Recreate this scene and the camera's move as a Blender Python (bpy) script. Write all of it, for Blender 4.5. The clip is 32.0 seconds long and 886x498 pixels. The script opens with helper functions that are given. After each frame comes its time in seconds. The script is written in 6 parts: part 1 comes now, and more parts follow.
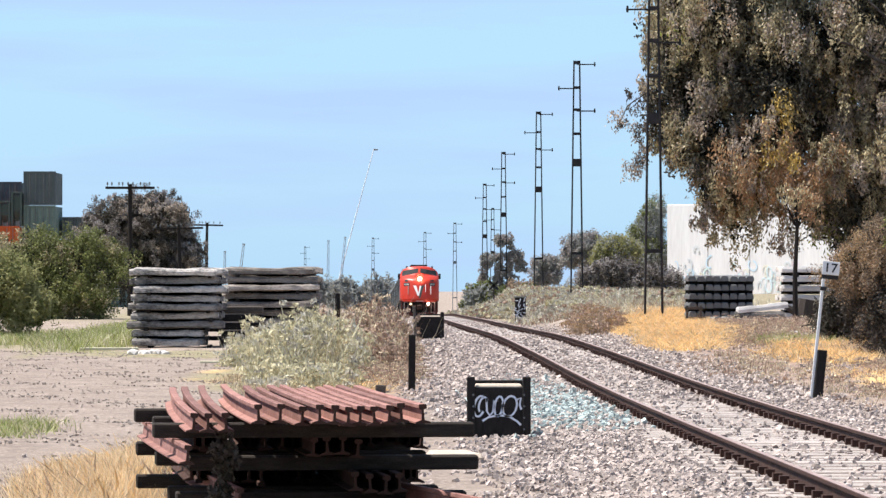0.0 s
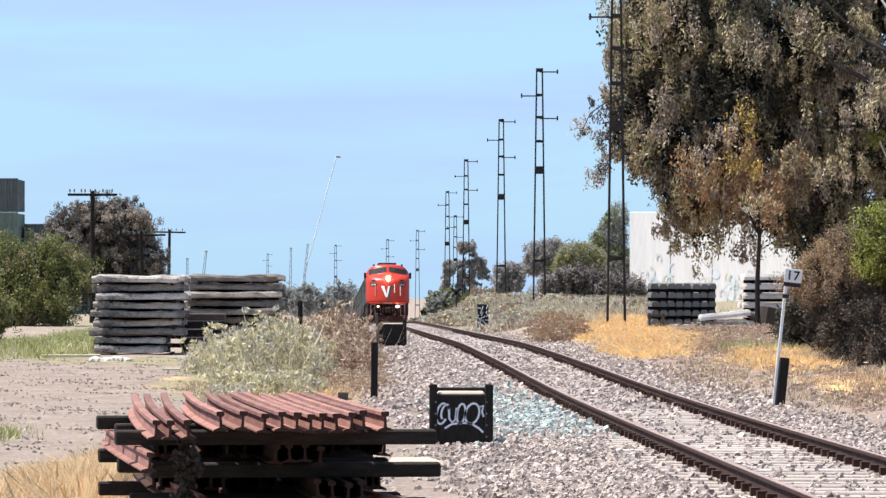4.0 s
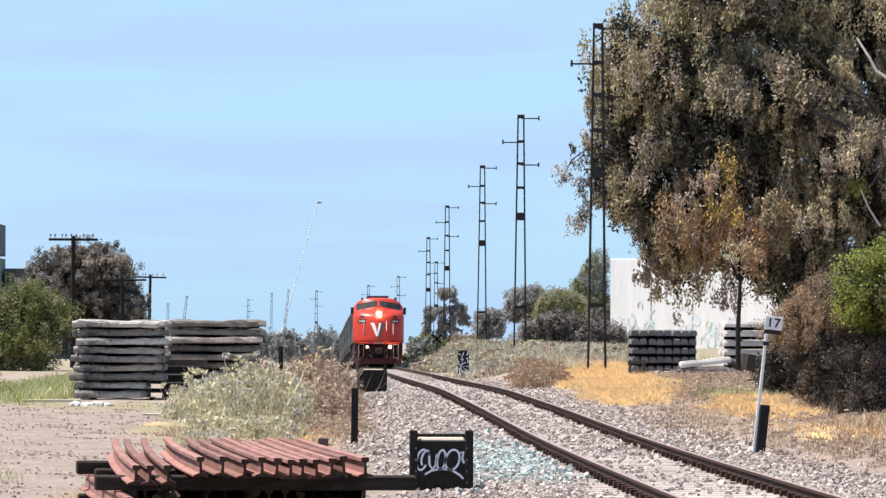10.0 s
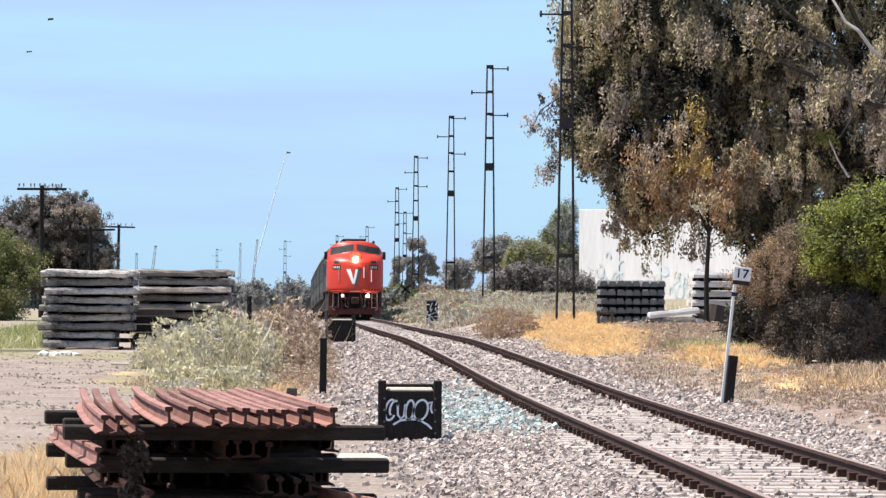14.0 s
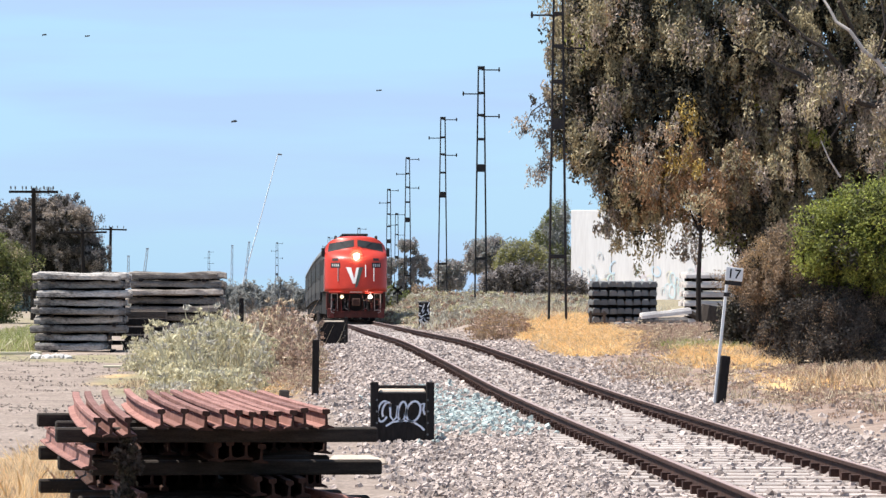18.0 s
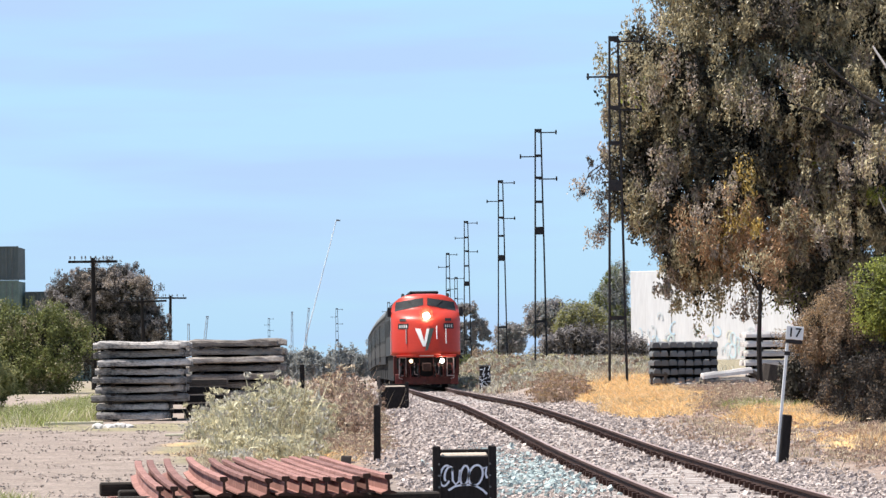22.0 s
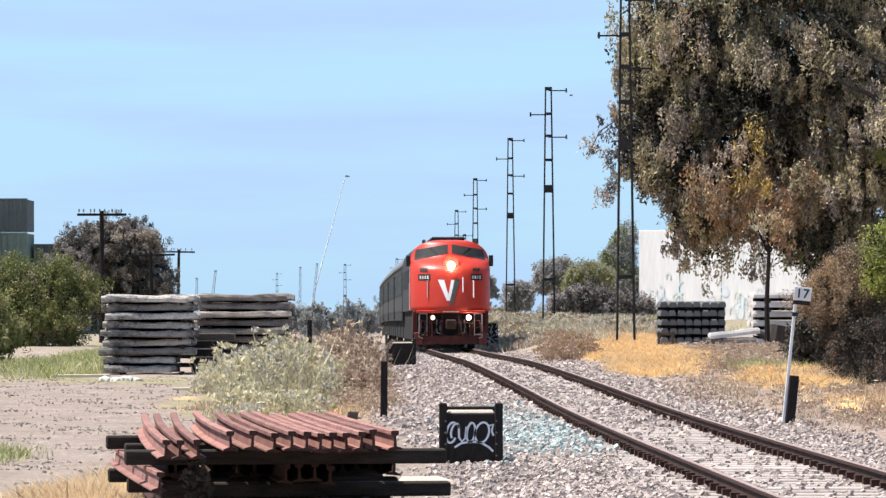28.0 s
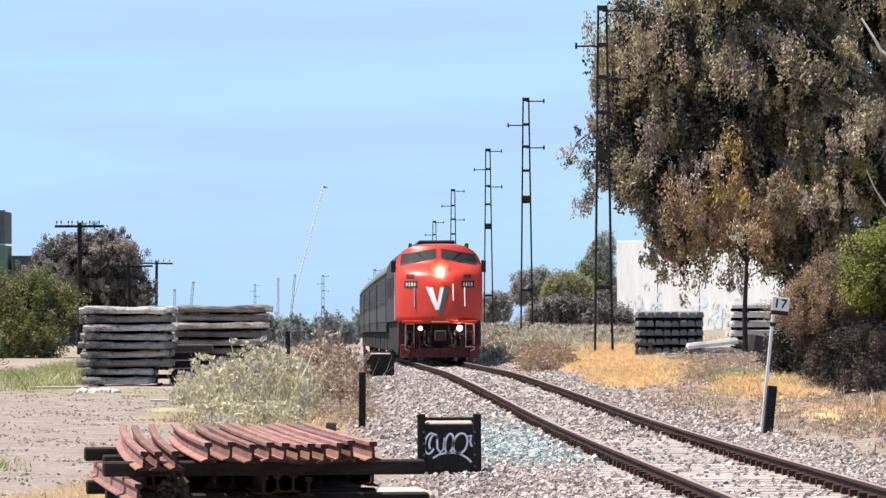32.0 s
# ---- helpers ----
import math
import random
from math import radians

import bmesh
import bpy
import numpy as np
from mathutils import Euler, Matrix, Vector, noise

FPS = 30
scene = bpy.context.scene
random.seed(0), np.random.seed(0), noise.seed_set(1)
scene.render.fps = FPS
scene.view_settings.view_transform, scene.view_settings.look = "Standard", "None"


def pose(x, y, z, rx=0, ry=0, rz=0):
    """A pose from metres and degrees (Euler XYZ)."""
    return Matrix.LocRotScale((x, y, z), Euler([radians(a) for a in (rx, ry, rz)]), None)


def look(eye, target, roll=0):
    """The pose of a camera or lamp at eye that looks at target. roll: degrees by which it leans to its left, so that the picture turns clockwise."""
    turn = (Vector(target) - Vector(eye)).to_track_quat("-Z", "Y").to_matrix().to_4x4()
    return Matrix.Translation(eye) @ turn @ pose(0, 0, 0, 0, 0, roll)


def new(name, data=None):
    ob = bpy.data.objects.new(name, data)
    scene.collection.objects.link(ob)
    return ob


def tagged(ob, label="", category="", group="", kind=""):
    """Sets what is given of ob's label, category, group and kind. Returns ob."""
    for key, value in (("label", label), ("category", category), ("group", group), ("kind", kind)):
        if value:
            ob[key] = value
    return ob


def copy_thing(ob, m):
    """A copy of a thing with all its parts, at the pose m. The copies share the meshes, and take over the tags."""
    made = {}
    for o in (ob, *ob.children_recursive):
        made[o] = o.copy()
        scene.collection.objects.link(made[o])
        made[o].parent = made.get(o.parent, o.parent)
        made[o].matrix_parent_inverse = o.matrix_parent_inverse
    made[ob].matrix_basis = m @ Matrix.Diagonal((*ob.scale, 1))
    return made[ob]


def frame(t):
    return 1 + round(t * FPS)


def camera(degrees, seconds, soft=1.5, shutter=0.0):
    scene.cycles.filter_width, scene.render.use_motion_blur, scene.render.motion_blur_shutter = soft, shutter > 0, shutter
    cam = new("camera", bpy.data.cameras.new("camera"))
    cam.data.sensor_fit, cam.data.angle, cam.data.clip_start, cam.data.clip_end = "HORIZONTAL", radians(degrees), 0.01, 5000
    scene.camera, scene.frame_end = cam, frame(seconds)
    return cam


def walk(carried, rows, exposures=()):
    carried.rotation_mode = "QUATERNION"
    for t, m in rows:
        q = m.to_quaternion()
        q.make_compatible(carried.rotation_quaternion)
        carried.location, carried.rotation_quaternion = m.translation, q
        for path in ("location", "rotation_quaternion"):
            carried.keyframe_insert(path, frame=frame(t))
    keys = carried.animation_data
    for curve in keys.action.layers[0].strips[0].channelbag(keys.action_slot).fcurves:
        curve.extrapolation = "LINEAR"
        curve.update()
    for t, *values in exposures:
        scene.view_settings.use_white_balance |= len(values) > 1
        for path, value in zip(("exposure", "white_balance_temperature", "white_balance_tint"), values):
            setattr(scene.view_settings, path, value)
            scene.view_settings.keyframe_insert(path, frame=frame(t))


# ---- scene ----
# The camera stands still on its feet and pans by hand with a long lens.
EYE = 2.05
cam = camera(11.78, 32.0, soft=1.4)
PAN = [
    (0.0, 0.0000, 0.2940, -0.000),
    (0.5, 0.0336, 0.2846, -0.065),
    (1.0, 0.0482, 0.3070, 0.006),
    (1.5, 0.0366, 0.3405, 0.006),
    (2.0, 0.0032, 0.3518, 0.019),
    (2.5, -0.0476, 0.3492, -0.036),
    (3.0, -0.1623, 0.3509, -0.010),
    (3.5, -0.3145, 0.3655, -0.053),
    (4.0, -0.4995, 0.3920, -0.054),
    (4.5, -0.6616, 0.4322, -0.111),
    (6.5, -0.6804, 0.5449, -0.084),
    (7.0, -0.6707, 0.6030, -0.074),
    (7.5, -0.6945, 0.6610, -0.069),
    (8.0, -0.7531, 0.7804, -0.094),
    (8.5, -0.8083, 0.9044, -0.114),
    (9.0, -0.8311, 1.0104, -0.138),
    (9.5, -0.8153, 1.0586, -0.214),
    (10.0, -0.7573, 1.0076, -0.260),
    (10.5, -0.6874, 0.8938, -0.252),
    (11.0, -0.6287, 0.7520, -0.235),
    (11.5, -0.6155, 0.6288, -0.166),
    (12.0, -0.6554, 0.5079, -0.257),
    (12.5, -0.7778, 0.4554, -0.253),
    (13.0, -0.9590, 0.4159, -0.349),
    (13.5, -1.0929, 0.4060, -0.331),
    (14.0, -1.1752, 0.3464, -0.358),
    (14.5, -1.1451, 0.3428, -0.314),
    (16.5, -1.0932, 0.2646, -0.311),
    (17.0, -1.1716, 0.2386, -0.279),
    (17.5, -1.2508, 0.2897, -0.213),
    (18.0, -1.2817, 0.3640, -0.147),
    (18.5, -1.2455, 0.5368, -0.217),
    (19.0, -1.1896, 0.7632, -0.197),
    (19.5, -1.1427, 0.9142, -0.076),
    (20.0, -1.0658, 1.0448, 0.113),
    (20.5, -0.9533, 1.1592, 0.370),
    (21.0, -0.8093, 1.2132, 0.584),
    (21.5, -0.6434, 1.2541, 0.731),
    (22.0, -0.4793, 1.2186, 0.760),
    (22.5, -0.3487, 1.1265, 0.821),
    (23.0, -0.2446, 0.9997, 0.814),
    (23.5, -0.2355, 0.8739, 0.861),
    (24.0, -0.3032, 0.7379, 0.738),
    (24.5, -0.3935, 0.6099, 0.618),
    (25.0, -0.4442, 0.5635, 0.473),
    (25.5, -0.4525, 0.5169, 0.377),
    (27.5, -0.3955, 0.6042, 0.160),
    (28.0, -0.3738, 0.6449, 0.101),
    (28.5, -0.3994, 0.6866, 0.014),
    (29.0, -0.4432, 0.7567, 0.014),
    (29.5, -0.5019, 0.7904, 0.012),
    (30.0, -0.5462, 0.8176, 0.145),
    (30.5, -0.5610, 0.8011, 0.163),
    (31.0, -0.5820, 0.8170, 0.247),
    (31.5, -0.6151, 0.8053, 0.236),
    (32.0, -0.6674, 0.7891, 0.231),
]
walk(cam, [(t, pose(0, 0, EYE, 90 + pitch, roll, yaw)) for t, yaw, pitch, roll in PAN])

# ---- light: a high sun from the left and a clear sky ----
SUN_WAY = Vector((-0.42, 0.02, 0.907)).normalized()
world = bpy.data.worlds.new("world")
scene.world = world
world.use_nodes = True
wn, wl = world.node_tree.nodes, world.node_tree.links
sky = wn.new("ShaderNodeTexSky")
sky.sky_type, sky.sun_disc = "NISHITA", False
sky.sun_elevation = math.asin(SUN_WAY.z)
sky.sun_rotation = math.atan2(SUN_WAY.x, SUN_WAY.y)
sky.altitude, sky.air_density, sky.dust_density, sky.ozone_density = 0, 1.0, 0.6, 2.0
wn["Background"].inputs["Strength"].default_value = 0.095
# thin streaky cloud low over the plain
tc = wn.new("ShaderNodeTexCoord")
mp = wn.new("ShaderNodeMapping")
mp.inputs["Scale"].default_value = (5.0, 5.0, 42.0)
cn = wn.new("ShaderNodeTexNoise")
cn.inputs["Scale"].default_value, cn.inputs["Detail"].default_value = 1.6, 4.0
cr = wn.new("ShaderNodeValToRGB")
cr.color_ramp.elements[0].position, cr.color_ramp.elements[1].position = 0.42, 0.62
cr.color_ramp.elements[0].color, cr.color_ramp.elements[1].color = (0, 0, 0, 1), (0.9, 0.9, 0.9, 1)
mx = wn.new("ShaderNodeMixRGB")
mx.inputs["Color2"].default_value = (3.35, 4.65, 6.75, 1)
wl.new(tc.outputs["Generated"], mp.inputs["Vector"])
wl.new(mp.outputs["Vector"], cn.inputs["Vector"])
wl.new(cn.outputs["Fac"], cr.inputs["Fac"])
wl.new(cr.outputs["Color"], mx.inputs["Fac"])
tint = wn.new("ShaderNodeMixRGB")
sep = wn.new("ShaderNodeSeparateXYZ")
high = wn.new("ShaderNodeMapRange")
high.inputs["From Min"].default_value, high.inputs["From Max"].default_value = 0.10, 0.27
high.inputs["To Min"].default_value, high.inputs["To Max"].default_value = 0.82, 0.0
wl.new(tc.outputs["Generated"], sep.inputs[0])
wl.new(sep.outputs["Z"], high.inputs["Value"])
wl.new(high.outputs[0], tint.inputs["Fac"])
tint.inputs["Color2"].default_value = (3.1, 5.22, 7.25, 1)
wl.new(sky.outputs["Color"], tint.inputs["Color1"])
wl.new(tint.outputs["Color"], mx.inputs["Color1"])
wl.new(mx.outputs["Color"], wn["Background"].inputs["Color"])
sun = new("sun", bpy.data.lights.new("sun", "SUN"))
sun.data.energy, sun.data.angle, sun.data.color = 5.3, radians(0.53), (1.0, 0.95, 0.88)
sun.matrix_world = look((0, 0, 60), Vector((0, 0, 60)) - SUN_WAY)
scene.view_settings.exposure = 0.64


# ---- materials ----
def material(name, dark, light, rough=0.85, metal=0.0, scale=8.0, fine=60.0, bump=0.3, island=0.0, item=0.0, ramp=(0.3, 0.7), transmit=0.0, stretch=(1, 1, 1)):
    """Two colours mixed by noise at two scales, with a fine relief. island, item: brightness spread between loose pieces or objects."""
    m = bpy.data.materials.new(name)
    m.use_nodes = True
    n, l = m.node_tree.nodes, m.node_tree.links
    b = n["Principled BSDF"]
    b.inputs["Roughness"].default_value, b.inputs["Metallic"].default_value = rough, metal
    b.inputs["Specular IOR Level"].default_value = 0.5 if transmit and rough < 0.4 else 0.2 if transmit else 0.3
    geo = n.new("ShaderNodeNewGeometry")
    tex = n.new("ShaderNodeTexCoord")
    mapping = n.new("ShaderNodeMapping")
    mapping.inputs["Scale"].default_value = stretch
    l.new(tex.outputs["Object"], mapping.inputs["Vector"])
    a, c = n.new("ShaderNodeTexNoise"), n.new("ShaderNodeTexNoise")
    for t, s in ((a, scale), (c, fine)):
        t.inputs["Scale"].default_value, t.inputs["Detail"].default_value = s, 5.0
        l.new(mapping.outputs["Vector"], t.inputs["Vector"])
    add = n.new("ShaderNodeMath")
    add.operation = "MULTIPLY_ADD"
    l.new(c.outputs["Fac"], add.inputs[0])
    add.inputs[1].default_value = 0.5
    half = n.new("ShaderNodeMath")
    half.operation = "MULTIPLY"
    half.inputs[1].default_value = 0.5
    l.new(a.outputs["Fac"], half.inputs[0])
    l.new(half.outputs[0], add.inputs[2])
    r = n.new("ShaderNodeValToRGB")
    r.color_ramp.elements[0].position, r.color_ramp.elements[1].position = ramp
    r.color_ramp.elements[0].color, r.color_ramp.elements[1].color = (*dark, 1), (*light, 1)
    l.new(add.outputs[0], r.inputs["Fac"])
    out = r.outputs["Color"]
    for spread, source in ((island, geo.outputs["Random Per Island"]), (item, n.new("ShaderNodeObjectInfo").outputs["Random"])):
        if spread:
            rng = n.new("ShaderNodeMapRange")
            rng.inputs["To Min"].default_value, rng.inputs["To Max"].default_value = 1 - spread, 1 + spread
            l.new(source, rng.inputs["Value"])
            mul = n.new("ShaderNodeVectorMath")
            mul.operation = "MULTIPLY"
            l.new(out, mul.inputs[0])
            l.new(rng.outputs[0], mul.inputs[1])
            out = mul.outputs[0]
    l.new(out, b.inputs["Base Color"])
    if bump:
        k = n.new("ShaderNodeBump")
        k.inputs["Strength"].default_value, k.inputs["Distance"].default_value = bump, 0.02
        l.new(add.outputs[0], k.inputs["Height"])
        l.new(k.outputs["Normal"], b.inputs["Normal"])
    if transmit:
        t = n.new("ShaderNodeBsdfTranslucent")
        mixs = n.new("ShaderNodeMixShader")
        mixs.inputs["Fac"].default_value = transmit
        l.new(out, t.inputs["Color"])
        l.new(b.outputs[0], mixs.inputs[1])
        l.new(t.outputs[0], mixs.inputs[2])
        l.new(mixs.outputs[0], n["Material Output"].inputs["Surface"])
    return m


def glow(name, colour, strength):
    m = bpy.data.materials.new(name)
    m.use_nodes = True
    b = m.node_tree.nodes["Principled BSDF"]
    b.inputs["Base Color"].default_value = (*colour, 1)
    b.inputs["Emission Color"].default_value = (*colour, 1)
    b.inputs["Emission Strength"].default_value = strength
    return m


RUST = material("rust", (0.15, 0.065, 0.052), (0.40, 0.215, 0.18), 0.8, 0.2, 6, 90, 0.3, item=0.25)
# dark rust; in the rail pile it also carries the shade
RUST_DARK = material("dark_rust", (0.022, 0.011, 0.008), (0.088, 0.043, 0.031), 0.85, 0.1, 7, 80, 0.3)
RAIL_TOP = material("rail_head", (0.26, 0.18, 0.155), (0.44, 0.325, 0.29), 0.5, 0.15, 3, 60, 0.1)
TIMBER = material("weathered_timber", (0.04, 0.033, 0.028), (0.16, 0.13, 0.11), 0.9, 0, 5, 60, 0.5, item=0.3, stretch=(1, 6, 6))
TIMBER_PALE = material("pale_raw_timber", (0.46, 0.42, 0.29), (0.68, 0.63, 0.47), 0.85, 0, 5, 60, 0.3, stretch=(1, 6, 6))
TIMBER_DARK = material("tarred_timber", (0.007, 0.006, 0.006), (0.034, 0.028, 0.026), 1.0, 0, 6, 60, 0.4, stretch=(4, 4, 1))
SLEEPER_OLD = material("bleached_sleeper", (0.27, 0.228, 0.205), (0.54, 0.475, 0.44), 0.9, 0, 4, 40, 0.5, item=0.16, stretch=(1, 7, 7))
TIMBER_GREY = material("old_grey_timber", (0.075, 0.062, 0.053), (0.33, 0.285, 0.25), 0.9, 0, 4, 30, 0.9, item=0.5, ramp=(0.36, 0.62), stretch=(0.4, 2, 2))
CONCRETE = material("weathered_concrete", (0.06, 0.055, 0.051), (0.40, 0.365, 0.335), 0.9, 0, 3.0, 22, 0.9, item=0.5, ramp=(0.36, 0.60), stretch=(0.5, 1.5, 1.5))
# bearer timber darkened for the shade under the overhanging rails
BEARER = material("shade_dark_bearer_timber", (0.010, 0.008, 0.007), (0.058, 0.046, 0.038), 1.0, 0, 5, 60, 0.5, stretch=(1, 6, 6))
CONCRETE_PALE = material("pale_concrete", (0.38, 0.35, 0.325), (0.74, 0.695, 0.655), 0.9, 0, 3, 40, 0.4, item=0.25)
CONCRETE_TAN = material("tan_concrete", (0.36, 0.29, 0.225), (0.58, 0.48, 0.39), 0.9, 0, 3, 40, 0.3)
CONCRETE_DARK = material("dark_concrete", (0.075, 0.077, 0.079), (0.185, 0.188, 0.19), 0.9, 0, 3, 40, 0.3, item=0.2)
STONE = material("ballast_stone", (0.23, 0.187, 0.165), (0.57, 0.477, 0.43), 0.9, 0, 3, 50, 0.3, island=0.38)
CLOD = material("dry_clod", (0.18, 0.143, 0.118), (0.46, 0.385, 0.33), 0.95, 0, 3, 50, 0.3, island=0.3)
STONE_BLUE = material("limewashed_ballast", (0.25, 0.30, 0.29), (0.46, 0.52, 0.50), 0.9, 0, 4, 50, 0.3, island=0.35)
STEEL_BLACK = material("black_steel", (0.012, 0.011, 0.012), (0.045, 0.04, 0.04), 0.7, 0.2, 3, 30, 0.2)
# steel of far poles and cranes: haze is put into these pale greys
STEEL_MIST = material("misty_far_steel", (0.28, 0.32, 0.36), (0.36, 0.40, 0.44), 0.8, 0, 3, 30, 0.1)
STEEL_HAZE = material("haze_grey_steel", (0.10, 0.115, 0.13), (0.18, 0.20, 0.22), 0.8, 0.1, 3, 30, 0.1)
POLE_WOOD = material("pole_wood", (0.007, 0.005, 0.0045), (0.022, 0.016, 0.014), 0.9, 0, 4, 40, 0.3, stretch=(5, 5, 1))
ORANGE = material("orange_red_paint", (0.42, 0.034, 0.019), (0.56, 0.050, 0.028), 0.36, 0, 1.2, 20, 0.05)
PAINT_BLACK = material("black_paint", (0.012, 0.012, 0.013), (0.035, 0.035, 0.037), 0.7, 0, 3, 30, 0.15)
# near black, for the shade beneath the train put into the colour
UNDER_BLACK = material("shade_black_underframe", (0.005, 0.005, 0.005), (0.016, 0.015, 0.015), 1.0, 0, 3, 30, 0.2)
PAINT_GREY = material("charcoal_paint", (0.018, 0.020, 0.022), (0.040, 0.043, 0.047), 0.75, 0, 2, 20, 0.1)
PAINT_WHITE = material("white_paint", (0.70, 0.69, 0.67), (0.84, 0.83, 0.81), 0.5, 0, 3, 30, 0.1)
GRIMY_WHITE = material("grimy_white_paint", (0.25, 0.19, 0.18), (0.52, 0.43, 0.41), 0.7, 0, 5, 40, 0.1)
COACH_SIDE = material("coach_side", (0.016, 0.016, 0.018), (0.036, 0.035, 0.038), 0.85, 0, 1, 14, 0.1)
COACH_BAND = material("coach_light_band", (0.032, 0.031, 0.032), (0.062, 0.06, 0.06), 0.8, 0, 1, 14, 0.1)
COACH_ROOF = material("coach_roof", (0.13, 0.135, 0.14), (0.24, 0.245, 0.25), 0.6, 0.1, 1, 14, 0.1)
COACH_GLASS = material("coach_glass", (0.012, 0.013, 0.015), (0.03, 0.032, 0.035), 0.5, 0, 2, 10, 0.0)
MAROON = material("grimy_red_paint", (0.022, 0.008, 0.007), (0.12, 0.022, 0.016), 0.6, 0, 4, 30, 0.1)
GLASS_DARK = material("dark_glass", (0.010, 0.012, 0.014), (0.026, 0.029, 0.032), 0.7, 0, 2, 10, 0.0)
LAMP_GLOW = glow("headlamp_glow", (1.0, 0.86, 0.70), 60)
DIM_GLOW = glow("dim_lamp_glow", (1.0, 0.72, 0.42), 1.6)
BOTTLE_GREY = material("grey_green_paint", (0.045, 0.062, 0.055), (0.075, 0.095, 0.085), 0.6, 0, 2, 20, 0.1)
GRIMY_RED = material("dirty_red_paint", (0.05, 0.014, 0.012), (0.20, 0.042, 0.035), 0.6, 0, 5, 30, 0.1)
DITCH_GLOW = glow("ditch_lamp_glow", (1.0, 0.84, 0.66), 30)
WALL_WHITE = material("painted_wall", (0.68, 0.645, 0.63), (0.86, 0.83, 0.815), 0.85, 0, 1.1, 6, 0.15, stretch=(1, 1, 0.12))
GRAFFITI = [material("faded_spray_paint", c, tuple(min(1, 1.3 * v) for v in c), 0.8, 0, 1.2, 12, 0.0) for c in ((0.58, 0.68, 0.70), (0.70, 0.60, 0.63), (0.57, 0.58, 0.58), (0.52, 0.63, 0.70), (0.70, 0.67, 0.58), (0.56, 0.67, 0.63))]
SPRAY = material("white_spray_paint", (0.62, 0.64, 0.72), (0.80, 0.82, 0.88), 0.7, 0, 4, 40, 0.0)
BARK = material("eucalypt_bark", (0.10, 0.085, 0.07), (0.36, 0.32, 0.28), 0.9, 0, 3, 30, 0.5, stretch=(4, 4, 1))
BARK_DARK = material("dark_bark", (0.02, 0.016, 0.014), (0.07, 0.055, 0.045), 0.9, 0, 4, 40, 0.5, stretch=(4, 4, 1))
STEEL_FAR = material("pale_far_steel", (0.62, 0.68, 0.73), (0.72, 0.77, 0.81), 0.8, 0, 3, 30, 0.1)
BARK_PALE = material("pale_bark", (0.32, 0.285, 0.26), (0.52, 0.475, 0.44), 0.8, 0, 3, 30, 0.3, stretch=(4, 4, 1))


def leaf(name, dark, light, rough=0.55, transmit=0.25, spread=0.5):
    return material(name, dark, light, rough, 0, 0.5, 3, 0.0, island=spread, transmit=transmit)


LEAF_OLIVE = leaf("olive_leaf", (0.18, 0.152, 0.09), (0.62, 0.53, 0.335), 0.42, 0.3)
LEAF_GREYISH = leaf("grey_green_leaf", (0.175, 0.145, 0.118), (0.555, 0.46, 0.38), 0.42, 0.3)
LEAF_BROWN = leaf("russet_leaf", (0.20, 0.122, 0.068), (0.48, 0.30, 0.172), 0.5, 0.32, 0.35)
LEAF_YELLOW = leaf("yellowing_leaf", (0.36, 0.25, 0.07), (0.62, 0.44, 0.14), 0.5, 0.3)
LEAF_GREEN = leaf("bright_green_leaf", (0.18, 0.20, 0.045), (0.40, 0.42, 0.105), 0.5, 0.32)
LEAF_DARK = leaf("dark_green_leaf", (0.088, 0.10, 0.034), (0.265, 0.28, 0.098), 0.5, 0.3)
# pale leaf of far trees, with the haze mixed into its colour
LEAF_HAZE = leaf("haze_pale_leaf", (0.25, 0.255, 0.24), (0.39, 0.395, 0.375), 0.8, 0.4, 0.12)
LEAF_HEATH = leaf("heath_leaf", (0.21, 0.152, 0.104), (0.46, 0.338, 0.232), 0.6, 0.28, 0.25)
LEAF_DRAB = leaf("drab_heath_leaf", (0.245, 0.164, 0.09), (0.52, 0.352, 0.194), 0.6, 0.28, 0.25)
# darker than the outer leaves: shade inside a crown, put into the colour
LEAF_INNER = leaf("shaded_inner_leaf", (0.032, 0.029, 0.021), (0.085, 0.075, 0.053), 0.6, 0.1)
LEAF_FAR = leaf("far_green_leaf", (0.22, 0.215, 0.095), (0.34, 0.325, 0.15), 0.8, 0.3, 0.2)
# mauve-grey leaf, lightened for the haze over the far trees
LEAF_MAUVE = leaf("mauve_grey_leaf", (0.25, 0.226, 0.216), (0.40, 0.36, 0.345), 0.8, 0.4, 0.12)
# dark leaf; on heath, tea tree and creeper its colour carries shade
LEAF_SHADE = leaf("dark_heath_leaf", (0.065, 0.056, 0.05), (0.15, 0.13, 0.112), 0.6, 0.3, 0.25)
STRAW = leaf("straw", (0.70, 0.46, 0.20), (0.92, 0.65, 0.325), 0.7, 0.25, 0.25)
OAT = leaf("oat_straw", (0.72, 0.55, 0.33), (0.92, 0.76, 0.52), 0.7, 0.45, 0.25)
STRAW_PALE = leaf("bleached_straw", (0.42, 0.33, 0.22), (0.66, 0.55, 0.40), 0.7)
WEED_GREEN = leaf("grey_weed", (0.39, 0.355, 0.225), (0.71, 0.645, 0.45), 0.7, 0.28, 0.35)
WEED_BROWN = leaf("dry_weed", (0.22, 0.15, 0.11), (0.52, 0.375, 0.285), 0.7, 0.2, 0.45)
WEED_GREY = leaf("grey_dry_weed", (0.33, 0.305, 0.25), (0.64, 0.595, 0.495), 0.7, 0.22, 0.4)
GRASS_GREEN = leaf("green_grass", (0.20, 0.24, 0.07), (0.38, 0.40, 0.14), 0.7)


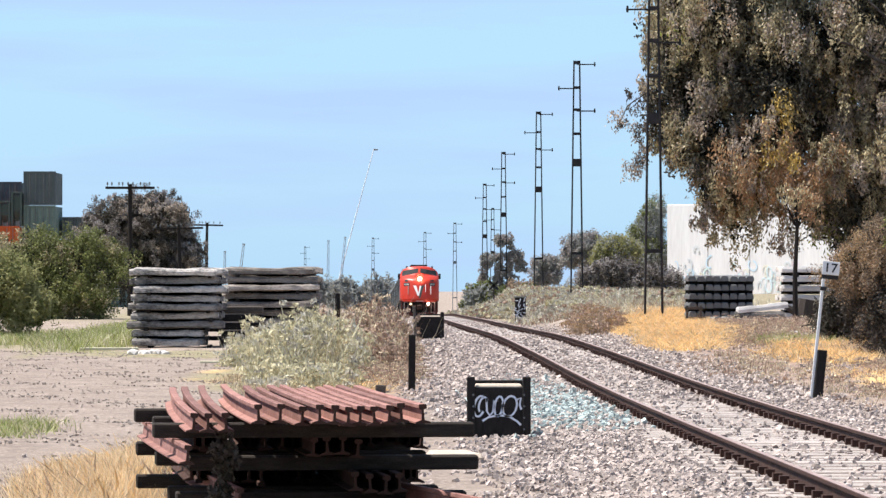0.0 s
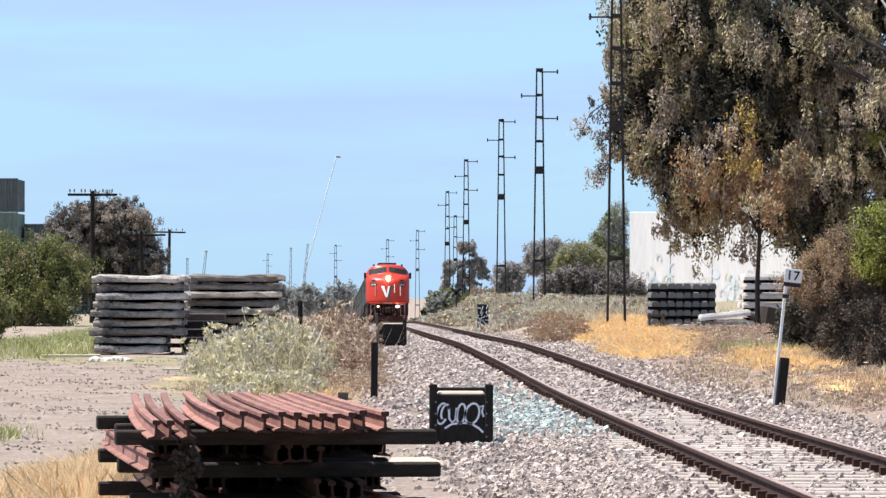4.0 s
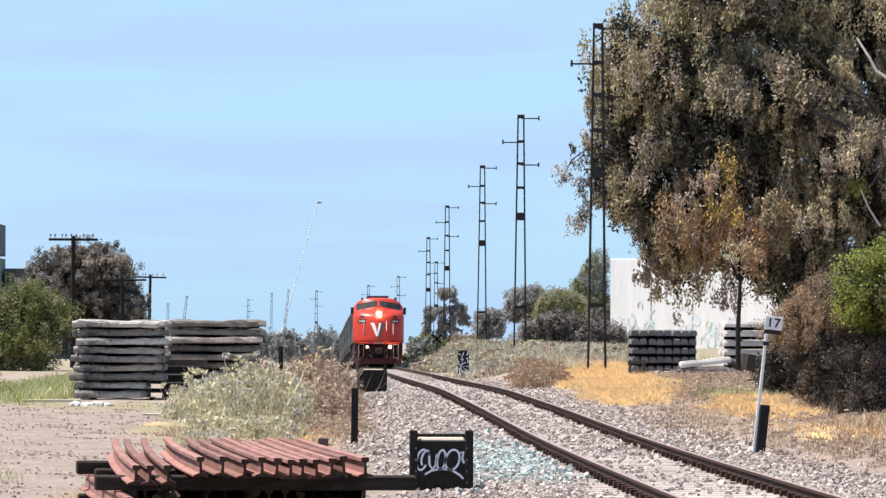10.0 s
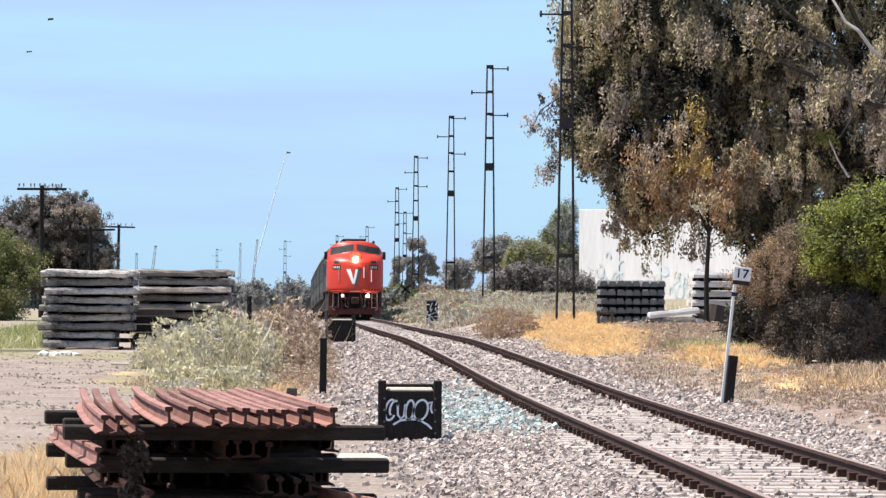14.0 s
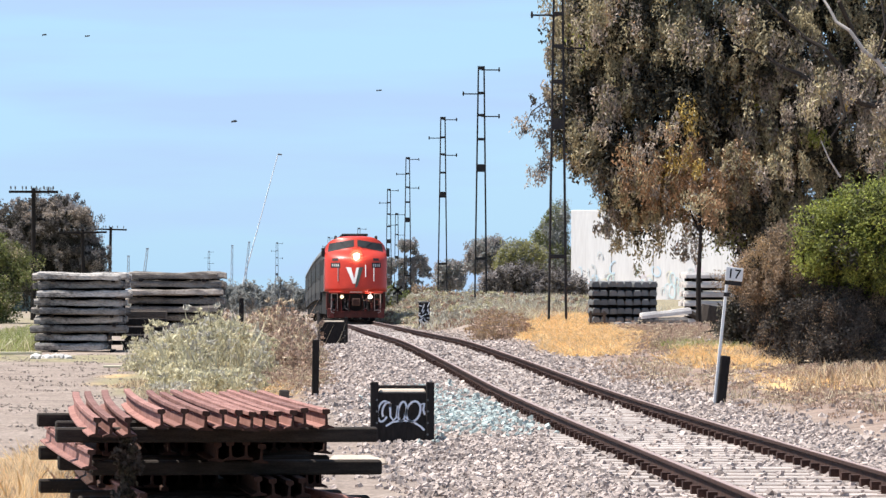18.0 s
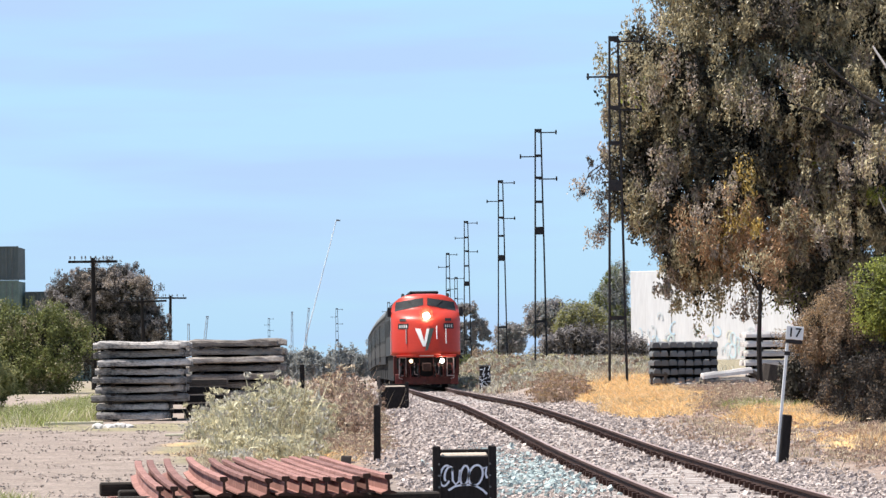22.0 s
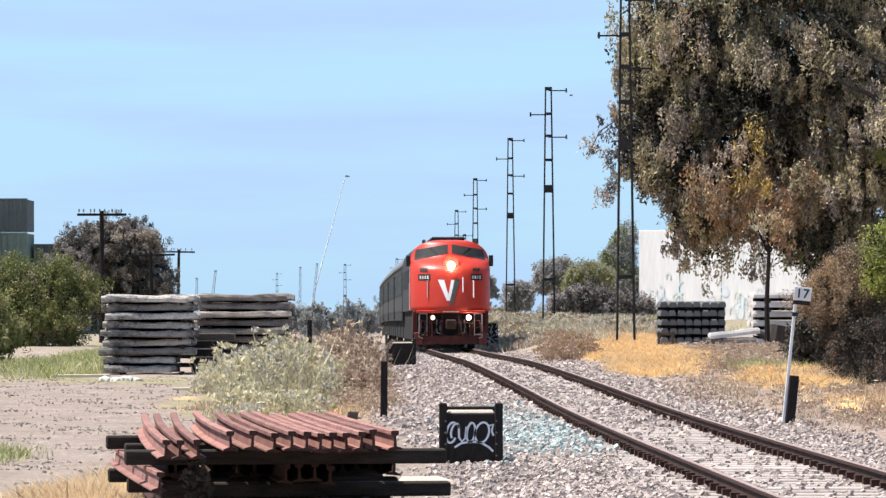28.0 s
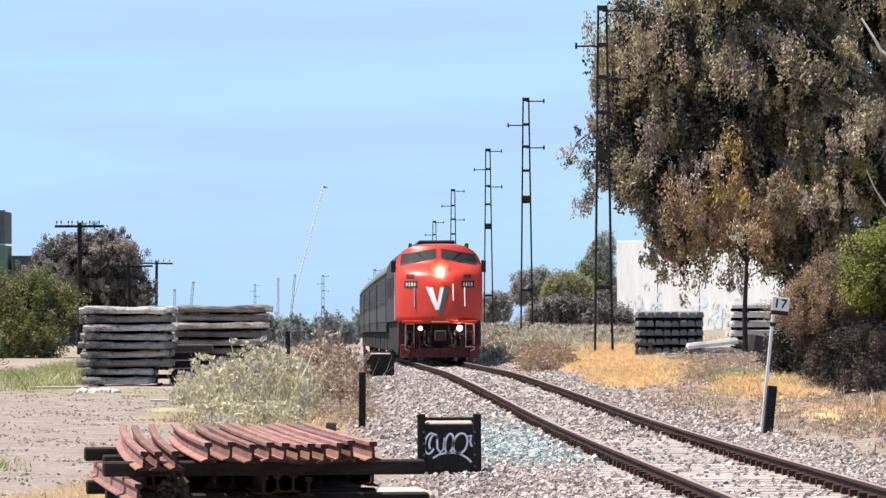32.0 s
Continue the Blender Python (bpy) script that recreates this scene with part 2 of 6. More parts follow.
# ---- mesh helpers ----
def part(name, bm, material, parent=None, label=""):
    """Links a bmesh as one mesh object, under parent if one is given."""
    me = bpy.data.meshes.new(name)
    bm.to_mesh(me)
    bm.free()
    for m in material if isinstance(material, (list, tuple)) else [material]:
        me.materials.append(m)
    ob = new(name, me)
    if parent:
        ob.parent = parent
    return tagged(ob, label)


def soup(name, verts, faces, materials, index=None, smooth=False):
    """A mesh object from arrays of vertices and of faces of one size."""
    verts, faces = np.asarray(verts, np.float32), np.asarray(faces, np.int32)
    me = bpy.data.meshes.new(name)
    n, k = faces.shape
    me.vertices.add(len(verts))
    me.vertices.foreach_set("co", verts.ravel())
    me.loops.add(n * k)
    me.loops.foreach_set("vertex_index", faces.ravel())
    me.polygons.add(n)
    me.polygons.foreach_set("loop_start", np.arange(0, n * k, k, dtype=np.int32))
    if index is not None:
        me.polygons.foreach_set("material_index", np.asarray(index, np.int32))
    me.polygons.foreach_set("use_smooth", np.full(n, smooth))
    me.update(calc_edges=True)
    for m in materials:
        me.materials.append(m)
    return new(name, me)


def box(bm, x0, x1, y0, y1, z0, z1, bevel=0.0, turn=None):
    """Adds a box to bm, bevelled, turned by a matrix."""
    g = bmesh.ops.create_cube(bm, size=1)["verts"]
    bmesh.ops.transform(bm, matrix=Matrix.Translation(((x0 + x1) / 2, (y0 + y1) / 2, (z0 + z1) / 2)) @ Matrix.Diagonal((x1 - x0, y1 - y0, z1 - z0, 1)), verts=g)
    if bevel:
        e = list({e for v in g for e in v.link_edges})
        g = list({v for f in bmesh.ops.bevel(bm, geom=e, offset=bevel, segments=1, affect="EDGES")["faces"] for v in f.verts} | {v for v in g if v.is_valid})
    if turn is not None:
        bmesh.ops.transform(bm, matrix=turn, verts=[v for v in g if v.is_valid])
    return bm


def boxed(*a, **k):
    return box(bmesh.new(), *a, **k)


def rod(bm, a, b, r0, r1=None, sides=8):
    """Adds a tapered rod from a to b."""
    a, b = Vector(a), Vector(b)
    d = b - a
    m = Matrix.Translation((a + b) / 2) @ d.to_track_quat("Z", "Y").to_matrix().to_4x4()
    bmesh.ops.create_cone(bm, cap_ends=True, segments=sides, radius1=r0, radius2=r0 if r1 is None else r1, depth=d.length, matrix=m)
    return bm


def empty(name, m=None):
    ob = new(name)
    ob.empty_display_size = 0.3
    if m is not None:
        ob.matrix_world = m
    return ob


# ---- the plan: the line of the track and the lie of the land ----
def smooth_line(points):
    """A smoothed curve through (distance, value) points."""
    xs, vs = zip(*points)
    grid = np.arange(-120.0, 4200.0, 2.0)
    v = np.interp(grid, xs, vs)
    pad = np.pad(v, 5, mode="edge")
    v = np.convolve(np.convolve(pad, np.ones(7) / 7, "same"), np.ones(5) / 5, "same")[5:-5]
    return lambda y: np.interp(y, grid, v)


track_x = smooth_line([(-120, 7.2), (22, 4.33), (40, 3.90), (68, 3.24), (115, 2.24), (150, 1.536), (200, 0.53), (260, -0.57), (330, -1.83), (420, -3.6), (600, -7.6), (4200, -95)])
rail_z = smooth_line([(-120, 0.38), (22, 0.371), (30, 0.348), (40, 0.32), (54, 0.28), (68, 0.275), (88, 0.35), (112, 0.385), (150, 0.175), (200, -0.08), (240, -0.33), (262, -0.55), (296, -1.05), (330, -1.68), (380, -2.7), (450, -3.9), (600, -5.0), (1500, -5.4), (4200, -18)])
land_left = smooth_line([(-120, 0.0), (185, 0.0), (230, -0.25), (280, -0.8), (330, -1.6), (400, -2.9), (500, -4.2), (700, -5.2), (1500, -5.4), (4200, -18)])
land_right = smooth_line([(-120, 0.25), (40, 0.25), (64, 0.28), (100, 0.32), (152, 0.36), (185, 0.47), (223, 0.58), (292, 0.50), (330, 0.2), (362, -0.3), (432, -1.55), (510, -2.85), (572, -3.9), (642, -4.5), (712, -4.8), (900, -5.1), (1500, -5.4), (4200, -18)])
apron = smooth_line([(-120, 1.55), (60, 1.55), (85, 2.0), (105, 2.8), (125, 2.8), (150, 2.0), (4200, 1.8)])

bank = smooth_line([(-120, 3.2), (145, 3.2), (180, 5.0), (215, 7.5), (4200, 9.0)])


def blend(a, b, x):
    x = np.clip((x - a) / (b - a), 0, 1)
    return x * x * (3 - 2 * x)


def ripple(x, y, scale, seed=0.0):
    """Cheap uneven ground, about -1 to 1."""
    x, y = x / scale, y / scale
    return (np.sin(x * 1.7 + 2.1 * np.sin(y * 1.3 + seed)) + np.sin(y * 2.3 + 1.7 * np.sin(x * 1.9 + seed)) + np.sin((x + y) * 3.1 + seed)) / 3


def land(x, y):
    """Height of the ground at x, y (arrays)."""
    x, y = np.asarray(x, float), np.asarray(y, float)
    u = x - track_x(y)
    bed = rail_z(y) - 0.165
    left = land_left(y) * blend(-160, -6, u) + np.minimum(land_left(y), -0.2 * (y > 200)) * (1 - blend(-160, -6, u))
    w = apron(y)
    zl = left + (bed - left) * blend(-w - 1.3, -w, u)
    right = land_right(y)
    zr = bed + (right - bed) * blend(1.6, bank(y), u)
    # a shallow bank along the right of the line further off
    z = np.where(u < 0, zl, zr)
    off = blend(1.5, 3.5, np.abs(u))
    mound = 0.08 * np.exp(-(((x - 7.0) / 1.6) ** 2 + ((y - 121) / 12) ** 2)) * blend(2.6, 4.2, u)
    return z + mound + off * (0.035 * ripple(x, y, 1.7) + 0.02 * ripple(x, y, 0.45, 1.0)) * (y < 400)


def ground_at(x, y):
    return float(land(x, y))


# ---- ground ----
def ground_material():
    m = bpy.data.materials.new("ground")
    m.use_nodes = True
    n, l = m.node_tree.nodes, m.node_tree.links
    b = n["Principled BSDF"]
    b.inputs["Roughness"].default_value, b.inputs["Specular IOR Level"].default_value = 0.95, 0.15
    at = n.new("ShaderNodeAttribute")
    at.attribute_name = "cover"
    sep = n.new("ShaderNodeSeparateColor")
    l.new(at.outputs["Color"], sep.inputs[0])
    tex = n.new("ShaderNodeTexCoord")

    def noisy(scale, dark, light, lo=0.35, hi=0.65):
        t = n.new("ShaderNodeTexNoise")
        t.inputs["Scale"].default_value, t.inputs["Detail"].default_value, t.inputs["Roughness"].default_value = scale, 8.0, 0.7
        l.new(tex.outputs["Object"], t.inputs["Vector"])
        r = n.new("ShaderNodeValToRGB")
        r.color_ramp.elements[0].position, r.color_ramp.elements[1].position = lo, hi
        r.color_ramp.elements[0].color, r.color_ramp.elements[1].color = (*dark, 1), (*light, 1)
        l.new(t.outputs["Fac"], r.inputs["Fac"])
        return r.outputs["Color"], t.outputs["Fac"]

    dirt, _ = noisy(1.1, (0.225, 0.178, 0.147), (0.52, 0.435, 0.375), 0.28, 0.70)
    # gravel's dark tone includes the shade in gaps between ballast stones
    gravel, grit = noisy(9.0, (0.085, 0.068, 0.06), (0.42, 0.348, 0.315))
    straw, _ = noisy(2.2, (0.56, 0.365, 0.16), (0.86, 0.60, 0.29))
    green, _ = noisy(2.0, (0.22, 0.20, 0.12), (0.43, 0.38, 0.25))
    out = dirt
    for mask, colour in ((sep.outputs[0], gravel), (sep.outputs[1], straw), (sep.outputs[2], green)):
        mixer = n.new("ShaderNodeMixRGB")
        l.new(mask, mixer.inputs["Fac"])
        l.new(out, mixer.inputs["Color1"])
        l.new(colour, mixer.inputs["Color2"])
        out = mixer.outputs["Color"]
    soil, _ = noisy(3.0, (0.14, 0.098, 0.078), (0.47, 0.345, 0.285), 0.32, 0.66)
    mixer = n.new("ShaderNodeMixRGB")
    l.new(at.outputs["Alpha"], mixer.inputs["Fac"])
    l.new(out, mixer.inputs["Color1"])
    l.new(soil, mixer.inputs["Color2"])
    out = mixer.outputs["Color"]
    # dark litter and small stones
    v = n.new("ShaderNodeTexVoronoi")
    v.inputs["Scale"].default_value = 14.0
    l.new(tex.outputs["Object"], v.inputs["Vector"])
    r = n.new("ShaderNodeValToRGB")
    r.color_ramp.elements[0].position, r.color_ramp.elements[1].position = 0.0, 0.5
    r.color_ramp.elements[0].color, r.color_ramp.elements[1].color = (1.12, 1.1, 1.08, 1), (0.72, 0.70, 0.68, 1)
    l.new(v.outputs["Distance"], r.inputs["Fac"])
    mul = n.new("ShaderNodeMixRGB")
    mul.blend_type = "MULTIPLY"
    mul.inputs["Fac"].default_value = 1.0
    l.new(out, mul.inputs["Color1"])
    l.new(r.outputs["Color"], mul.inputs["Color2"])
    l.new(mul.outputs["Color"], b.inputs["Base Color"])
    k = n.new("ShaderNodeBump")
    k.inputs["Strength"].default_value, k.inputs["Distance"].default_value = 0.6, 0.05
    l.new(grit, k.inputs["Height"])
    l.new(k.outputs["Normal"], b.inputs["Normal"])
    return m


def patch_mask(x, y, cx, cy, rx, ry, wobble=0.35):
    """1 inside an uneven oval on the ground, 0 outside."""
    d = np.hypot((x - cx) / rx, (y - cy) / ry) + wobble * ripple(x, y * rx / ry, 0.9 * rx / 2, cx)
    return 1 - blend(0.75, 1.1, d)


# straw patches and green patches on the ground: x, y, half-widths
STRAW_SPOTS = [(6.5, 120, 1.5, 15), (7.4, 140, 1.7, 15), (8.5, 162, 1.8, 15), (5.7, 103, 0.9, 8), (7.5, 86, 0.9, 5), (8.3, 97, 0.8, 4),  (7.5, 70, 1.2, 5), (-1.6, 75, 0.9, 5), (-3.0, 42, 0.75, 5.0), (-3.6, 84, 1.1, 6), (-2.2, 71, 0.7, 4), (9.5, 70, 2.5, 7)]
GREEN_SPOTS = [(-9.8, 128, 1.7, 24), (-13.5, 128, 2.6, 16), (-6.6, 106, 2.5, 5), (-3.2, 85, 1.5, 12), (8.6, 80, 0.7, 2), (7.0, 220, 6, 50)]


def make_ground():
    ys = np.unique(np.concatenate([np.arange(-60, 20, 8), np.arange(20, 60, 0.5), np.arange(60, 130, 0.8), np.arange(130, 260, 2.0), np.arange(260, 460, 5), np.arange(460, 900, 20), np.geomspace(900, 4000, 24)]))
    us = np.unique(np.concatenate([-np.geomspace(18, 1600, 26), np.arange(-18, -4.5, 0.5), np.arange(-4.5, 4.6, 0.2), np.arange(4.6, 18, 0.5), np.geomspace(18, 1600, 26)]))
    U, Y = np.meshgrid(us, ys)
    X = U + track_x(Y)
    Z = land(X, Y)
    nx, ny = len(us), len(ys)
    i = np.arange(nx * ny).reshape(ny, nx)
    faces = np.stack([i[:-1, :-1], i[:-1, 1:], i[1:, 1:], i[1:, :-1]], -1).reshape(-1, 4)
    ob = soup("ground", np.stack([X, Y, Z], -1).reshape(-1, 3), faces, [ground_material()], smooth=True)
    w = apron(Y)
    gravel = np.clip(blend(-w - 2.0, -w - 1.0, U) * (1 - blend(1.7, 2.7, U)) + 0.35 * (U < -2) * (Y < 110), 0, 1)
    straw, green = np.zeros_like(X), np.zeros_like(X)
    for s in STRAW_SPOTS:
        straw = np.maximum(straw, patch_mask(X, Y, *s))
    for s in GREEN_SPOTS:
        green = np.maximum(green, patch_mask(X, Y, *s))
    straw = np.maximum(straw, (0.05 + 0.35 * ripple(X, Y * 0.4, 0.8)).clip(0, 1) * blend(2.6, 4.0, U) * (Y < 160))
    green = np.maximum(green, 0.8 * blend(160, 200, Y) * (np.abs(U) > 1.9) * (Y < 650) + 0.5 * blend(-18, -30, U))
    keep = 1 - blend(0.4, 0.9, gravel) * (np.abs(U) < w + 1)
    soil = 0.85 * blend(2.0, 3.2, U) * (1 - blend(7, 12, U)) * (1 - blend(125, 165, Y)) * (1 - straw) + 0.75 * blend(-5.2, -4.2, U) * (1 - blend(-3.6, -3.0, U)) * blend(66, 74, Y) * (1 - blend(105, 125, Y))
    colours = np.stack([gravel, straw * keep, green * keep, np.clip(soil, 0, 1)], -1).astype(np.float32)
    ob.data.attributes.new("cover", "FLOAT_COLOR", "POINT").data.foreach_set("color", colours.ravel())
    return tagged(ob, "dusty gravel and dry grass flat beside a railway", "ground", kind="structure")


make_ground()


# ---- plants: leaves, grass and crowns ----
rng = np.random.default_rng(7)


def leaf_arrays(centres, length, width, droop=0.6, seed=0):
    """Diamond leaves at the centres: random turns, hanging by droop."""
    r = np.random.default_rng(seed)
    n = len(centres)
    d = r.normal(size=(n, 3))
    d[:, 2] -= droop * 2.2
    d /= np.linalg.norm(d, axis=1)[:, None]
    w = np.cross(d, r.normal(size=(n, 3)))
    w /= np.linalg.norm(w, axis=1)[:, None] + 1e-9
    ln = (length * r.uniform(0.6, 1.3, n))[:, None]
    wd = (width * r.uniform(0.7, 1.3, n))[:, None]
    v = np.stack([centres - d * ln / 2, centres + w * wd / 2, centres + d * ln / 2, centres - w * wd / 2], 1)
    return v.reshape(-1, 3), np.arange(4 * n).reshape(n, 4)


def clumped(blobs, clumps, per, spread, seed, hollow=0.55, sub=7, spray=(0.36, 0.36, 0.5)):
    """Leaf centres in boughs near the skin of the blobs (x, y, z, rx, ry, rz): each bough holds some tight sprays of leaves."""
    r = np.random.default_rng(seed)
    size = np.array([b[3] * b[4] * b[5] for b in blobs]) ** (2 / 3)
    pick = r.choice(len(blobs), clumps, p=size / size.sum())
    b = np.array(blobs)[pick]
    d = r.normal(size=(clumps, 3))
    d /= np.linalg.norm(d, axis=1)[:, None]
    c = b[:, :3] + d * b[:, 3:] * (hollow + (1 - hollow) * r.uniform(0, 1, clumps) ** 0.6)[:, None]
    bough = np.repeat(np.arange(clumps), sub)
    wide = (spread * r.uniform(0.6, 1.3, clumps))[bough][:, None]
    spray_c = c[bough] + np.clip(r.normal(size=(len(bough), 3)), -1.6, 1.6) * wide * (1, 1, 0.75)
    k = r.poisson(per, len(bough)) + 2
    which = np.repeat(np.arange(len(bough)), k)
    offs = np.clip(r.normal(size=(len(which), 3)), -1.7, 1.7) * wide[which] * spray
    return spray_c[which] + offs, bough[which], c


def limb(bm, points, r0, r1, sides=7):
    for i in range(len(points) - 1):
        a, b = i / (len(points) - 1), (i + 1) / (len(points) - 1)
        rod(bm, points[i], points[i + 1], r0 + (r1 - r0) * a, r0 + (r1 - r0) * b, sides)


def crown_part(name, parent, blobs, clumps, per, spread, size, mats, seed, droop=0.6, tint=None, label="", hollow=0.55, spray=(0.36, 0.36, 0.5)):
    pts, which, c = clumped(blobs, clumps, per, spread, seed, hollow, spray=spray)
    v, f = leaf_arrays(pts, size[0], size[1], droop, seed + 1)
    r = np.random.default_rng(seed + 2)
    idx = r.integers(0, len(mats), len(c))[which] if tint is None else tint(c, r)[which]
    # sprays borrow from their neighbours, so that no bough is of one colour
    idx = np.where(r.uniform(size=len(idx)) < 0.2, np.roll(idx, 4000), idx) if len(idx) > 9000 else idx
    ob = soup(name, v, f, mats, idx)
    ob.parent = parent
    return tagged(ob, label)


def tree(name, label, base, blobs, trunks, crown, bark, category="tree"):
    """trunks: lists of (points, r0, r1); crown: keywords of crown_part."""
    t = tagged(empty(name, Matrix.Translation(base)), label, category)
    rel = [(b[0] - base[0], b[1] - base[1], b[2] - base[2], *b[3:]) for b in blobs]
    for i, (points, r0, r1) in enumerate(trunks):
        bm = bmesh.new()
        limb(bm, [Vector(p) - Vector(base) for p in points], r0, r1)
        part("trunk" if i == 0 else "limb", bm, bark, t)
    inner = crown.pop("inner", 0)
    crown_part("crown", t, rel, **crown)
    # an added core of dark leaves stands for the shade within the crown
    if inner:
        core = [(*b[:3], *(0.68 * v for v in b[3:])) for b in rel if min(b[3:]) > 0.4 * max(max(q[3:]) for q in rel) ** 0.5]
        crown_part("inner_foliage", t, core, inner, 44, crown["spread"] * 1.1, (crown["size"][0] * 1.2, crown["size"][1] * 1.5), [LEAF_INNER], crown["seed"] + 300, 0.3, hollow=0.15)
    return t


def blades(points, height, width, lean, seed):
    """Single grass blades that stand on the points."""
    r = np.random.default_rng(seed)
    n = len(points)
    a = r.uniform(0, 2 * np.pi, n)
    side = np.stack([np.cos(a), np.sin(a), np.zeros(n)], -1) * (width * r.uniform(0.6, 1.4, n) / 2)[:, None]
    h = height * r.uniform(0.45, 1.25, n)
    tip = points + np.stack([r.normal(0, lean, n) * h, r.normal(0, lean, n) * h, h], -1)
    mid = points + (tip - points) * 0.55 + np.stack([r.normal(0, 0.05, n) * h, r.normal(0, 0.05, n) * h, 0.06 * h], -1)
    v = np.stack([points - side, points + side, mid + side * 0.7, tip, mid - side * 0.7], 1)
    return v.reshape(-1, 3), np.arange(5 * n).reshape(n, 5)


def scatter(cx, cy, rx, ry, n, seed, edge=0.3):
    r = np.random.default_rng(seed)
    a, d = r.uniform(0, 2 * np.pi, n), np.sqrt(r.uniform(0, 1, n)) * (1 + edge * r.normal(size=n) * 0.5)
    x, y = cx + rx * d * np.cos(a), cy + ry * d * np.sin(a)
    return np.stack([x, y, land(x, y) - 0.02], -1)


def grass(name, label, spots, height, width, lean, mats, seed, tuft=9, spread=0.09):
    """One stuff object: tufts over oval spots (x, y, rx, ry, number of tufts, height factor)."""
    vs, fs, ix, base = [], [], [], 0
    r = np.random.default_rng(seed)
    for k, (cx, cy, rx, ry, n, hf) in enumerate(spots):
        p = scatter(cx, cy, rx, ry, n, seed + k)
        hs = r.uniform(0.5, 1.3, n)
        q = np.repeat(p, tuft, 0) + r.normal(size=(n * tuft, 3)) * (spread, spread, 0)
        v, f = blades(q, height * hf * np.repeat(hs, tuft), width, lean, seed + 50 + k)
        vs.append(v)
        fs.append(f + base)
        ix.append(np.repeat(r.integers(0, len(mats), n), tuft))
        base += len(v)
    ob = soup(name, np.concatenate(vs), np.concatenate(fs), mats, np.concatenate(ix))
    return tagged(ob, label, "grass", kind="stuff")


# ---- the big gum tree by the sleeper piles ----
def gum_tint(c, r):
    """Russet and yellow sprays in the lower middle of the crown, grey-green and olive elsewhere."""
    k = np.where(r.uniform(size=len(c)) < 0.42, 1, 0)
    x, z = (c[:, 0] + 15.1) / 1.165, (c[:, 2] - 1.67) / 1.165 + 2.05
    k = np.where((z > 8.6) & (r.uniform(size=len(c)) < 0.6), 0, k)
    russet = 1.0 * np.exp(-(((x - 10.4) / 1.7) ** 2 + ((z - 5.4) / 1.1) ** 2))
    k = np.where(r.uniform(size=len(c)) < 0.95 * russet, 2, k)
    yellow = 1.5 * np.exp(-(((x - 10.0) / 0.45) ** 2 + ((z - 6.6) / 1.1) ** 2)) + 0.9 * np.exp(-(((x - 11.2) / 0.6) ** 2 + ((z - 8.5) / 0.45) ** 2)) + 0.6 * np.exp(-(((x - 9.4) / 0.4) ** 2 + ((z - 8.2) / 0.5) ** 2)) + 0.6 * np.exp(-(((x - 12.2) / 0.5) ** 2 + ((z - 8.4) / 0.4) ** 2))
    k = np.where(r.uniform(size=len(c)) < 0.65 * yellow, 3, k)
    green = np.exp(-(((x - 12.4) / 0.8) ** 2 + ((z - 4.2) / 0.7) ** 2)) + np.exp(-(((x - 15.0) / 1.2) ** 2 + ((z - 6.0) / 0.8) ** 2))
    return np.where(r.uniform(size=len(c)) < 0.25 * green, 4, k)


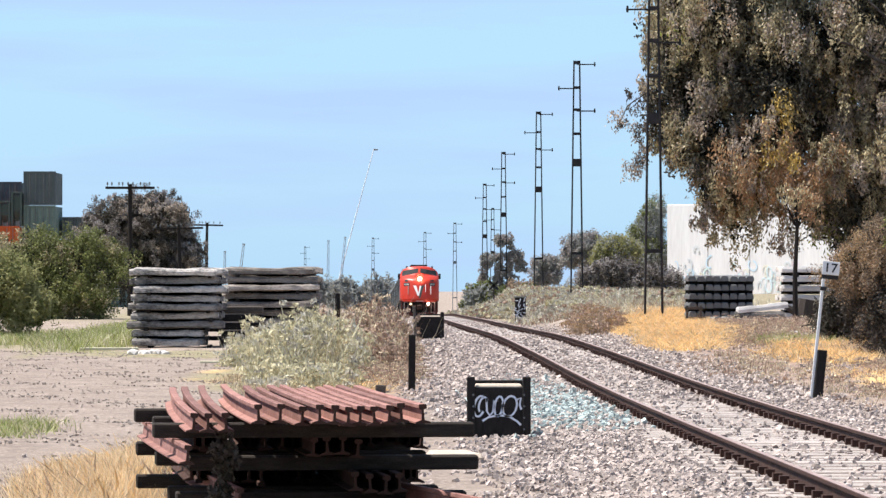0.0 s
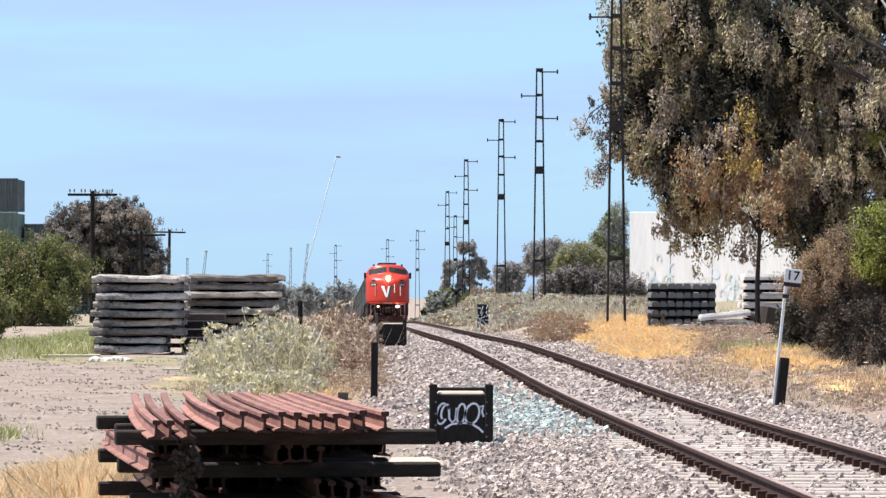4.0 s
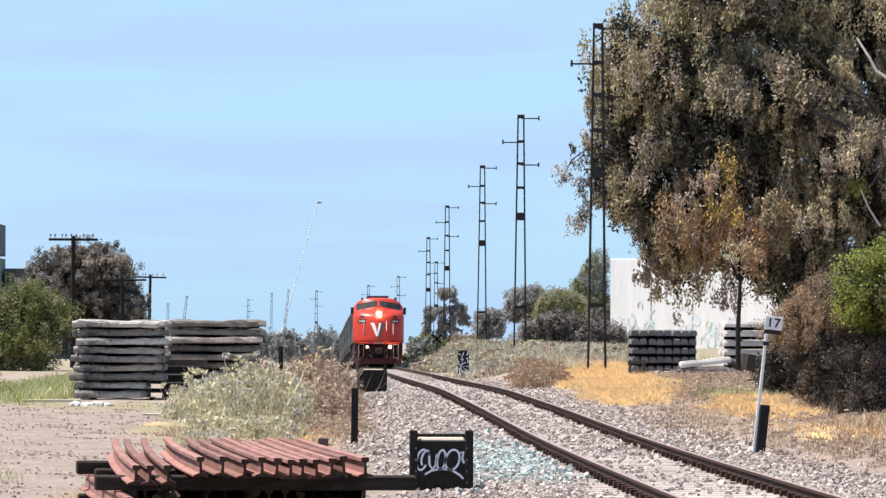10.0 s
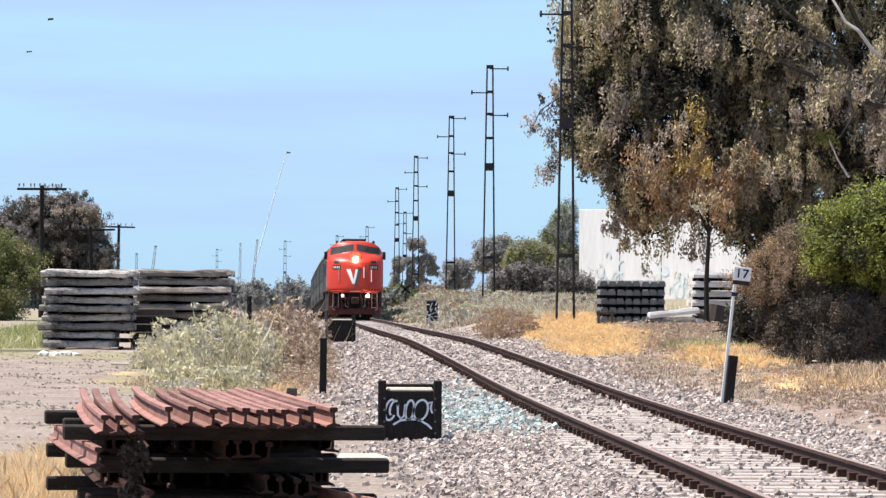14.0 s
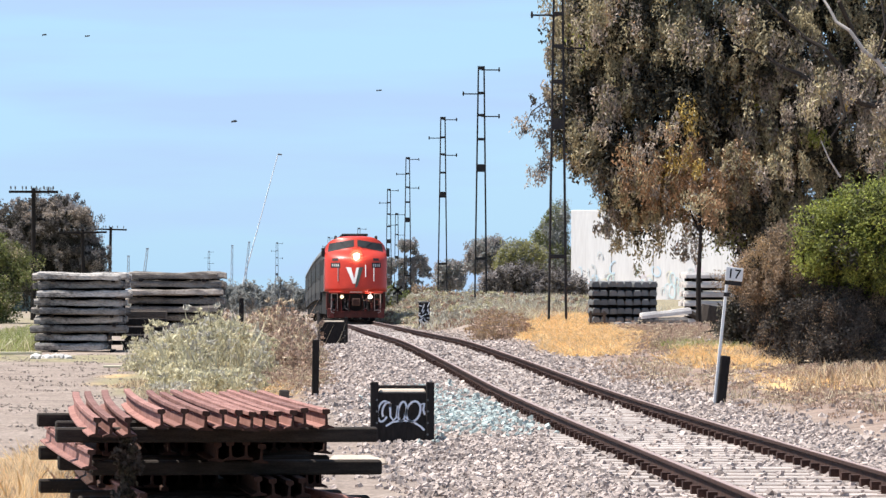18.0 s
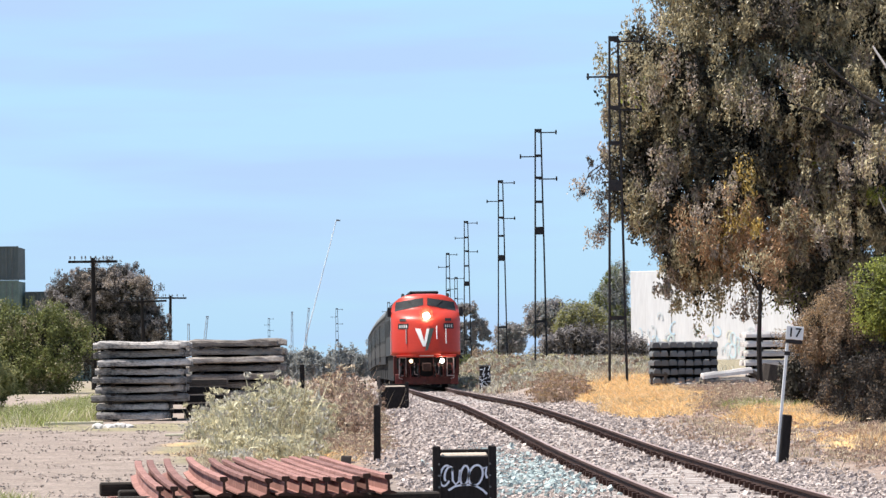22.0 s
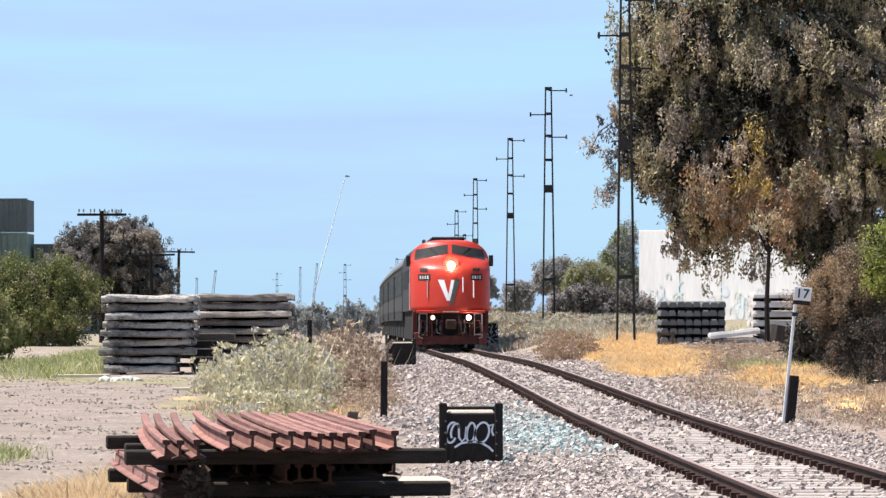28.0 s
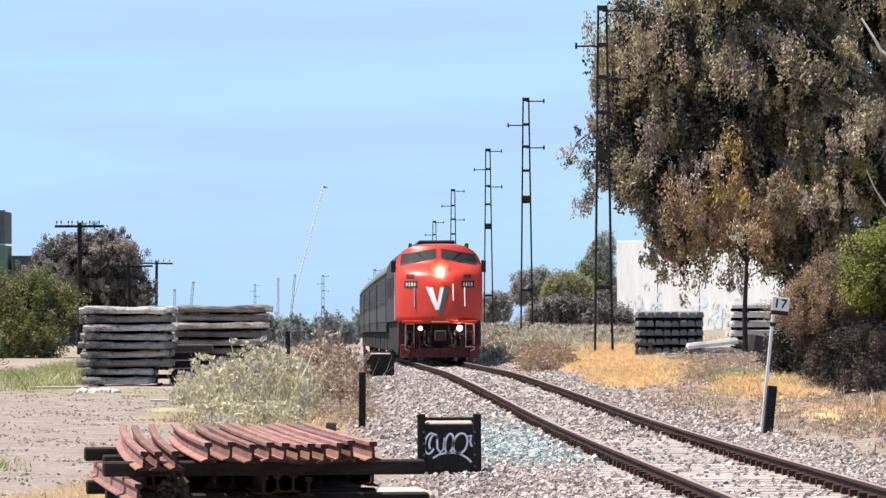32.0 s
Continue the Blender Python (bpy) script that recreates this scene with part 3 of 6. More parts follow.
GUM = (15.1, 158.0, 0.38)
GUM_BLOBS = [
    (15.7, 158, 7.0, 1.9, 2.0, 1.7), (15.6, 158, 3.7, 1.7, 1.8, 1.6), (17.6, 158.5, 3.4, 1.9, 2.0, 2.0), (19.8, 159, 4.0, 2.2, 2.2, 2.6), (13.9, 157.5, 4.6, 1.3, 1.5, 1.2),
    (10.37, 157.3, 10.96, 2.56, 3.50, 2.33),
    (9.5, 157.3, 9.21, 1.7, 2.56, 1.75),
    (9.79, 156.7, 6.88, 1.86, 2.33, 1.98),
    (11.18, 156.1, 5.49, 2.33, 2.33, 1.98),
    (12.35, 156.1, 8.4, 2.80, 3.03, 2.80),
    (14.68, 156.7, 10.73, 3.03, 3.50, 3.03),
    (13.05, 157.3, 14.11, 3.96, 4.19, 2.80),
    (17.48, 158.4, 13.18, 3.73, 3.96, 3.50),
    (17.24, 158.4, 7.35, 3.03, 3.50, 2.80),
    (15.14, 158.4, 5.37, 1.86, 2.33, 1.63),
    (20.27, 159.0, 10.15, 2.80, 3.50, 3.73),
    (19.8, 159.6, 5.49, 2.80, 3.50, 2.33),
    (10.37, 157.4, 4.67, 1.75, 1.51, 1.05),
    (16.78, 158.4, 16.67, 4.43, 4.43, 2.56),
    (11.53, 157.3, 15.74, 2.33, 2.80, 1.63),
    (11.2, 153.6, 5.6, 1.2, 0.7, 0.9), (12.6, 153.4, 6.0, 1.3, 0.7, 1.0), (11.9, 153.5, 7.3, 0.6, 0.6, 1.0), (13.6, 153.6, 5.5, 0.9, 0.7, 0.7),
    (13.9, 158.0, 7.6, 1.6, 1.6, 1.5), (8.2, 157.0, 10.3, 0.9, 1.2, 1.5), (8.2, 157.0, 8.3, 0.9, 1.2, 1.4), (8.8, 157.0, 6.4, 0.8, 1.2, 1.2), (8.9, 157.2, 12.2, 1.0, 1.3, 1.3),
    (16.0, 152.4, 7.9, 0.7, 0.6, 0.6), (18.3, 152.2, 6.2, 0.8, 0.6, 0.6), (17.2, 152.6, 9.0, 0.7, 0.6, 0.5), (15.2, 153.0, 6.0, 0.7, 0.6, 0.6), (19.4, 152.2, 7.6, 0.8, 0.7, 0.6), (16.9, 152.6, 5.2, 0.7, 0.6, 0.5), (19.0, 152.8, 9.6, 0.7, 0.6, 0.6),
    (9.3, 157.2, 4.2, 0.35, 0.5, 1.1), (10.1, 157.6, 3.7, 0.3, 0.5, 0.9), (10.8, 157.2, 3.9, 0.35, 0.5, 1.2), (11.6, 157.7, 3.5, 0.3, 0.5, 0.9), (12.2, 157.3, 3.8, 0.35, 0.5, 1.2), (13.4, 157.4, 3.6, 0.4, 0.6, 1.0),
]
gum = tree("gum_tree", "big gum tree with drooping olive leaves and russet sprays", GUM, GUM_BLOBS, [
    ([(19.8, 159.6, 0.01), (19.69, 159.6, 3.16), (19.22, 159.4, 7.23), (19.57, 159.0, 10.15), (20.15, 159.0, 13.64)], 0.42, 0.16),
    ([(19.22, 159.0, 7.82), (16.89, 157.9, 9.21), (14.45, 156.8, 9.91), (12.12, 156.1, 10.61), (10.02, 156.1, 11.78)], 0.20, 0.05),
    ([(19.34, 159.1, 8.28), (17.71, 158.4, 11.31), (15.61, 157.9, 13.87)], 0.18, 0.06),
    ([(19.34, 158.4, 6.65), (16.78, 157.3, 6.88), (14.21, 156.1, 5.95)], 0.13, 0.03),
    ([(19.69, 158.4, 9.21), (18.64, 155.6, 10.38), (17.71, 154.5, 12.01)], 0.14, 0.08),
    ([(14.45, 156.1, 9.91), (12.35, 155.6, 8.52), (10.72, 155.4, 7.12)], 0.07, 0.02),
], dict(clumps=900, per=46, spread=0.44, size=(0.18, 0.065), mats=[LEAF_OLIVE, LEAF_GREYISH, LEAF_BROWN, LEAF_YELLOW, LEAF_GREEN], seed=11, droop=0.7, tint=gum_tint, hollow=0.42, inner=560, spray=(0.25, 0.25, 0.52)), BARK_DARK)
for points, r0, r1, bark in (
    ([(21.0, 156.0, 6.6), (20.1, 153.0, 8.2), (19.4, 152.2, 9.0), (18.8, 152.0, 9.75), (18.35, 151.9, 10.05), (17.8, 151.9, 10.8), (17.35, 152.0, 11.1), (17.1, 152.1, 11.6), (16.7, 152.4, 12.3)], 0.11, 0.04, BARK_PALE),
    # dark bark on these limbs stands for the shade of the crown
    ([(18.7, 151.9, 9.8), (19.1, 152.0, 10.9), (18.9, 152.2, 12.4)], 0.06, 0.03, BARK_DARK),
    ([(19.6, 156.0, 8.4), (18.8, 154.4, 8.25), (18.1, 153.6, 8.45), (17.5, 153.3, 8.72), (16.9, 153.1, 8.85), (16.2, 153.2, 9.3), (15.5, 153.0, 9.55), (14.8, 153.2, 10.05), (14.2, 153.1, 10.2), (13.6, 153.5, 10.8)], 0.13, 0.04, BARK_DARK),
    ([(18.0, 153.6, 8.6), (17.7, 153.4, 9.5), (17.1, 153.2, 10.2), (16.4, 153.3, 10.6), (15.7, 153.1, 11.2), (15.3, 153.3, 11.6), (14.8, 153.6, 12.2)], 0.09, 0.035, BARK_DARK),
    ([(17.5, 152.6, 8.7), (17.7, 152.4, 7.8), (17.2, 152.5, 7.0)], 0.07, 0.03, BARK_DARK),
    ([(17.5, 152.0, 5.6), (17.1, 151.9, 6.2), (16.8, 152.0, 6.9)], 0.045, 0.02, BARK_PALE),
):
    bm = bmesh.new()
    limb(bm, [Vector(p) - Vector(GUM) for p in points], r0, r1)
    part("limb", bm, bark, gum)
# a loose spray at the edge of the crown
spray = tagged(empty("gum_branch", Matrix.Translation((7.25, 157.0, 8.2))), "slender leafy branch reaching out of the gum crown", "branch")
bm = bmesh.new()
limb(bm, [Vector((1.4, 0, 0.7)), Vector((0.4, 0, 0.5)), Vector((-0.5, 0, -0.1)), Vector((-0.9, 0, -1.0))], 0.035, 0.012)
part("twig", bm, BARK_DARK, spray)
crown_part("foliage", spray, [(-0.5, 0, -0.3, 0.55, 0.5, 0.9), (0.0, 0, -1.4, 0.4, 0.4, 0.9), (0.5, 0, 0.3, 0.5, 0.4, 0.4), (-0.2, 0, -2.4, 0.3, 0.3, 0.5)], 24, 8, 0.2, (0.15, 0.05), [LEAF_SHADE, LEAF_GREYISH], 19, 0.6, hollow=0.2)

tree("gum_sapling", "slender russet gum sapling with a bare dark trunk", (11.33, 138, 0.36), [(11.2, 138, 4.6, 0.55, 0.4, 0.45), (11.75, 138, 4.3, 0.35, 0.4, 0.5), (11.7, 138, 3.7, 0.25, 0.3, 0.4)],
     [([(11.33, 138, 0.1), (11.31, 138, 1.8), (11.38, 138, 3.4), (11.3, 138, 4.7)], 0.10, 0.04), ([(11.38, 138, 3.4), (10.9, 138, 4.5)], 0.03, 0.015), ([(11.36, 138, 3.5), (11.8, 138, 4.3)], 0.03, 0.012)],
     dict(clumps=12, per=7, spread=0.25, size=(0.16, 0.055), mats=[LEAF_BROWN, LEAF_OLIVE, LEAF_BROWN], seed=21, droop=0.6, hollow=0.2), POLE_WOOD)
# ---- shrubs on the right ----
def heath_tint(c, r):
    # shade on the low right side is put into darker leaves
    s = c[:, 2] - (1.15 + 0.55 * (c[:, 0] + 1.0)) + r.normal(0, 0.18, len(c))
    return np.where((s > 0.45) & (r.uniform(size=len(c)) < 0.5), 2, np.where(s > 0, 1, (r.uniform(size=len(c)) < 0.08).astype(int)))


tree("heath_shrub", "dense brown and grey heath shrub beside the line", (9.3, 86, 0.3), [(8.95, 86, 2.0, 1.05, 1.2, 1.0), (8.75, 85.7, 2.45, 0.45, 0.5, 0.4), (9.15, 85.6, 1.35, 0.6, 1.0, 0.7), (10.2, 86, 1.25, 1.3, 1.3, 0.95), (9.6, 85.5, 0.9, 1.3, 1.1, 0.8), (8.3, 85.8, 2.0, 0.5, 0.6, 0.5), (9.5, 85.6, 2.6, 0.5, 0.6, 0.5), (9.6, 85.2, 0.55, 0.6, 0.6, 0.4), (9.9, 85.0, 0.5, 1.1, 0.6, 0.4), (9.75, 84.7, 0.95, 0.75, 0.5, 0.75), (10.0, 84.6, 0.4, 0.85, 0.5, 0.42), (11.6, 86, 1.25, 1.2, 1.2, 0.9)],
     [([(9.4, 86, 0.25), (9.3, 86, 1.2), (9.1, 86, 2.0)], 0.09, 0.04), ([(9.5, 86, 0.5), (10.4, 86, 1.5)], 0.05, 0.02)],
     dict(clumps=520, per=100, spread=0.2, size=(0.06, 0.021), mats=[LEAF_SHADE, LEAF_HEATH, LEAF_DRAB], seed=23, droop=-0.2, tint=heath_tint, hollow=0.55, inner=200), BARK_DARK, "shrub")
tree("wattle_shrub", "bright green wattle shrub among the heath", (10.6, 85.4, 0.3), [(9.8, 84.8, 2.7, 0.8, 0.7, 0.75), (10.7, 84.9, 2.85, 1.0, 0.8, 0.95), (11.8, 85.2, 2.7, 1.0, 0.8, 0.9)],
     [([(10.6, 85.4, 0.2), (10.65, 85.3, 1.4), (10.7, 85.0, 2.6)], 0.08, 0.03)],
     dict(clumps=280, per=55, spread=0.22, size=(0.09, 0.03), mats=[LEAF_GREEN, LEAF_GREEN, LEAF_DARK], seed=29, droop=-0.1, hollow=0.5, inner=120), BARK_DARK, "shrub")
# leaf tones are darkened to hold the shade under the gum
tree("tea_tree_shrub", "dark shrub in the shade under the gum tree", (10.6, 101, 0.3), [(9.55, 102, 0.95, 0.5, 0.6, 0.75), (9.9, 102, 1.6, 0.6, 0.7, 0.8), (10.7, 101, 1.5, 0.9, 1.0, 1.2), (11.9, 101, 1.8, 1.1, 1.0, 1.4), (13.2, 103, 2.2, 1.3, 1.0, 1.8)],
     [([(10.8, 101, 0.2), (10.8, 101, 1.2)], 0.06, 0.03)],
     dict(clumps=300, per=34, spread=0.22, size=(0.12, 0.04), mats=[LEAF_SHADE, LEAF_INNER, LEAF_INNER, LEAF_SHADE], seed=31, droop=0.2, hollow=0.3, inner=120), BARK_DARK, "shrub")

# ---- trees and bushes on the left ----
tree("hedge_bush", "broad dark green bush at the edge of the yard", (-17, 184, 0), [(-15.4, 184, 1.8, 1.9, 2, 1.75), (-17.4, 184, 1.9, 2.0, 2, 1.85), (-19.6, 184, 1.8, 2.0, 2, 1.75), (-16.4, 183.4, 1.0, 2.6, 1.6, 1.0), (-21.6, 185, 2.0, 2.0, 2, 1.7), (-18.6, 183.6, 0.9, 2.6, 1.6, 0.9)],
     [([(-17, 184, -0.1), (-16.8, 184, 1.4)], 0.12, 0.06)],
     dict(clumps=520, per=50, spread=0.3, size=(0.115, 0.05), mats=[LEAF_DARK, LEAF_DARK, LEAF_DARK, LEAF_DARK, LEAF_OLIVE], seed=37, droop=0.1, hollow=0.6, inner=260), BARK_DARK, "bush")
tree("willow_bush", "pale feathery green bush on the grass", (-13.1, 131, 0), [(-13.2, 131, 1.6, 0.95, 1, 0.95), (-12.8, 131, 1.0, 0.8, 0.9, 0.7), (-14.2, 131, 1.3, 0.9, 0.9, 1.1), (-15.0, 131, 1.1, 0.9, 0.9, 1.0)],
     [([(-13.1, 131, -0.1), (-13.2, 131, 0.6), (-13.3, 131, 1.5)], 0.045, 0.02), ([(-13.15, 131, 0.4), (-12.8, 131, 1.2)], 0.03, 0.012)],
     dict(clumps=170, per=22, spread=0.24, size=(0.15, 0.045), mats=[LEAF_FAR, LEAF_DARK, LEAF_FAR], seed=41, droop=0.3, hollow=0.3), BARK_DARK, "bush")
tree("yard_gum_tree", "rounded olive gum tree behind the telegraph pole", (-18.6, 262, -0.5), [(-19.6, 262, 4.6, 2.2, 2.4, 2.0), (-17.6, 262, 4.9, 2.2, 2.4, 2.1), (-16.4, 262, 3.2, 1.7, 2, 1.8), (-18.6, 262, 2.6, 3.0, 2.4, 1.7), (-20.9, 262, 3.0, 1.9, 2, 1.8), (-21.6, 262, 2.0, 1.4, 2, 1.6), (-16.0, 262, 1.6, 1.4, 2, 1.2)],
     [([(-18.6, 262, -0.7), (-18.5, 262, 2.2), (-18.2, 262, 4.4)], 0.3, 0.12)],
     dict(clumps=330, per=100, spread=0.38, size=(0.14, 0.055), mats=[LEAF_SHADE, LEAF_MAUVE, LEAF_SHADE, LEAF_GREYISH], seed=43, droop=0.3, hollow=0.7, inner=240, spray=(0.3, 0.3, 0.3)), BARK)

# ---- trees beyond the line on the right ----
def far_tree(name, label, x, y, blobs, mats, seed, size=(0.24, 0.10), n=800, spread=0.22, bark=BARK_DARK):
    z = ground_at(x, y)
    top = max(b[2] for b in blobs)
    return tree(name, label, (x, y, z), [(x + b[0], y, b[2], b[3], b[3], b[5]) for b in blobs], [([(x, y, z - 0.2), (x + 0.1, y, (z + top) / 2), (x, y, top)], 0.2, 0.06)],
                dict(clumps=n // 3, per=16, spread=spread * 1.5, size=size, mats=mats, seed=seed, droop=0.2, hollow=0.45), bark)


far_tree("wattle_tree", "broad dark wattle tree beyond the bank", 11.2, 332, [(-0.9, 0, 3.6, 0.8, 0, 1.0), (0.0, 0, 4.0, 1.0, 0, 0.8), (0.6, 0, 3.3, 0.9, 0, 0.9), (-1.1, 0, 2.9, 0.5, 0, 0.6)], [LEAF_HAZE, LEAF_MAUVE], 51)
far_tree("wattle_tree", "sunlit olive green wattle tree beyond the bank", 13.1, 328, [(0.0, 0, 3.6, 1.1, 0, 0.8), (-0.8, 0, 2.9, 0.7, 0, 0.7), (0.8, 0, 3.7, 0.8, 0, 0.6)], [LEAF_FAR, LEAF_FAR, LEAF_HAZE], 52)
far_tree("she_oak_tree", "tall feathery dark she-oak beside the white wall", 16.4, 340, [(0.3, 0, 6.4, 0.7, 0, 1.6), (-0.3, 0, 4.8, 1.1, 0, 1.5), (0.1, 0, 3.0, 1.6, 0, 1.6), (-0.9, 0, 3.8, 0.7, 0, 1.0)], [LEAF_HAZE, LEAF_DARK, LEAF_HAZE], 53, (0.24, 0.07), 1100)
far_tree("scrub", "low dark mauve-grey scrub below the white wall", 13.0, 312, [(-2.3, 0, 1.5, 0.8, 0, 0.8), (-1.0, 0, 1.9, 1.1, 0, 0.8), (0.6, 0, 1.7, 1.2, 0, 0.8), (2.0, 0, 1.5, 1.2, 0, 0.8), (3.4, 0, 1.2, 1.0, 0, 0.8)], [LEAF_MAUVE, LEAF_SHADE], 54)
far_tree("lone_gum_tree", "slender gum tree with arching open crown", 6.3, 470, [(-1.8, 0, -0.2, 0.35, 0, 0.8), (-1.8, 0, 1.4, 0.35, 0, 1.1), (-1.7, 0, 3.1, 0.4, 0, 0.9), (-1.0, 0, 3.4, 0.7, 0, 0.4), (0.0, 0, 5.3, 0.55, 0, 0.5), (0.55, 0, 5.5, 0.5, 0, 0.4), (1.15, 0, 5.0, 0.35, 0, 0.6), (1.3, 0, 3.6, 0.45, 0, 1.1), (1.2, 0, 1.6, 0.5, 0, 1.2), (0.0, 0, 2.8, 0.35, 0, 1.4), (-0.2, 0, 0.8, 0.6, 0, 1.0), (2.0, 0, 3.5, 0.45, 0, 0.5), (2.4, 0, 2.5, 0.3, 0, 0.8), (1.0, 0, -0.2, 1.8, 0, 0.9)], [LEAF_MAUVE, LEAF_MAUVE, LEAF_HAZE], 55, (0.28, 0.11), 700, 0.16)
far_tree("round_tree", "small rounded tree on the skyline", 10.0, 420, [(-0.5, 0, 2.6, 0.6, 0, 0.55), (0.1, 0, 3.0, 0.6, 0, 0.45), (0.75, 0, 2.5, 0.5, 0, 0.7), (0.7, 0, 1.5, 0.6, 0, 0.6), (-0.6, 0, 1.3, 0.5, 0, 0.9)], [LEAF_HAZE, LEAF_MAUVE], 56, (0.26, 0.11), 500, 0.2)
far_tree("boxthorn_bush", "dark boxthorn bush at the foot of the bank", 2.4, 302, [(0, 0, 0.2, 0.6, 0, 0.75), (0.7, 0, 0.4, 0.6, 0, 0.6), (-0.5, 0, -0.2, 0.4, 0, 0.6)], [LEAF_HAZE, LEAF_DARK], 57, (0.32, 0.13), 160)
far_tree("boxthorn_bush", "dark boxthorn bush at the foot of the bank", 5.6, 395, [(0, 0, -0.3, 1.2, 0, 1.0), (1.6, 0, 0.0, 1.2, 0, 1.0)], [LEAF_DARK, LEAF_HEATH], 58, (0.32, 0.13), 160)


# ---- the far treeline and plain ----
def treeline():
    r = np.random.default_rng(61)
    blobs = []
    for x in np.arange(-26, -6.5, 0.9):
        h = r.uniform(3.8, 6.4)
        blobs.append((x + r.normal(0, 0.3), 820 + r.normal(0, 15), -5.2 + h * 0.55, 1.0, 1.0, h * 0.5))
    near = list(blobs)
    for x in np.arange(-120, -26, 2.2):
        h = r.uniform(3.0, 6.0)
        blobs.append((x + r.normal(0, 0.5), 900 + r.normal(0, 25), -5.2 + h * 0.5, 1.8, 1.4, h * 0.5))
    for x in np.arange(16, 130, 2.2):
        h = r.uniform(3.5, 7.0)
        blobs.append((x + r.normal(0, 0.5), 760 + r.normal(0, 25), -4.9 + h * 0.5, 1.8, 1.4, h * 0.5))
    pts, which, c = clumped(blobs, 900, 9, 0.6, 62, 0.4, 5)
    more, _, _ = clumped(near, 700, 12, 0.4, 64, 0.3, 5)
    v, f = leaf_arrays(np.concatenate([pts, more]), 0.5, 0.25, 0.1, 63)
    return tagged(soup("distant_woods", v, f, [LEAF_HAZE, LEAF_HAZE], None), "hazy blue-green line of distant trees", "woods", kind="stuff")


treeline()

# ---- grass and weeds ----
grass("straw_grass", "golden dry grass clumps", [(6.5, 120, 1.3, 14, 4000, 0.7), (7.4, 140, 1.5, 14, 3400, 0.7), (8.5, 162, 1.6, 14, 2600, 0.8), (5.7, 103, 0.75, 8, 1100, 0.6), (9.4, 102, 0.9, 3, 120, 0.8), (-1.6, 75, 0.7, 4, 130, 0.6), (7.5, 86, 0.85, 5, 650, 0.8), (7.3, 72, 0.8, 4, 60, 0.5), (8.3, 97, 0.7, 4, 350, 0.7)], 0.24, 0.013, 0.9, [STRAW, STRAW, STRAW_PALE], 71, tuft=15, spread=0.13)
grass("tall_straw_grass", "tall golden oat grass in front of the rail pile", [(-3.05, 41.5, 0.55, 3.0, 1900, 0.95), (-3.25, 39, 0.5, 2.0, 1100, 0.8), (-2.7, 38.0, 0.45, 2.2, 1100, 1.0), (-2.95, 45, 0.45, 3, 900, 0.7), (-2.8, 35.5, 0.5, 1.6, 500, 0.8), (-3.6, 41.0, 0.4, 2.5, 160, 0.5)], 0.30, 0.006, 0.55, [OAT, OAT, STRAW, OAT, WEED_BROWN], 172, tuft=14, spread=0.09)
grass("pale_grass", "bleached grass tussocks beside the ballast", [(9.6, 74, 1.4, 5, 160, 1.0), (8.3, 69, 1.0, 4, 60, 0.8), (8.6, 90, 1.0, 5, 50, 0.8), (5.6, 80, 0.7, 8, 40, 0.5), (6.6, 62, 1.2, 6, 30, 0.5), (-2.5, 74, 0.9, 5, 420, 0.35), (-3.5, 81, 0.6, 5, 160, 0.35), (-1.5, 79, 0.4, 6, 160, 0.3)], 0.34, 0.014, 0.4, [STRAW_PALE, STRAW_PALE, WEED_BROWN], 73, tuft=14, spread=0.12)
grass("green_grass", "rank green and yellow grass beside the sleeper stack", [(-9.6, 128, 1.3, 18, 1500, 1.0), (-12.4, 128, 2.4, 12, 900, 0.6), (-5.5, 55, 0.35, 3, 160, 0.35), (-10.6, 152, 1.6, 14, 500, 0.7), (8.35, 101, 0.8, 3, 260, 0.6)], 0.36, 0.013, 0.6, [GRASS_GREEN, GRASS_GREEN, WEED_GREEN], 74, tuft=12, spread=0.2)
grass("bank_grass", "pale rough grass along the bank", [(5.5, 175, 2.2, 20, 900, 0.8), (5.6, 215, 2.2, 30, 900, 1.0), (7.5, 240, 3.0, 40, 900, 1.1), (5.8, 280, 2.4, 40, 700, 1.2), (10.5, 200, 3.0, 30, 700, 1.0), (12, 270, 5, 40, 700, 1.1), (6.0, 340, 3.0, 30, 360, 1.2)], 0.36, 0.03, 0.55, [WEED_GREY, WEED_GREY, WEED_BROWN, WEED_GREEN], 75, tuft=12, spread=0.35)


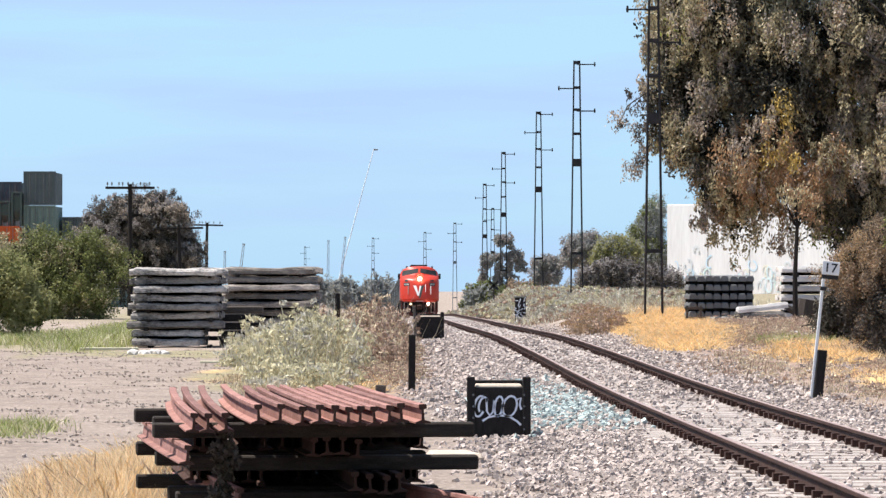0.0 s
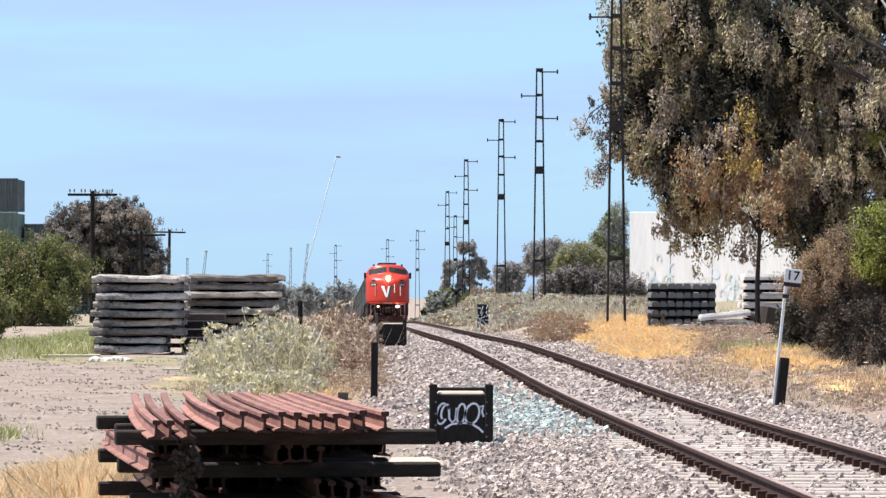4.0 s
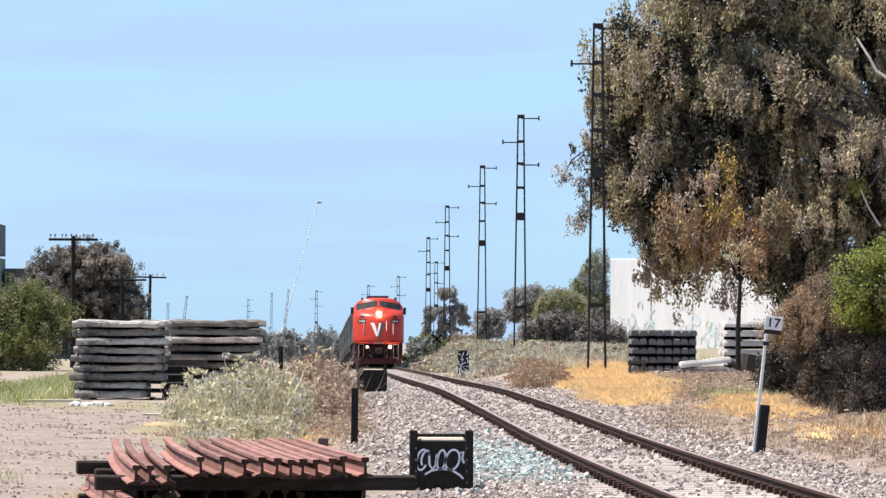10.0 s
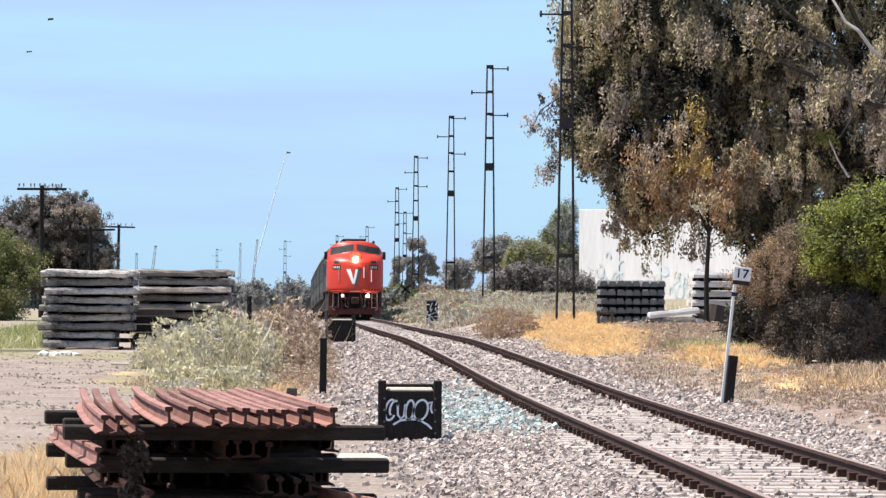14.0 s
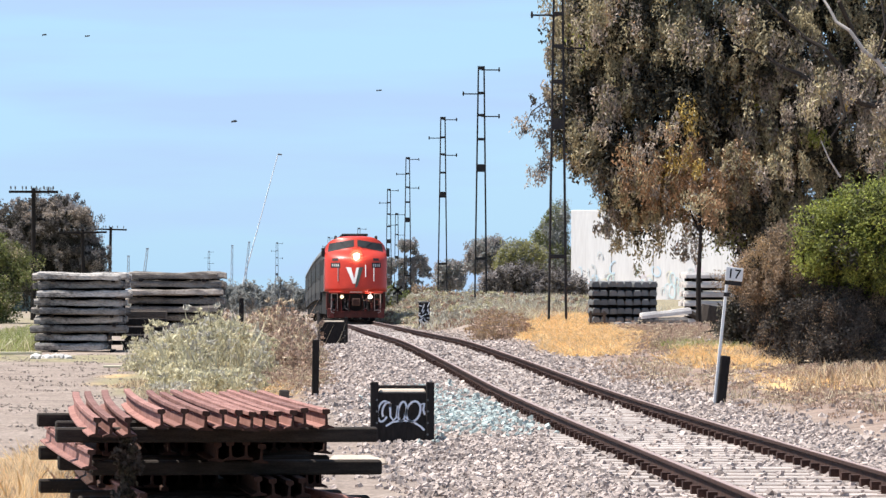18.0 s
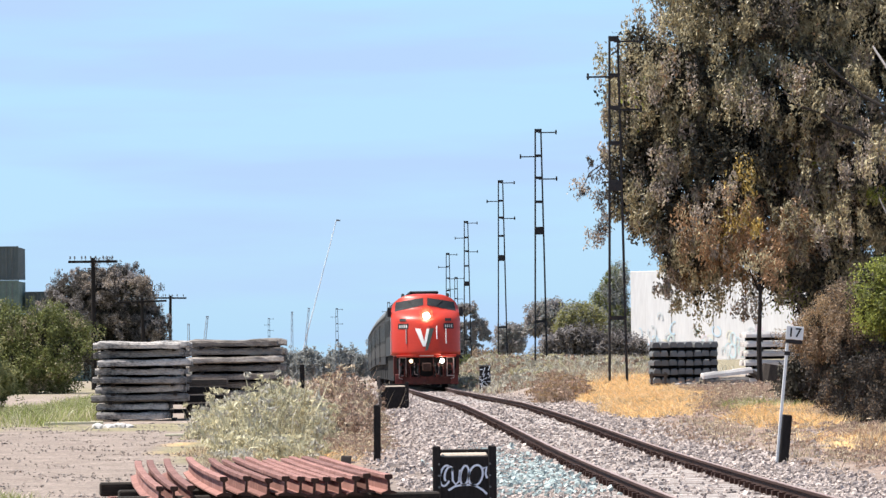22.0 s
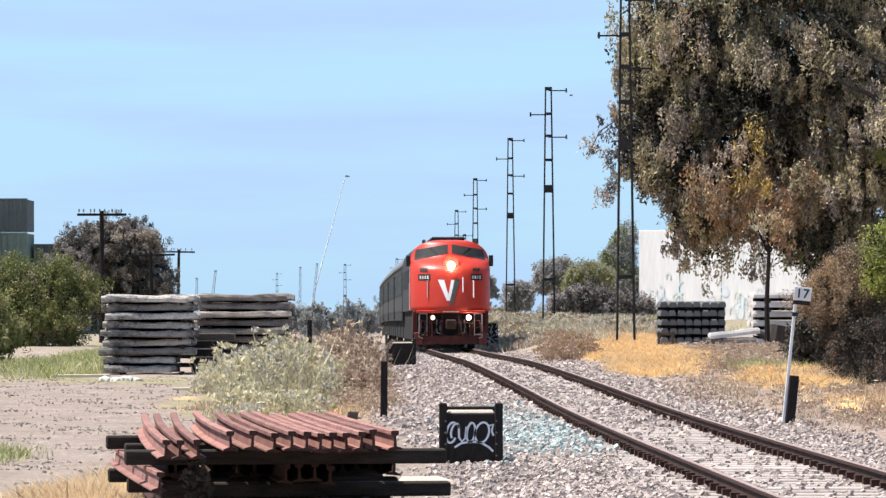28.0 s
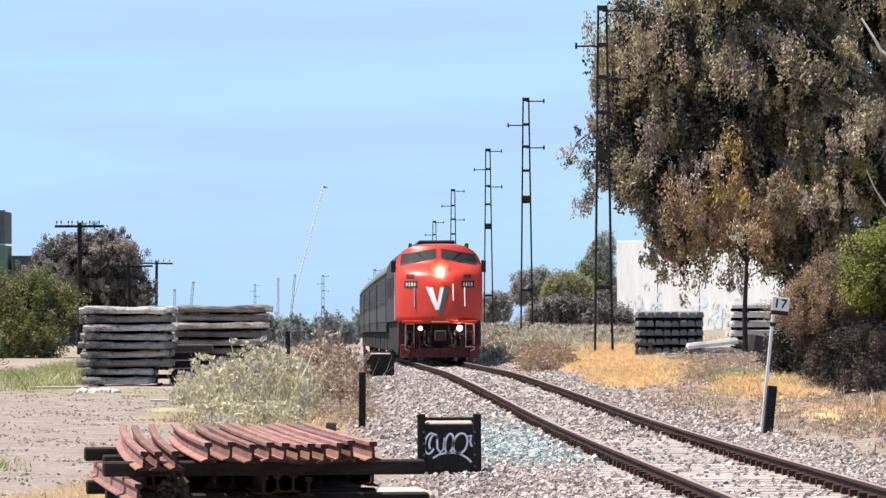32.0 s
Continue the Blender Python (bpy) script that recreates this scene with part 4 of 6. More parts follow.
def weeds(name, label, spots, mats, seed, height, size=(0.10, 0.04)):
    """Stalky weeds with small leaves, as one stuff object: spots (x, y, rx, ry, plants)."""
    r = np.random.default_rng(seed)
    vs, fs, ix, base = [], [], [], 0
    for k, (cx, cy, rx, ry, n, hf) in enumerate(spots):
        p = scatter(cx, cy, rx, ry, n, seed + k)
        h = height * hf * r.uniform(0.4, 1.2, n) * (1 - 0.35 * np.minimum(1, np.hypot((p[:, 0] - cx) / rx, (p[:, 1] - cy) / ry)) ** 2)
        st = 7
        v, f = blades(np.repeat(p, st, 0) + r.normal(size=(n * st, 3)) * (0.06, 0.06, 0), np.repeat(h, st), 0.02, 0.3, seed + 20 + k)
        vs.append(v)
        fs.append(f + base)
        ix.append(np.repeat(r.integers(0, len(mats), n), st))
        base += len(v)
        m = 84
        q = np.repeat(p, m, 0)
        up = r.uniform(0.08, 1.05, n * m)
        q = q + np.stack([r.normal(0, 0.035, n * m), r.normal(0, 0.035, n * m), (np.repeat(up[::12], 12)[: n * m] + 0.05 * up) * np.repeat(h, m)], -1) + np.repeat(r.normal(0, 0.15, (n * m // 12 + 1, 3)), 12, 0)[: n * m] * (1, 1, 0.3)
        v4, f4 = leaf_arrays(q, size[0], size[1], -0.5, seed + 40 + k)
        # leaves as five-cornered faces, to share the array with the stalks
        v4 = v4.reshape(-1, 4, 3)
        v5 = np.concatenate([v4, (v4[:, 3:4] * 0.7 + v4[:, 0:1] * 0.3)], 1).reshape(-1, 3)
        vs.append(v5)
        fs.append(np.arange(len(v5)).reshape(-1, 5) + base)
        ix.append(np.repeat(r.integers(0, len(mats), n), m))
        base += len(v5)
    ob = soup(name, np.concatenate(vs), np.concatenate(fs), mats, np.concatenate(ix))
    return tagged(ob, label, "weeds", kind="stuff")


weeds("grey_weeds", "thick grey-green weeds between yard and track", [(-2.7, 81, 0.9, 4, 150, 1.0), (-2.55, 86, 0.8, 5, 170, 0.98), (-2.9, 77, 0.5, 3, 40, 0.5), (-2.2, 74, 0.6, 3, 80, 0.35), (-4.1, 96, 0.7, 5, 70, 0.75)], [WEED_GREEN, WEED_GREEN, WEED_GREY, WEED_GREEN], 81, 1.2, (0.12, 0.04))
weeds("dry_weeds", "dry brown weeds beside the track", [(-1.8, 98, 0.9, 5, 240, 1.1), (-1.35, 93, 0.45, 5, 130, 0.7), (-2.6, 103, 0.9, 6, 160, 0.85), (-1.5, 107, 0.4, 5, 90, 0.8)], [WEED_BROWN, WEED_BROWN, STRAW_PALE], 91, 1.15)
weeds("russet_dock", "patch of dry russet dock beside the line", [(4.6, 128, 0.7, 7, 130, 0.95), (4.9, 141, 0.8, 6, 90, 1.0), (5.6, 160, 1.0, 8, 60, 0.9)], [WEED_BROWN, LEAF_DRAB, WEED_BROWN, LEAF_HEATH], 76, 0.5, (0.09, 0.035))
weeds("bank_weeds", "pale grey-green weeds on the bank beside the line", [(4.2, 190, 0.9, 14, 160, 0.6), (3.6, 215, 1.1, 18, 220, 0.8), (2.9, 245, 1.2, 20, 220, 0.9), (2.0, 280, 1.3, 20, 220, 1.0), (1.2, 310, 1.4, 20, 200, 1.0), (4.6, 178, 1.3, 18, 200, 0.8), (5.2, 214, 1.8, 26, 300, 1.0), (7.6, 238, 2.6, 34, 320, 1.1), (5.4, 270, 2.0, 30, 240, 1.2), (10.8, 205, 2.6, 30, 200, 0.9), (5.4, 310, 2.2, 25, 160, 1.2)], [WEED_GREY, WEED_GREY, WEED_GREEN, WEED_BROWN], 121, 0.5, (0.19, 0.10))
weeds("ground_litter_weeds", "low scattered dry weeds on the flat", [(-1.1, 84, 0.7, 9, 190, 0.25), (-1.0, 96, 0.5, 8, 140, 0.3), (6.5, 78, 2.0, 12, 130, 0.14), (7.4, 60, 1.6, 7, 110, 0.13), (8.3, 105, 1.8, 10, 90, 0.16), (8.9, 76, 1.2, 6, 110, 0.16), (10.0, 122, 2.4, 8, 90, 0.3), (9.4, 112, 1.6, 10, 90, 0.18), (7.8, 96, 2.0, 12, 70, 0.14), (10.6, 128, 1.6, 6, 110, 0.35), (7.9, 108, 1.0, 7, 160, 0.2), (9.6, 132, 1.6, 6, 120, 0.3)], [WEED_BROWN, STRAW_PALE, WEED_BROWN], 101, 1.0, (0.06, 0.018))


# ---- the white wall, the container stacks and far structures ----
def white_wall():
    w = tagged(empty("warehouse", pose(16.85, 323, 0.2, 0, 0, -38) @ Matrix.Translation((15.1, 0, 0))), "long pale warehouse of tilt-up panels with faded graffiti", "warehouse")
    for i in range(8):
        x = -15.1 + 3.75 * i
        part("wall_panel", boxed(x, x + 3.70, 0, 0.25, -0.4, 6.85, 0.03), WALL_WHITE, w)
    part("roof", boxed(-15.0, 15, 0.2, 26, 6.2, 6.45), COACH_ROOF, w)
    part("side_wall", boxed(-15.1, -14.85, 0.26, 26, -0.4, 6.8), WALL_WHITE, w)
    part("rear_wall", boxed(-14.8, 15, 26.02, 26.3, -0.4, 6.8), WALL_WHITE, w)
    part("side_wall", boxed(15, 15.25, 0.26, 26, -0.4, 6.8), WALL_WHITE, w)
    # faded tags: loops of flat sprayed strokes low on the panels
    r = random.Random(5)
    for i in range(110):
        x, z = r.uniform(-14.6, 8), 0.5 + abs(r.gauss(0, 1.0))
        wide, tall = r.uniform(0.08, 0.35), r.uniform(0.15, 0.6)
        a0, turns, lean = r.uniform(0, 6.3), r.uniform(0.5, 1.4), r.uniform(-0.3, 0.3)
        half, deep = r.uniform(0.03, 0.08), -0.004 - 0.0004 * i
        bm = bmesh.new()
        rows = []
        n = 14
        for k in range(n + 1):
            a = a0 + 2 * math.pi * turns * k / n
            px, pz = x + wide * math.cos(a) + lean * tall * math.sin(a) + 0.25 * wide * k / n, z + tall * math.sin(a)
            if pz < 0.12:
                pz = 0.12
            rows.append([bm.verts.new((px + half * math.cos(a), deep + dy, pz + half * math.sin(a))) for dy in (0.0, -0.004)] + [bm.verts.new((px - half * math.cos(a), deep + dy, pz - half * math.sin(a))) for dy in (-0.004, 0.0)])
        for p, q in zip(rows, rows[1:]):
            for j in range(4):
                bm.faces.new((p[j], p[(j + 1) % 4], q[(j + 1) % 4], q[j]))
        part("graffiti_stroke", bm, GRAFFITI[i % len(GRAFFITI)], w)


white_wall()


def container_stack():
    cols = {"green": material("container_green", (0.10, 0.14, 0.125), (0.19, 0.235, 0.21), 0.6, 0, 1, 12, 0.1), "slate": material("container_slate", (0.07, 0.085, 0.09), (0.12, 0.135, 0.14), 0.6, 0, 1, 12, 0.1),
            "orange": material("container_orange", (0.45, 0.075, 0.02), (0.60, 0.11, 0.03), 0.6, 0, 1, 12, 0.1), "pale": material("container_pale", (0.40, 0.42, 0.40), (0.58, 0.60, 0.57), 0.6, 0, 1, 12, 0.1),
            "maroon": material("container_maroon", (0.10, 0.05, 0.05), (0.17, 0.08, 0.08), 0.6, 0, 1, 12, 0.1)}

    def one(x, y, z, colour, label):
        c = tagged(empty("shipping_container", Matrix.Translation((x, y, z))), label, "container", "stacked containers")
        # corrugated walls: one ribbed outline, raised
        plan = []
        for k in range(20):
            plan += [(1.18, 0.08 + 0.3 * k), (1.18, 0.2 + 0.3 * k), (1.215, 0.23 + 0.3 * k), (1.215, 0.35 + 0.3 * k)]
        plan += [(1.18, 6.08), (-1.18, 6.08)]
        plan += [(-x, y) for x, y in reversed(plan[:-2])]
        for k in range(8):
            plan += [(-1.15 + 0.29 * k, 0.03), (-1.02 + 0.29 * k, 0.03), (-0.99 + 0.29 * k, 0.0), (-0.89 + 0.29 * k, 0.0)]
        bm = bmesh.new()
        f = bm.faces.new([bm.verts.new((x, y, 0.1)) for x, y in plan])
        g = bmesh.ops.extrude_face_region(bm, geom=[f])
        bmesh.ops.translate(bm, vec=(0, 0, 2.42), verts=[v for v in g["geom"] if isinstance(v, bmesh.types.BMVert)])
        bmesh.ops.recalc_face_normals(bm, faces=bm.faces[:])
        part("body", bm, cols[colour], c)
        for sx in (-1.19, 1.19):
            part("corner_post", boxed(sx - 0.05, sx + 0.05, -0.05, 0.06, 0, 2.6), cols[colour], c)
        for z0 in (0.0, 2.48):
            part("end_rail", boxed(-1.14, 1.14, -0.045, 0.05, z0, z0 + 0.12), cols[colour], c)
        for k in (-0.75, -0.3, 0.3, 0.75):
            bm = rod(bmesh.new(), (k, -0.07, 0.15), (k, -0.07, 2.45), 0.025)
            part("lock_rod", bm, CONCRETE_DARK, c)
        return c

    rows = [(-31.0, "pale slate green slate", 330, -0.75), (-33.7, "maroon slate orange", 329, -2.35), (-36.4, "green maroon orange pale", 330, -2.35), (-34.3, "slate green pale slate", 337, -1.4), (-28.3, "slate pale slate", 333, -1.6), (-25.8, "green pale", 334, -0.75), (-39.1, "maroon orange green slate", 331, -0.75)]
    names = {"green": "dull green steel shipping container", "slate": "slate grey steel shipping container", "orange": "orange steel shipping container", "pale": "pale grey steel shipping container", "maroon": "maroon steel shipping container"}
    for x, cs, y, z0 in rows:
        for k, c in enumerate(cs.split()):
            one(x, y, z0 + 2.62 * k, c, names[c] + (" on others" if k else " on the ground"))


container_stack()


def hopper(x, y, z, w, h, mat, label):
    """A small steel bin on four legs."""
    t = tagged(empty("steel_hopper", Matrix.Translation((x, y, z))), label, "hopper", "hoppers on the containers")
    for sx in (-1, 1):
        for sy in (-1, 1):
            part("leg", boxed(sx * (w / 2 - 0.09) - 0.09, sx * (w / 2 - 0.09) + 0.09, sy * 0.5 - 0.09, sy * 0.5 + 0.09, 0.0, h, 0.01), BOTTLE_GREY, t)
    bm = bmesh.new()
    top = [bm.verts.new((sx * (w / 2 - 0.2), sy * 0.4, h - 0.15)) for sx, sy in ((-1, -1), (1, -1), (1, 1), (-1, 1))]
    mid = [bm.verts.new((sx * (w / 2 - 0.2), sy * 0.4, 0.45 * h)) for sx, sy in ((-1, -1), (1, -1), (1, 1), (-1, 1))]
    low = [bm.verts.new((sx * 0.15, sy * 0.15, 0.15 * h)) for sx, sy in ((-1, -1), (1, -1), (1, 1), (-1, 1))]
    for a, b in ((top, mid), (mid, low)):
        for k in range(4):
            bm.faces.new((a[k], a[(k + 1) % 4], b[(k + 1) % 4], b[k]))
    bm.faces.new(top)
    bm.faces.new(list(reversed(low)))
    bmesh.ops.recalc_face_normals(bm, faces=bm.faces[:])
    part("bin", bm, mat, t)
    part("rim", boxed(-w / 2, w / 2, -0.6, 0.6, h, h + 0.12, 0.01), mat, t)


for k, (dx, w, h, m) in enumerate(((-0.95, 0.95, 2.7, CONCRETE_PALE), (0.05, 0.9, 1.8, BOTTLE_GREY), (0.98, 0.85, 2.5, BOTTLE_GREY))):
    hopper(-33.7 + dx, 330.0, 5.51, w, h, m, "pale steel hopper standing on stacked containers" if m == CONCRETE_PALE else "grey-green steel hopper standing on stacked containers")


def telegraph_pole(x, y, top, half, label, arms=1, lean=0.0):
    g = ground_at(x, y)
    t = tagged(empty("telegraph_pole", Matrix.Translation((x, y, g)) @ pose(0, 0, 0, 0, lean, 0)), label, "telegraph pole")
    h = top - g
    part("pole", rod(bmesh.new(), (0, 0, -0.3), (0, 0, h), 0.15, 0.10, 10), POLE_WOOD, t)
    for k in range(arms):
        z = h - 0.18 - 0.4 * k
        a = part("crossarm", boxed(-half, half, -0.17, -0.06, z - 0.06, z + 0.06, 0.01), POLE_WOOD, t)
        for i, place in enumerate((-0.92, -0.74, -0.45, -0.30, -0.08, 0.12, 0.42, 0.80)):
            px = half * place
            bm = rod(bmesh.new(), (px, -0.115, z + 0.06), (px, -0.115, z + 0.17), 0.012)
            rod(bm, (px, -0.115, z + 0.15), (px, -0.115, z + 0.28), 0.045, 0.03)
            part("insulator", bm, CONCRETE_DARK, a)
    return t


telegraph_pole(-15.3, 210, 6.3, 1.2, "old wooden telegraph pole with insulators on a crossarm")
telegraph_pole(-17.7, 320, 5.65, 1.2, "old wooden telegraph pole beyond the gum tree", lean=1.0)
telegraph_pole(-15.5, 254, 4.75, 1.45, "leaning wooden telegraph pole in front of the gum tree", lean=-1.5)


def lattice_pole(x, y, base, label):
    """A tall two-legged steel pole with rungs, a plate and three short arms."""
    t = tagged(empty("lattice_pole", Matrix.Translation((x, y, base))), label, "power pole", "steel poles along the line")
    H = 12.4
    # the furthest poles are greyed by colour, as haze would do
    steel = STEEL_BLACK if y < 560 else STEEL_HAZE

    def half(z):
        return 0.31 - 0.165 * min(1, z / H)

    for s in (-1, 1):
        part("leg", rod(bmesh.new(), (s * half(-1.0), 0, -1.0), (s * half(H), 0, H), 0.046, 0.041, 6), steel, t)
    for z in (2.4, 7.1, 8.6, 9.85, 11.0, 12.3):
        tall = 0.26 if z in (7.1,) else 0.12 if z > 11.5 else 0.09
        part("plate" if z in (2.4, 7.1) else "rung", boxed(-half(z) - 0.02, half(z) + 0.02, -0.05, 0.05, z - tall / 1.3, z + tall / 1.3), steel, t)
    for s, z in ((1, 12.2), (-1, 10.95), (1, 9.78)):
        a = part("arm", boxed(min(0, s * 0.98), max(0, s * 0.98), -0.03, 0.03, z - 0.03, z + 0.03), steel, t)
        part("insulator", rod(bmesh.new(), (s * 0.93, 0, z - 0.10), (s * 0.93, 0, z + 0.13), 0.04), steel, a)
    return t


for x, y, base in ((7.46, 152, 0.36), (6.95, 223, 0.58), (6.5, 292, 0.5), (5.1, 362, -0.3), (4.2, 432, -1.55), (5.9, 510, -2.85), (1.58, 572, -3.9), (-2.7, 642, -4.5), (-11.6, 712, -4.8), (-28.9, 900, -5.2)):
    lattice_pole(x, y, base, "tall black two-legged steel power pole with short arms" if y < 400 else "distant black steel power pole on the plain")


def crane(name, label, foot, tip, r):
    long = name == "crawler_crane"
    # haze-pale colours in place of the crane's own
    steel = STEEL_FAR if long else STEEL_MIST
    t = tagged(empty(name, Matrix.Translation(foot)), label, "crane")
    d = Vector(tip) - Vector(foot)
    if long:
        part("boom", rod(bmesh.new(), (0, 0, 0), d, r, r * 0.7, 6), steel, t)
        part("jib_head", rod(bmesh.new(), d, d + Vector((2.2 * r * 3, 0, -0.5 * r)), r * 1.6, r, 6), STEEL_HAZE, t)
    else:
        # a lattice boom: two chords with cross lacing
        side = Vector((2.4 * r, 0, 0))
        for s in (-1, 1):
            part("chord", rod(bmesh.new(), side * s, d + side * s * 0.6, r * 0.7, r * 0.6, 5), steel, t)
        n = 9
        for k in range(n):
            a, b = d * (k / n) + side * (1 if k % 2 else -1), d * ((k + 1) / n) + side * (-0.8 if k % 2 else 0.8)
            part("lacing", rod(bmesh.new(), a, b, r * 0.4, r * 0.4, 5), steel, t)
        part("jib_head", boxed(-2.4 * r, 2.4 * r, -2 * r, 2 * r, -1.2 * r, 1.2 * r, turn=Matrix.Translation(d)), steel, t)
    part("cab", boxed(-3 * r, 4 * r, -2 * r, 2 * r, -6 * r, 0.5 * r), steel, t)


crane("crawler_crane", "pale far crane with a long raised boom", (-37.0, 1500, -3), (-24.2, 1500, 44.5), 0.22)
crane("harbour_crane", "small hazy crane far over the plain", (-71.5, 1500, -4), (-69.6, 1500, 11.4), 0.2)
crane("harbour_crane", "small hazy crane far over the plain", (-76.3, 1500, -4), (-76.2, 1500, 8.8), 0.18)
crane("harbour_crane", "small hazy crane far over the plain", (-38.9, 1450, -4), (-38.7, 1450, 12.2), 0.16)
crane("harbour_crane", "small hazy crane far over the plain", (-34.8, 1450, -4), (-33.0, 1450, 13.4), 0.16)

# ---- track ----
RAIL_PROFILE = [(-0.07, 0), (0.07, 0), (0.07, 0.012), (0.014, 0.03), (0.010, 0.115), (0.036, 0.127), (0.036, 0.155), (0.028, 0.16), (-0.028, 0.16), (-0.036, 0.155), (-0.036, 0.127), (-0.010, 0.115), (-0.014, 0.03), (-0.07, 0.012)]


def sweep(path, profile, sides=1.0):
    """Vertices and quads of a profile swept along a path of (point, across, up)."""
    n, k = len(path), len(profile)
    v = np.array([p + a * px + u * pz for p, a, u in path for px, pz in profile])
    i = np.arange(n * k).reshape(n, k)
    f = np.stack([i[:-1], np.roll(i, -1, 1)[:-1], np.roll(i, -1, 1)[1:], i[1:]], -1).reshape(-1, 4)
    return v, f


def across(y):
    d = (track_x(y + 1) - track_x(y - 1)) / 2
    a = np.array([1.0, -d, 0.0])
    return a / np.linalg.norm(a)


def make_track():
    t = tagged(empty("railway_track", Matrix.Identity(4)), "broad gauge track with rusty rails on bleached timber sleepers", "railway track", kind="structure")
    ys = np.concatenate([np.arange(14, 130, 1.5), np.arange(130, 460, 4), np.arange(460, 900, 20)])
    for s in (-1, 1):
        path = []
        for y in ys:
            a = across(y)
            path.append((np.array([track_x(y), y, rail_z(y) - 0.16]) + a * s * 0.835, a, np.array([0, 0, 1.0])))
        v, f = sweep(path, RAIL_PROFILE)
        k = len(RAIL_PROFILE)
        ob = soup("rail", v, f, [RUST_DARK, RAIL_TOP], np.tile([1 if j == 7 else 0 for j in range(k)], len(f) // k))
        ob.parent = t
    # sleepers: the nearer ones singly, the others in one piece
    bm = boxed(-1.32, 1.32, -0.125, 0.125, -0.14, 0.0, 0.015)
    first = part("sleeper", bm, SLEEPER_OLD, t)
    r = random.Random(3)
    pitch = 0.66
    count = 0
    far = bmesh.new()
    y = 20.0
    clips_v, clips_f, nb = [], [], 0
    cube = np.array([(x, yy, z) for z in (0, 1) for yy in (-1, 1) for x in (-1, 1)], float)
    cf = np.array([(0, 1, 3, 2), (4, 6, 7, 5), (0, 4, 5, 1), (2, 3, 7, 6), (0, 2, 6, 4), (1, 5, 7, 3)])
    while y < 330:
        a = across(y)
        m = pose(float(track_x(y)), y, float(rail_z(y)) - 0.157 + r.uniform(-0.006, 0.006), r.uniform(-0.6, 0.6), 0, math.degrees(math.atan2(a[1], a[0])) + r.uniform(-0.7, 0.7))
        if y < 150:
            ob = first if count == 0 else new("sleeper", first.data)
            ob.parent = t
            ob.matrix_basis = m
        else:
            box(far, -1.32, 1.32, -0.125, 0.125, -0.1, 0.0, turn=m)
        if y < 170:
            for s in (-0.835, 0.835):
                for side in (-1, 1):
                    c = np.array([s + side * 0.105, 0, 0.0]) + (r.uniform(-0.01, 0.01), r.uniform(-0.03, 0.03), 0)
                    w = cube * (0.042, 0.06, 0.075) + c
                    w = np.array([m @ Vector(q) for q in w])
                    clips_v.append(w)
                    clips_f.append(cf + nb)
                    nb += 8
        count += 1
        y += pitch + r.uniform(-0.03, 0.03)
    tagged(part("far_sleepers", far, SLEEPER_OLD, t), kind="stuff")
    ob = soup("rail_fastenings", np.concatenate(clips_v), np.concatenate(clips_f), [RUST_DARK])
    ob.parent = t
    tagged(ob, "rusty rail anchors and spikes", kind="stuff")


make_track()


# ---- ballast ----
def stones(name, label, points, size, mat, seed, sink=0.3):
    """Angular stones lying at the points, one stuff object."""
    r = np.random.default_rng(seed)
    base = np.array([(-1, -1, -0.7), (1, -0.8, -0.7), (0.9, 1, -0.7), (-0.9, 0.9, -0.7), (-0.7, -0.8, 0.6), (0.8, -0.6, 0.7), (0.6, 0.8, 0.55), (-0.8, 0.6, 0.75)])
    face = np.array([(0, 3, 2, 1), (4, 5, 6, 7), (0, 1, 5, 4), (1, 2, 6, 5), (2, 3, 7, 6), (3, 0, 4, 7)])
    n = len(points)
    v = base[None] * (1 + r.normal(0, 0.22, (n, 8, 3)))
    v *= (size * r.uniform(0.5, 1.35, n))[:, None, None] * r.uniform(0.55, 1.2, (n, 1, 3)) / 2
    a, b = r.uniform(0, 2 * np.pi, n), r.normal(0, 0.6, n)
    ca, sa, cb, sb = np.cos(a), np.sin(a), np.cos(b), np.sin(b)
    x = v[..., 0] * ca[:, None] - v[..., 1] * sa[:, None]
    y = v[..., 0] * sa[:, None] + v[..., 1] * ca[:, None]
    z = v[..., 2] * cb[:, None] + x * sb[:, None]
    x = x * cb[:, None] - v[..., 2] * sb[:, None]
    w = np.stack([x, y, z], -1) + points[:, None, :]
    w[..., 2] += size * (0.5 - sink)
    f = face[None] + 8 * np.arange(n)[:, None, None]
    return tagged(soup(name, w.reshape(-1, 3), f.reshape(-1, 4), [mat]), label, "stones", kind="stuff")


def strewn(y0, y1, u0, u1, per_m2, seed, skip_sleepers=0.0):
    r = np.random.default_rng(seed)
    n = int((y1 - y0) * (u1 - u0) * per_m2)
    y, u = r.uniform(y0, y1, n), r.uniform(u0, u1, n)
    keep = np.ones(n, bool)
    keep &= ~(np.abs(np.abs(u) - 0.835) < 0.11)
    if skip_sleepers:
        keep &= ~((np.abs(u) < 1.35) & (r.uniform(size=n) < skip_sleepers))
    # the gravel thins out at the edges
    w = apron(y)
    keep &= r.uniform(size=n) < np.where(u < -w - 0.6, np.clip(1 - (-u - w - 0.6) / 1.6, 0.05, 1), np.where(u > 1.8, np.clip(1 - (u - 1.8) / 0.8, 0.03, 1), 1))
    y, u = y[keep], u[keep]
    x = u + track_x(y)
    return np.stack([x, y, land(x, y)], -1)


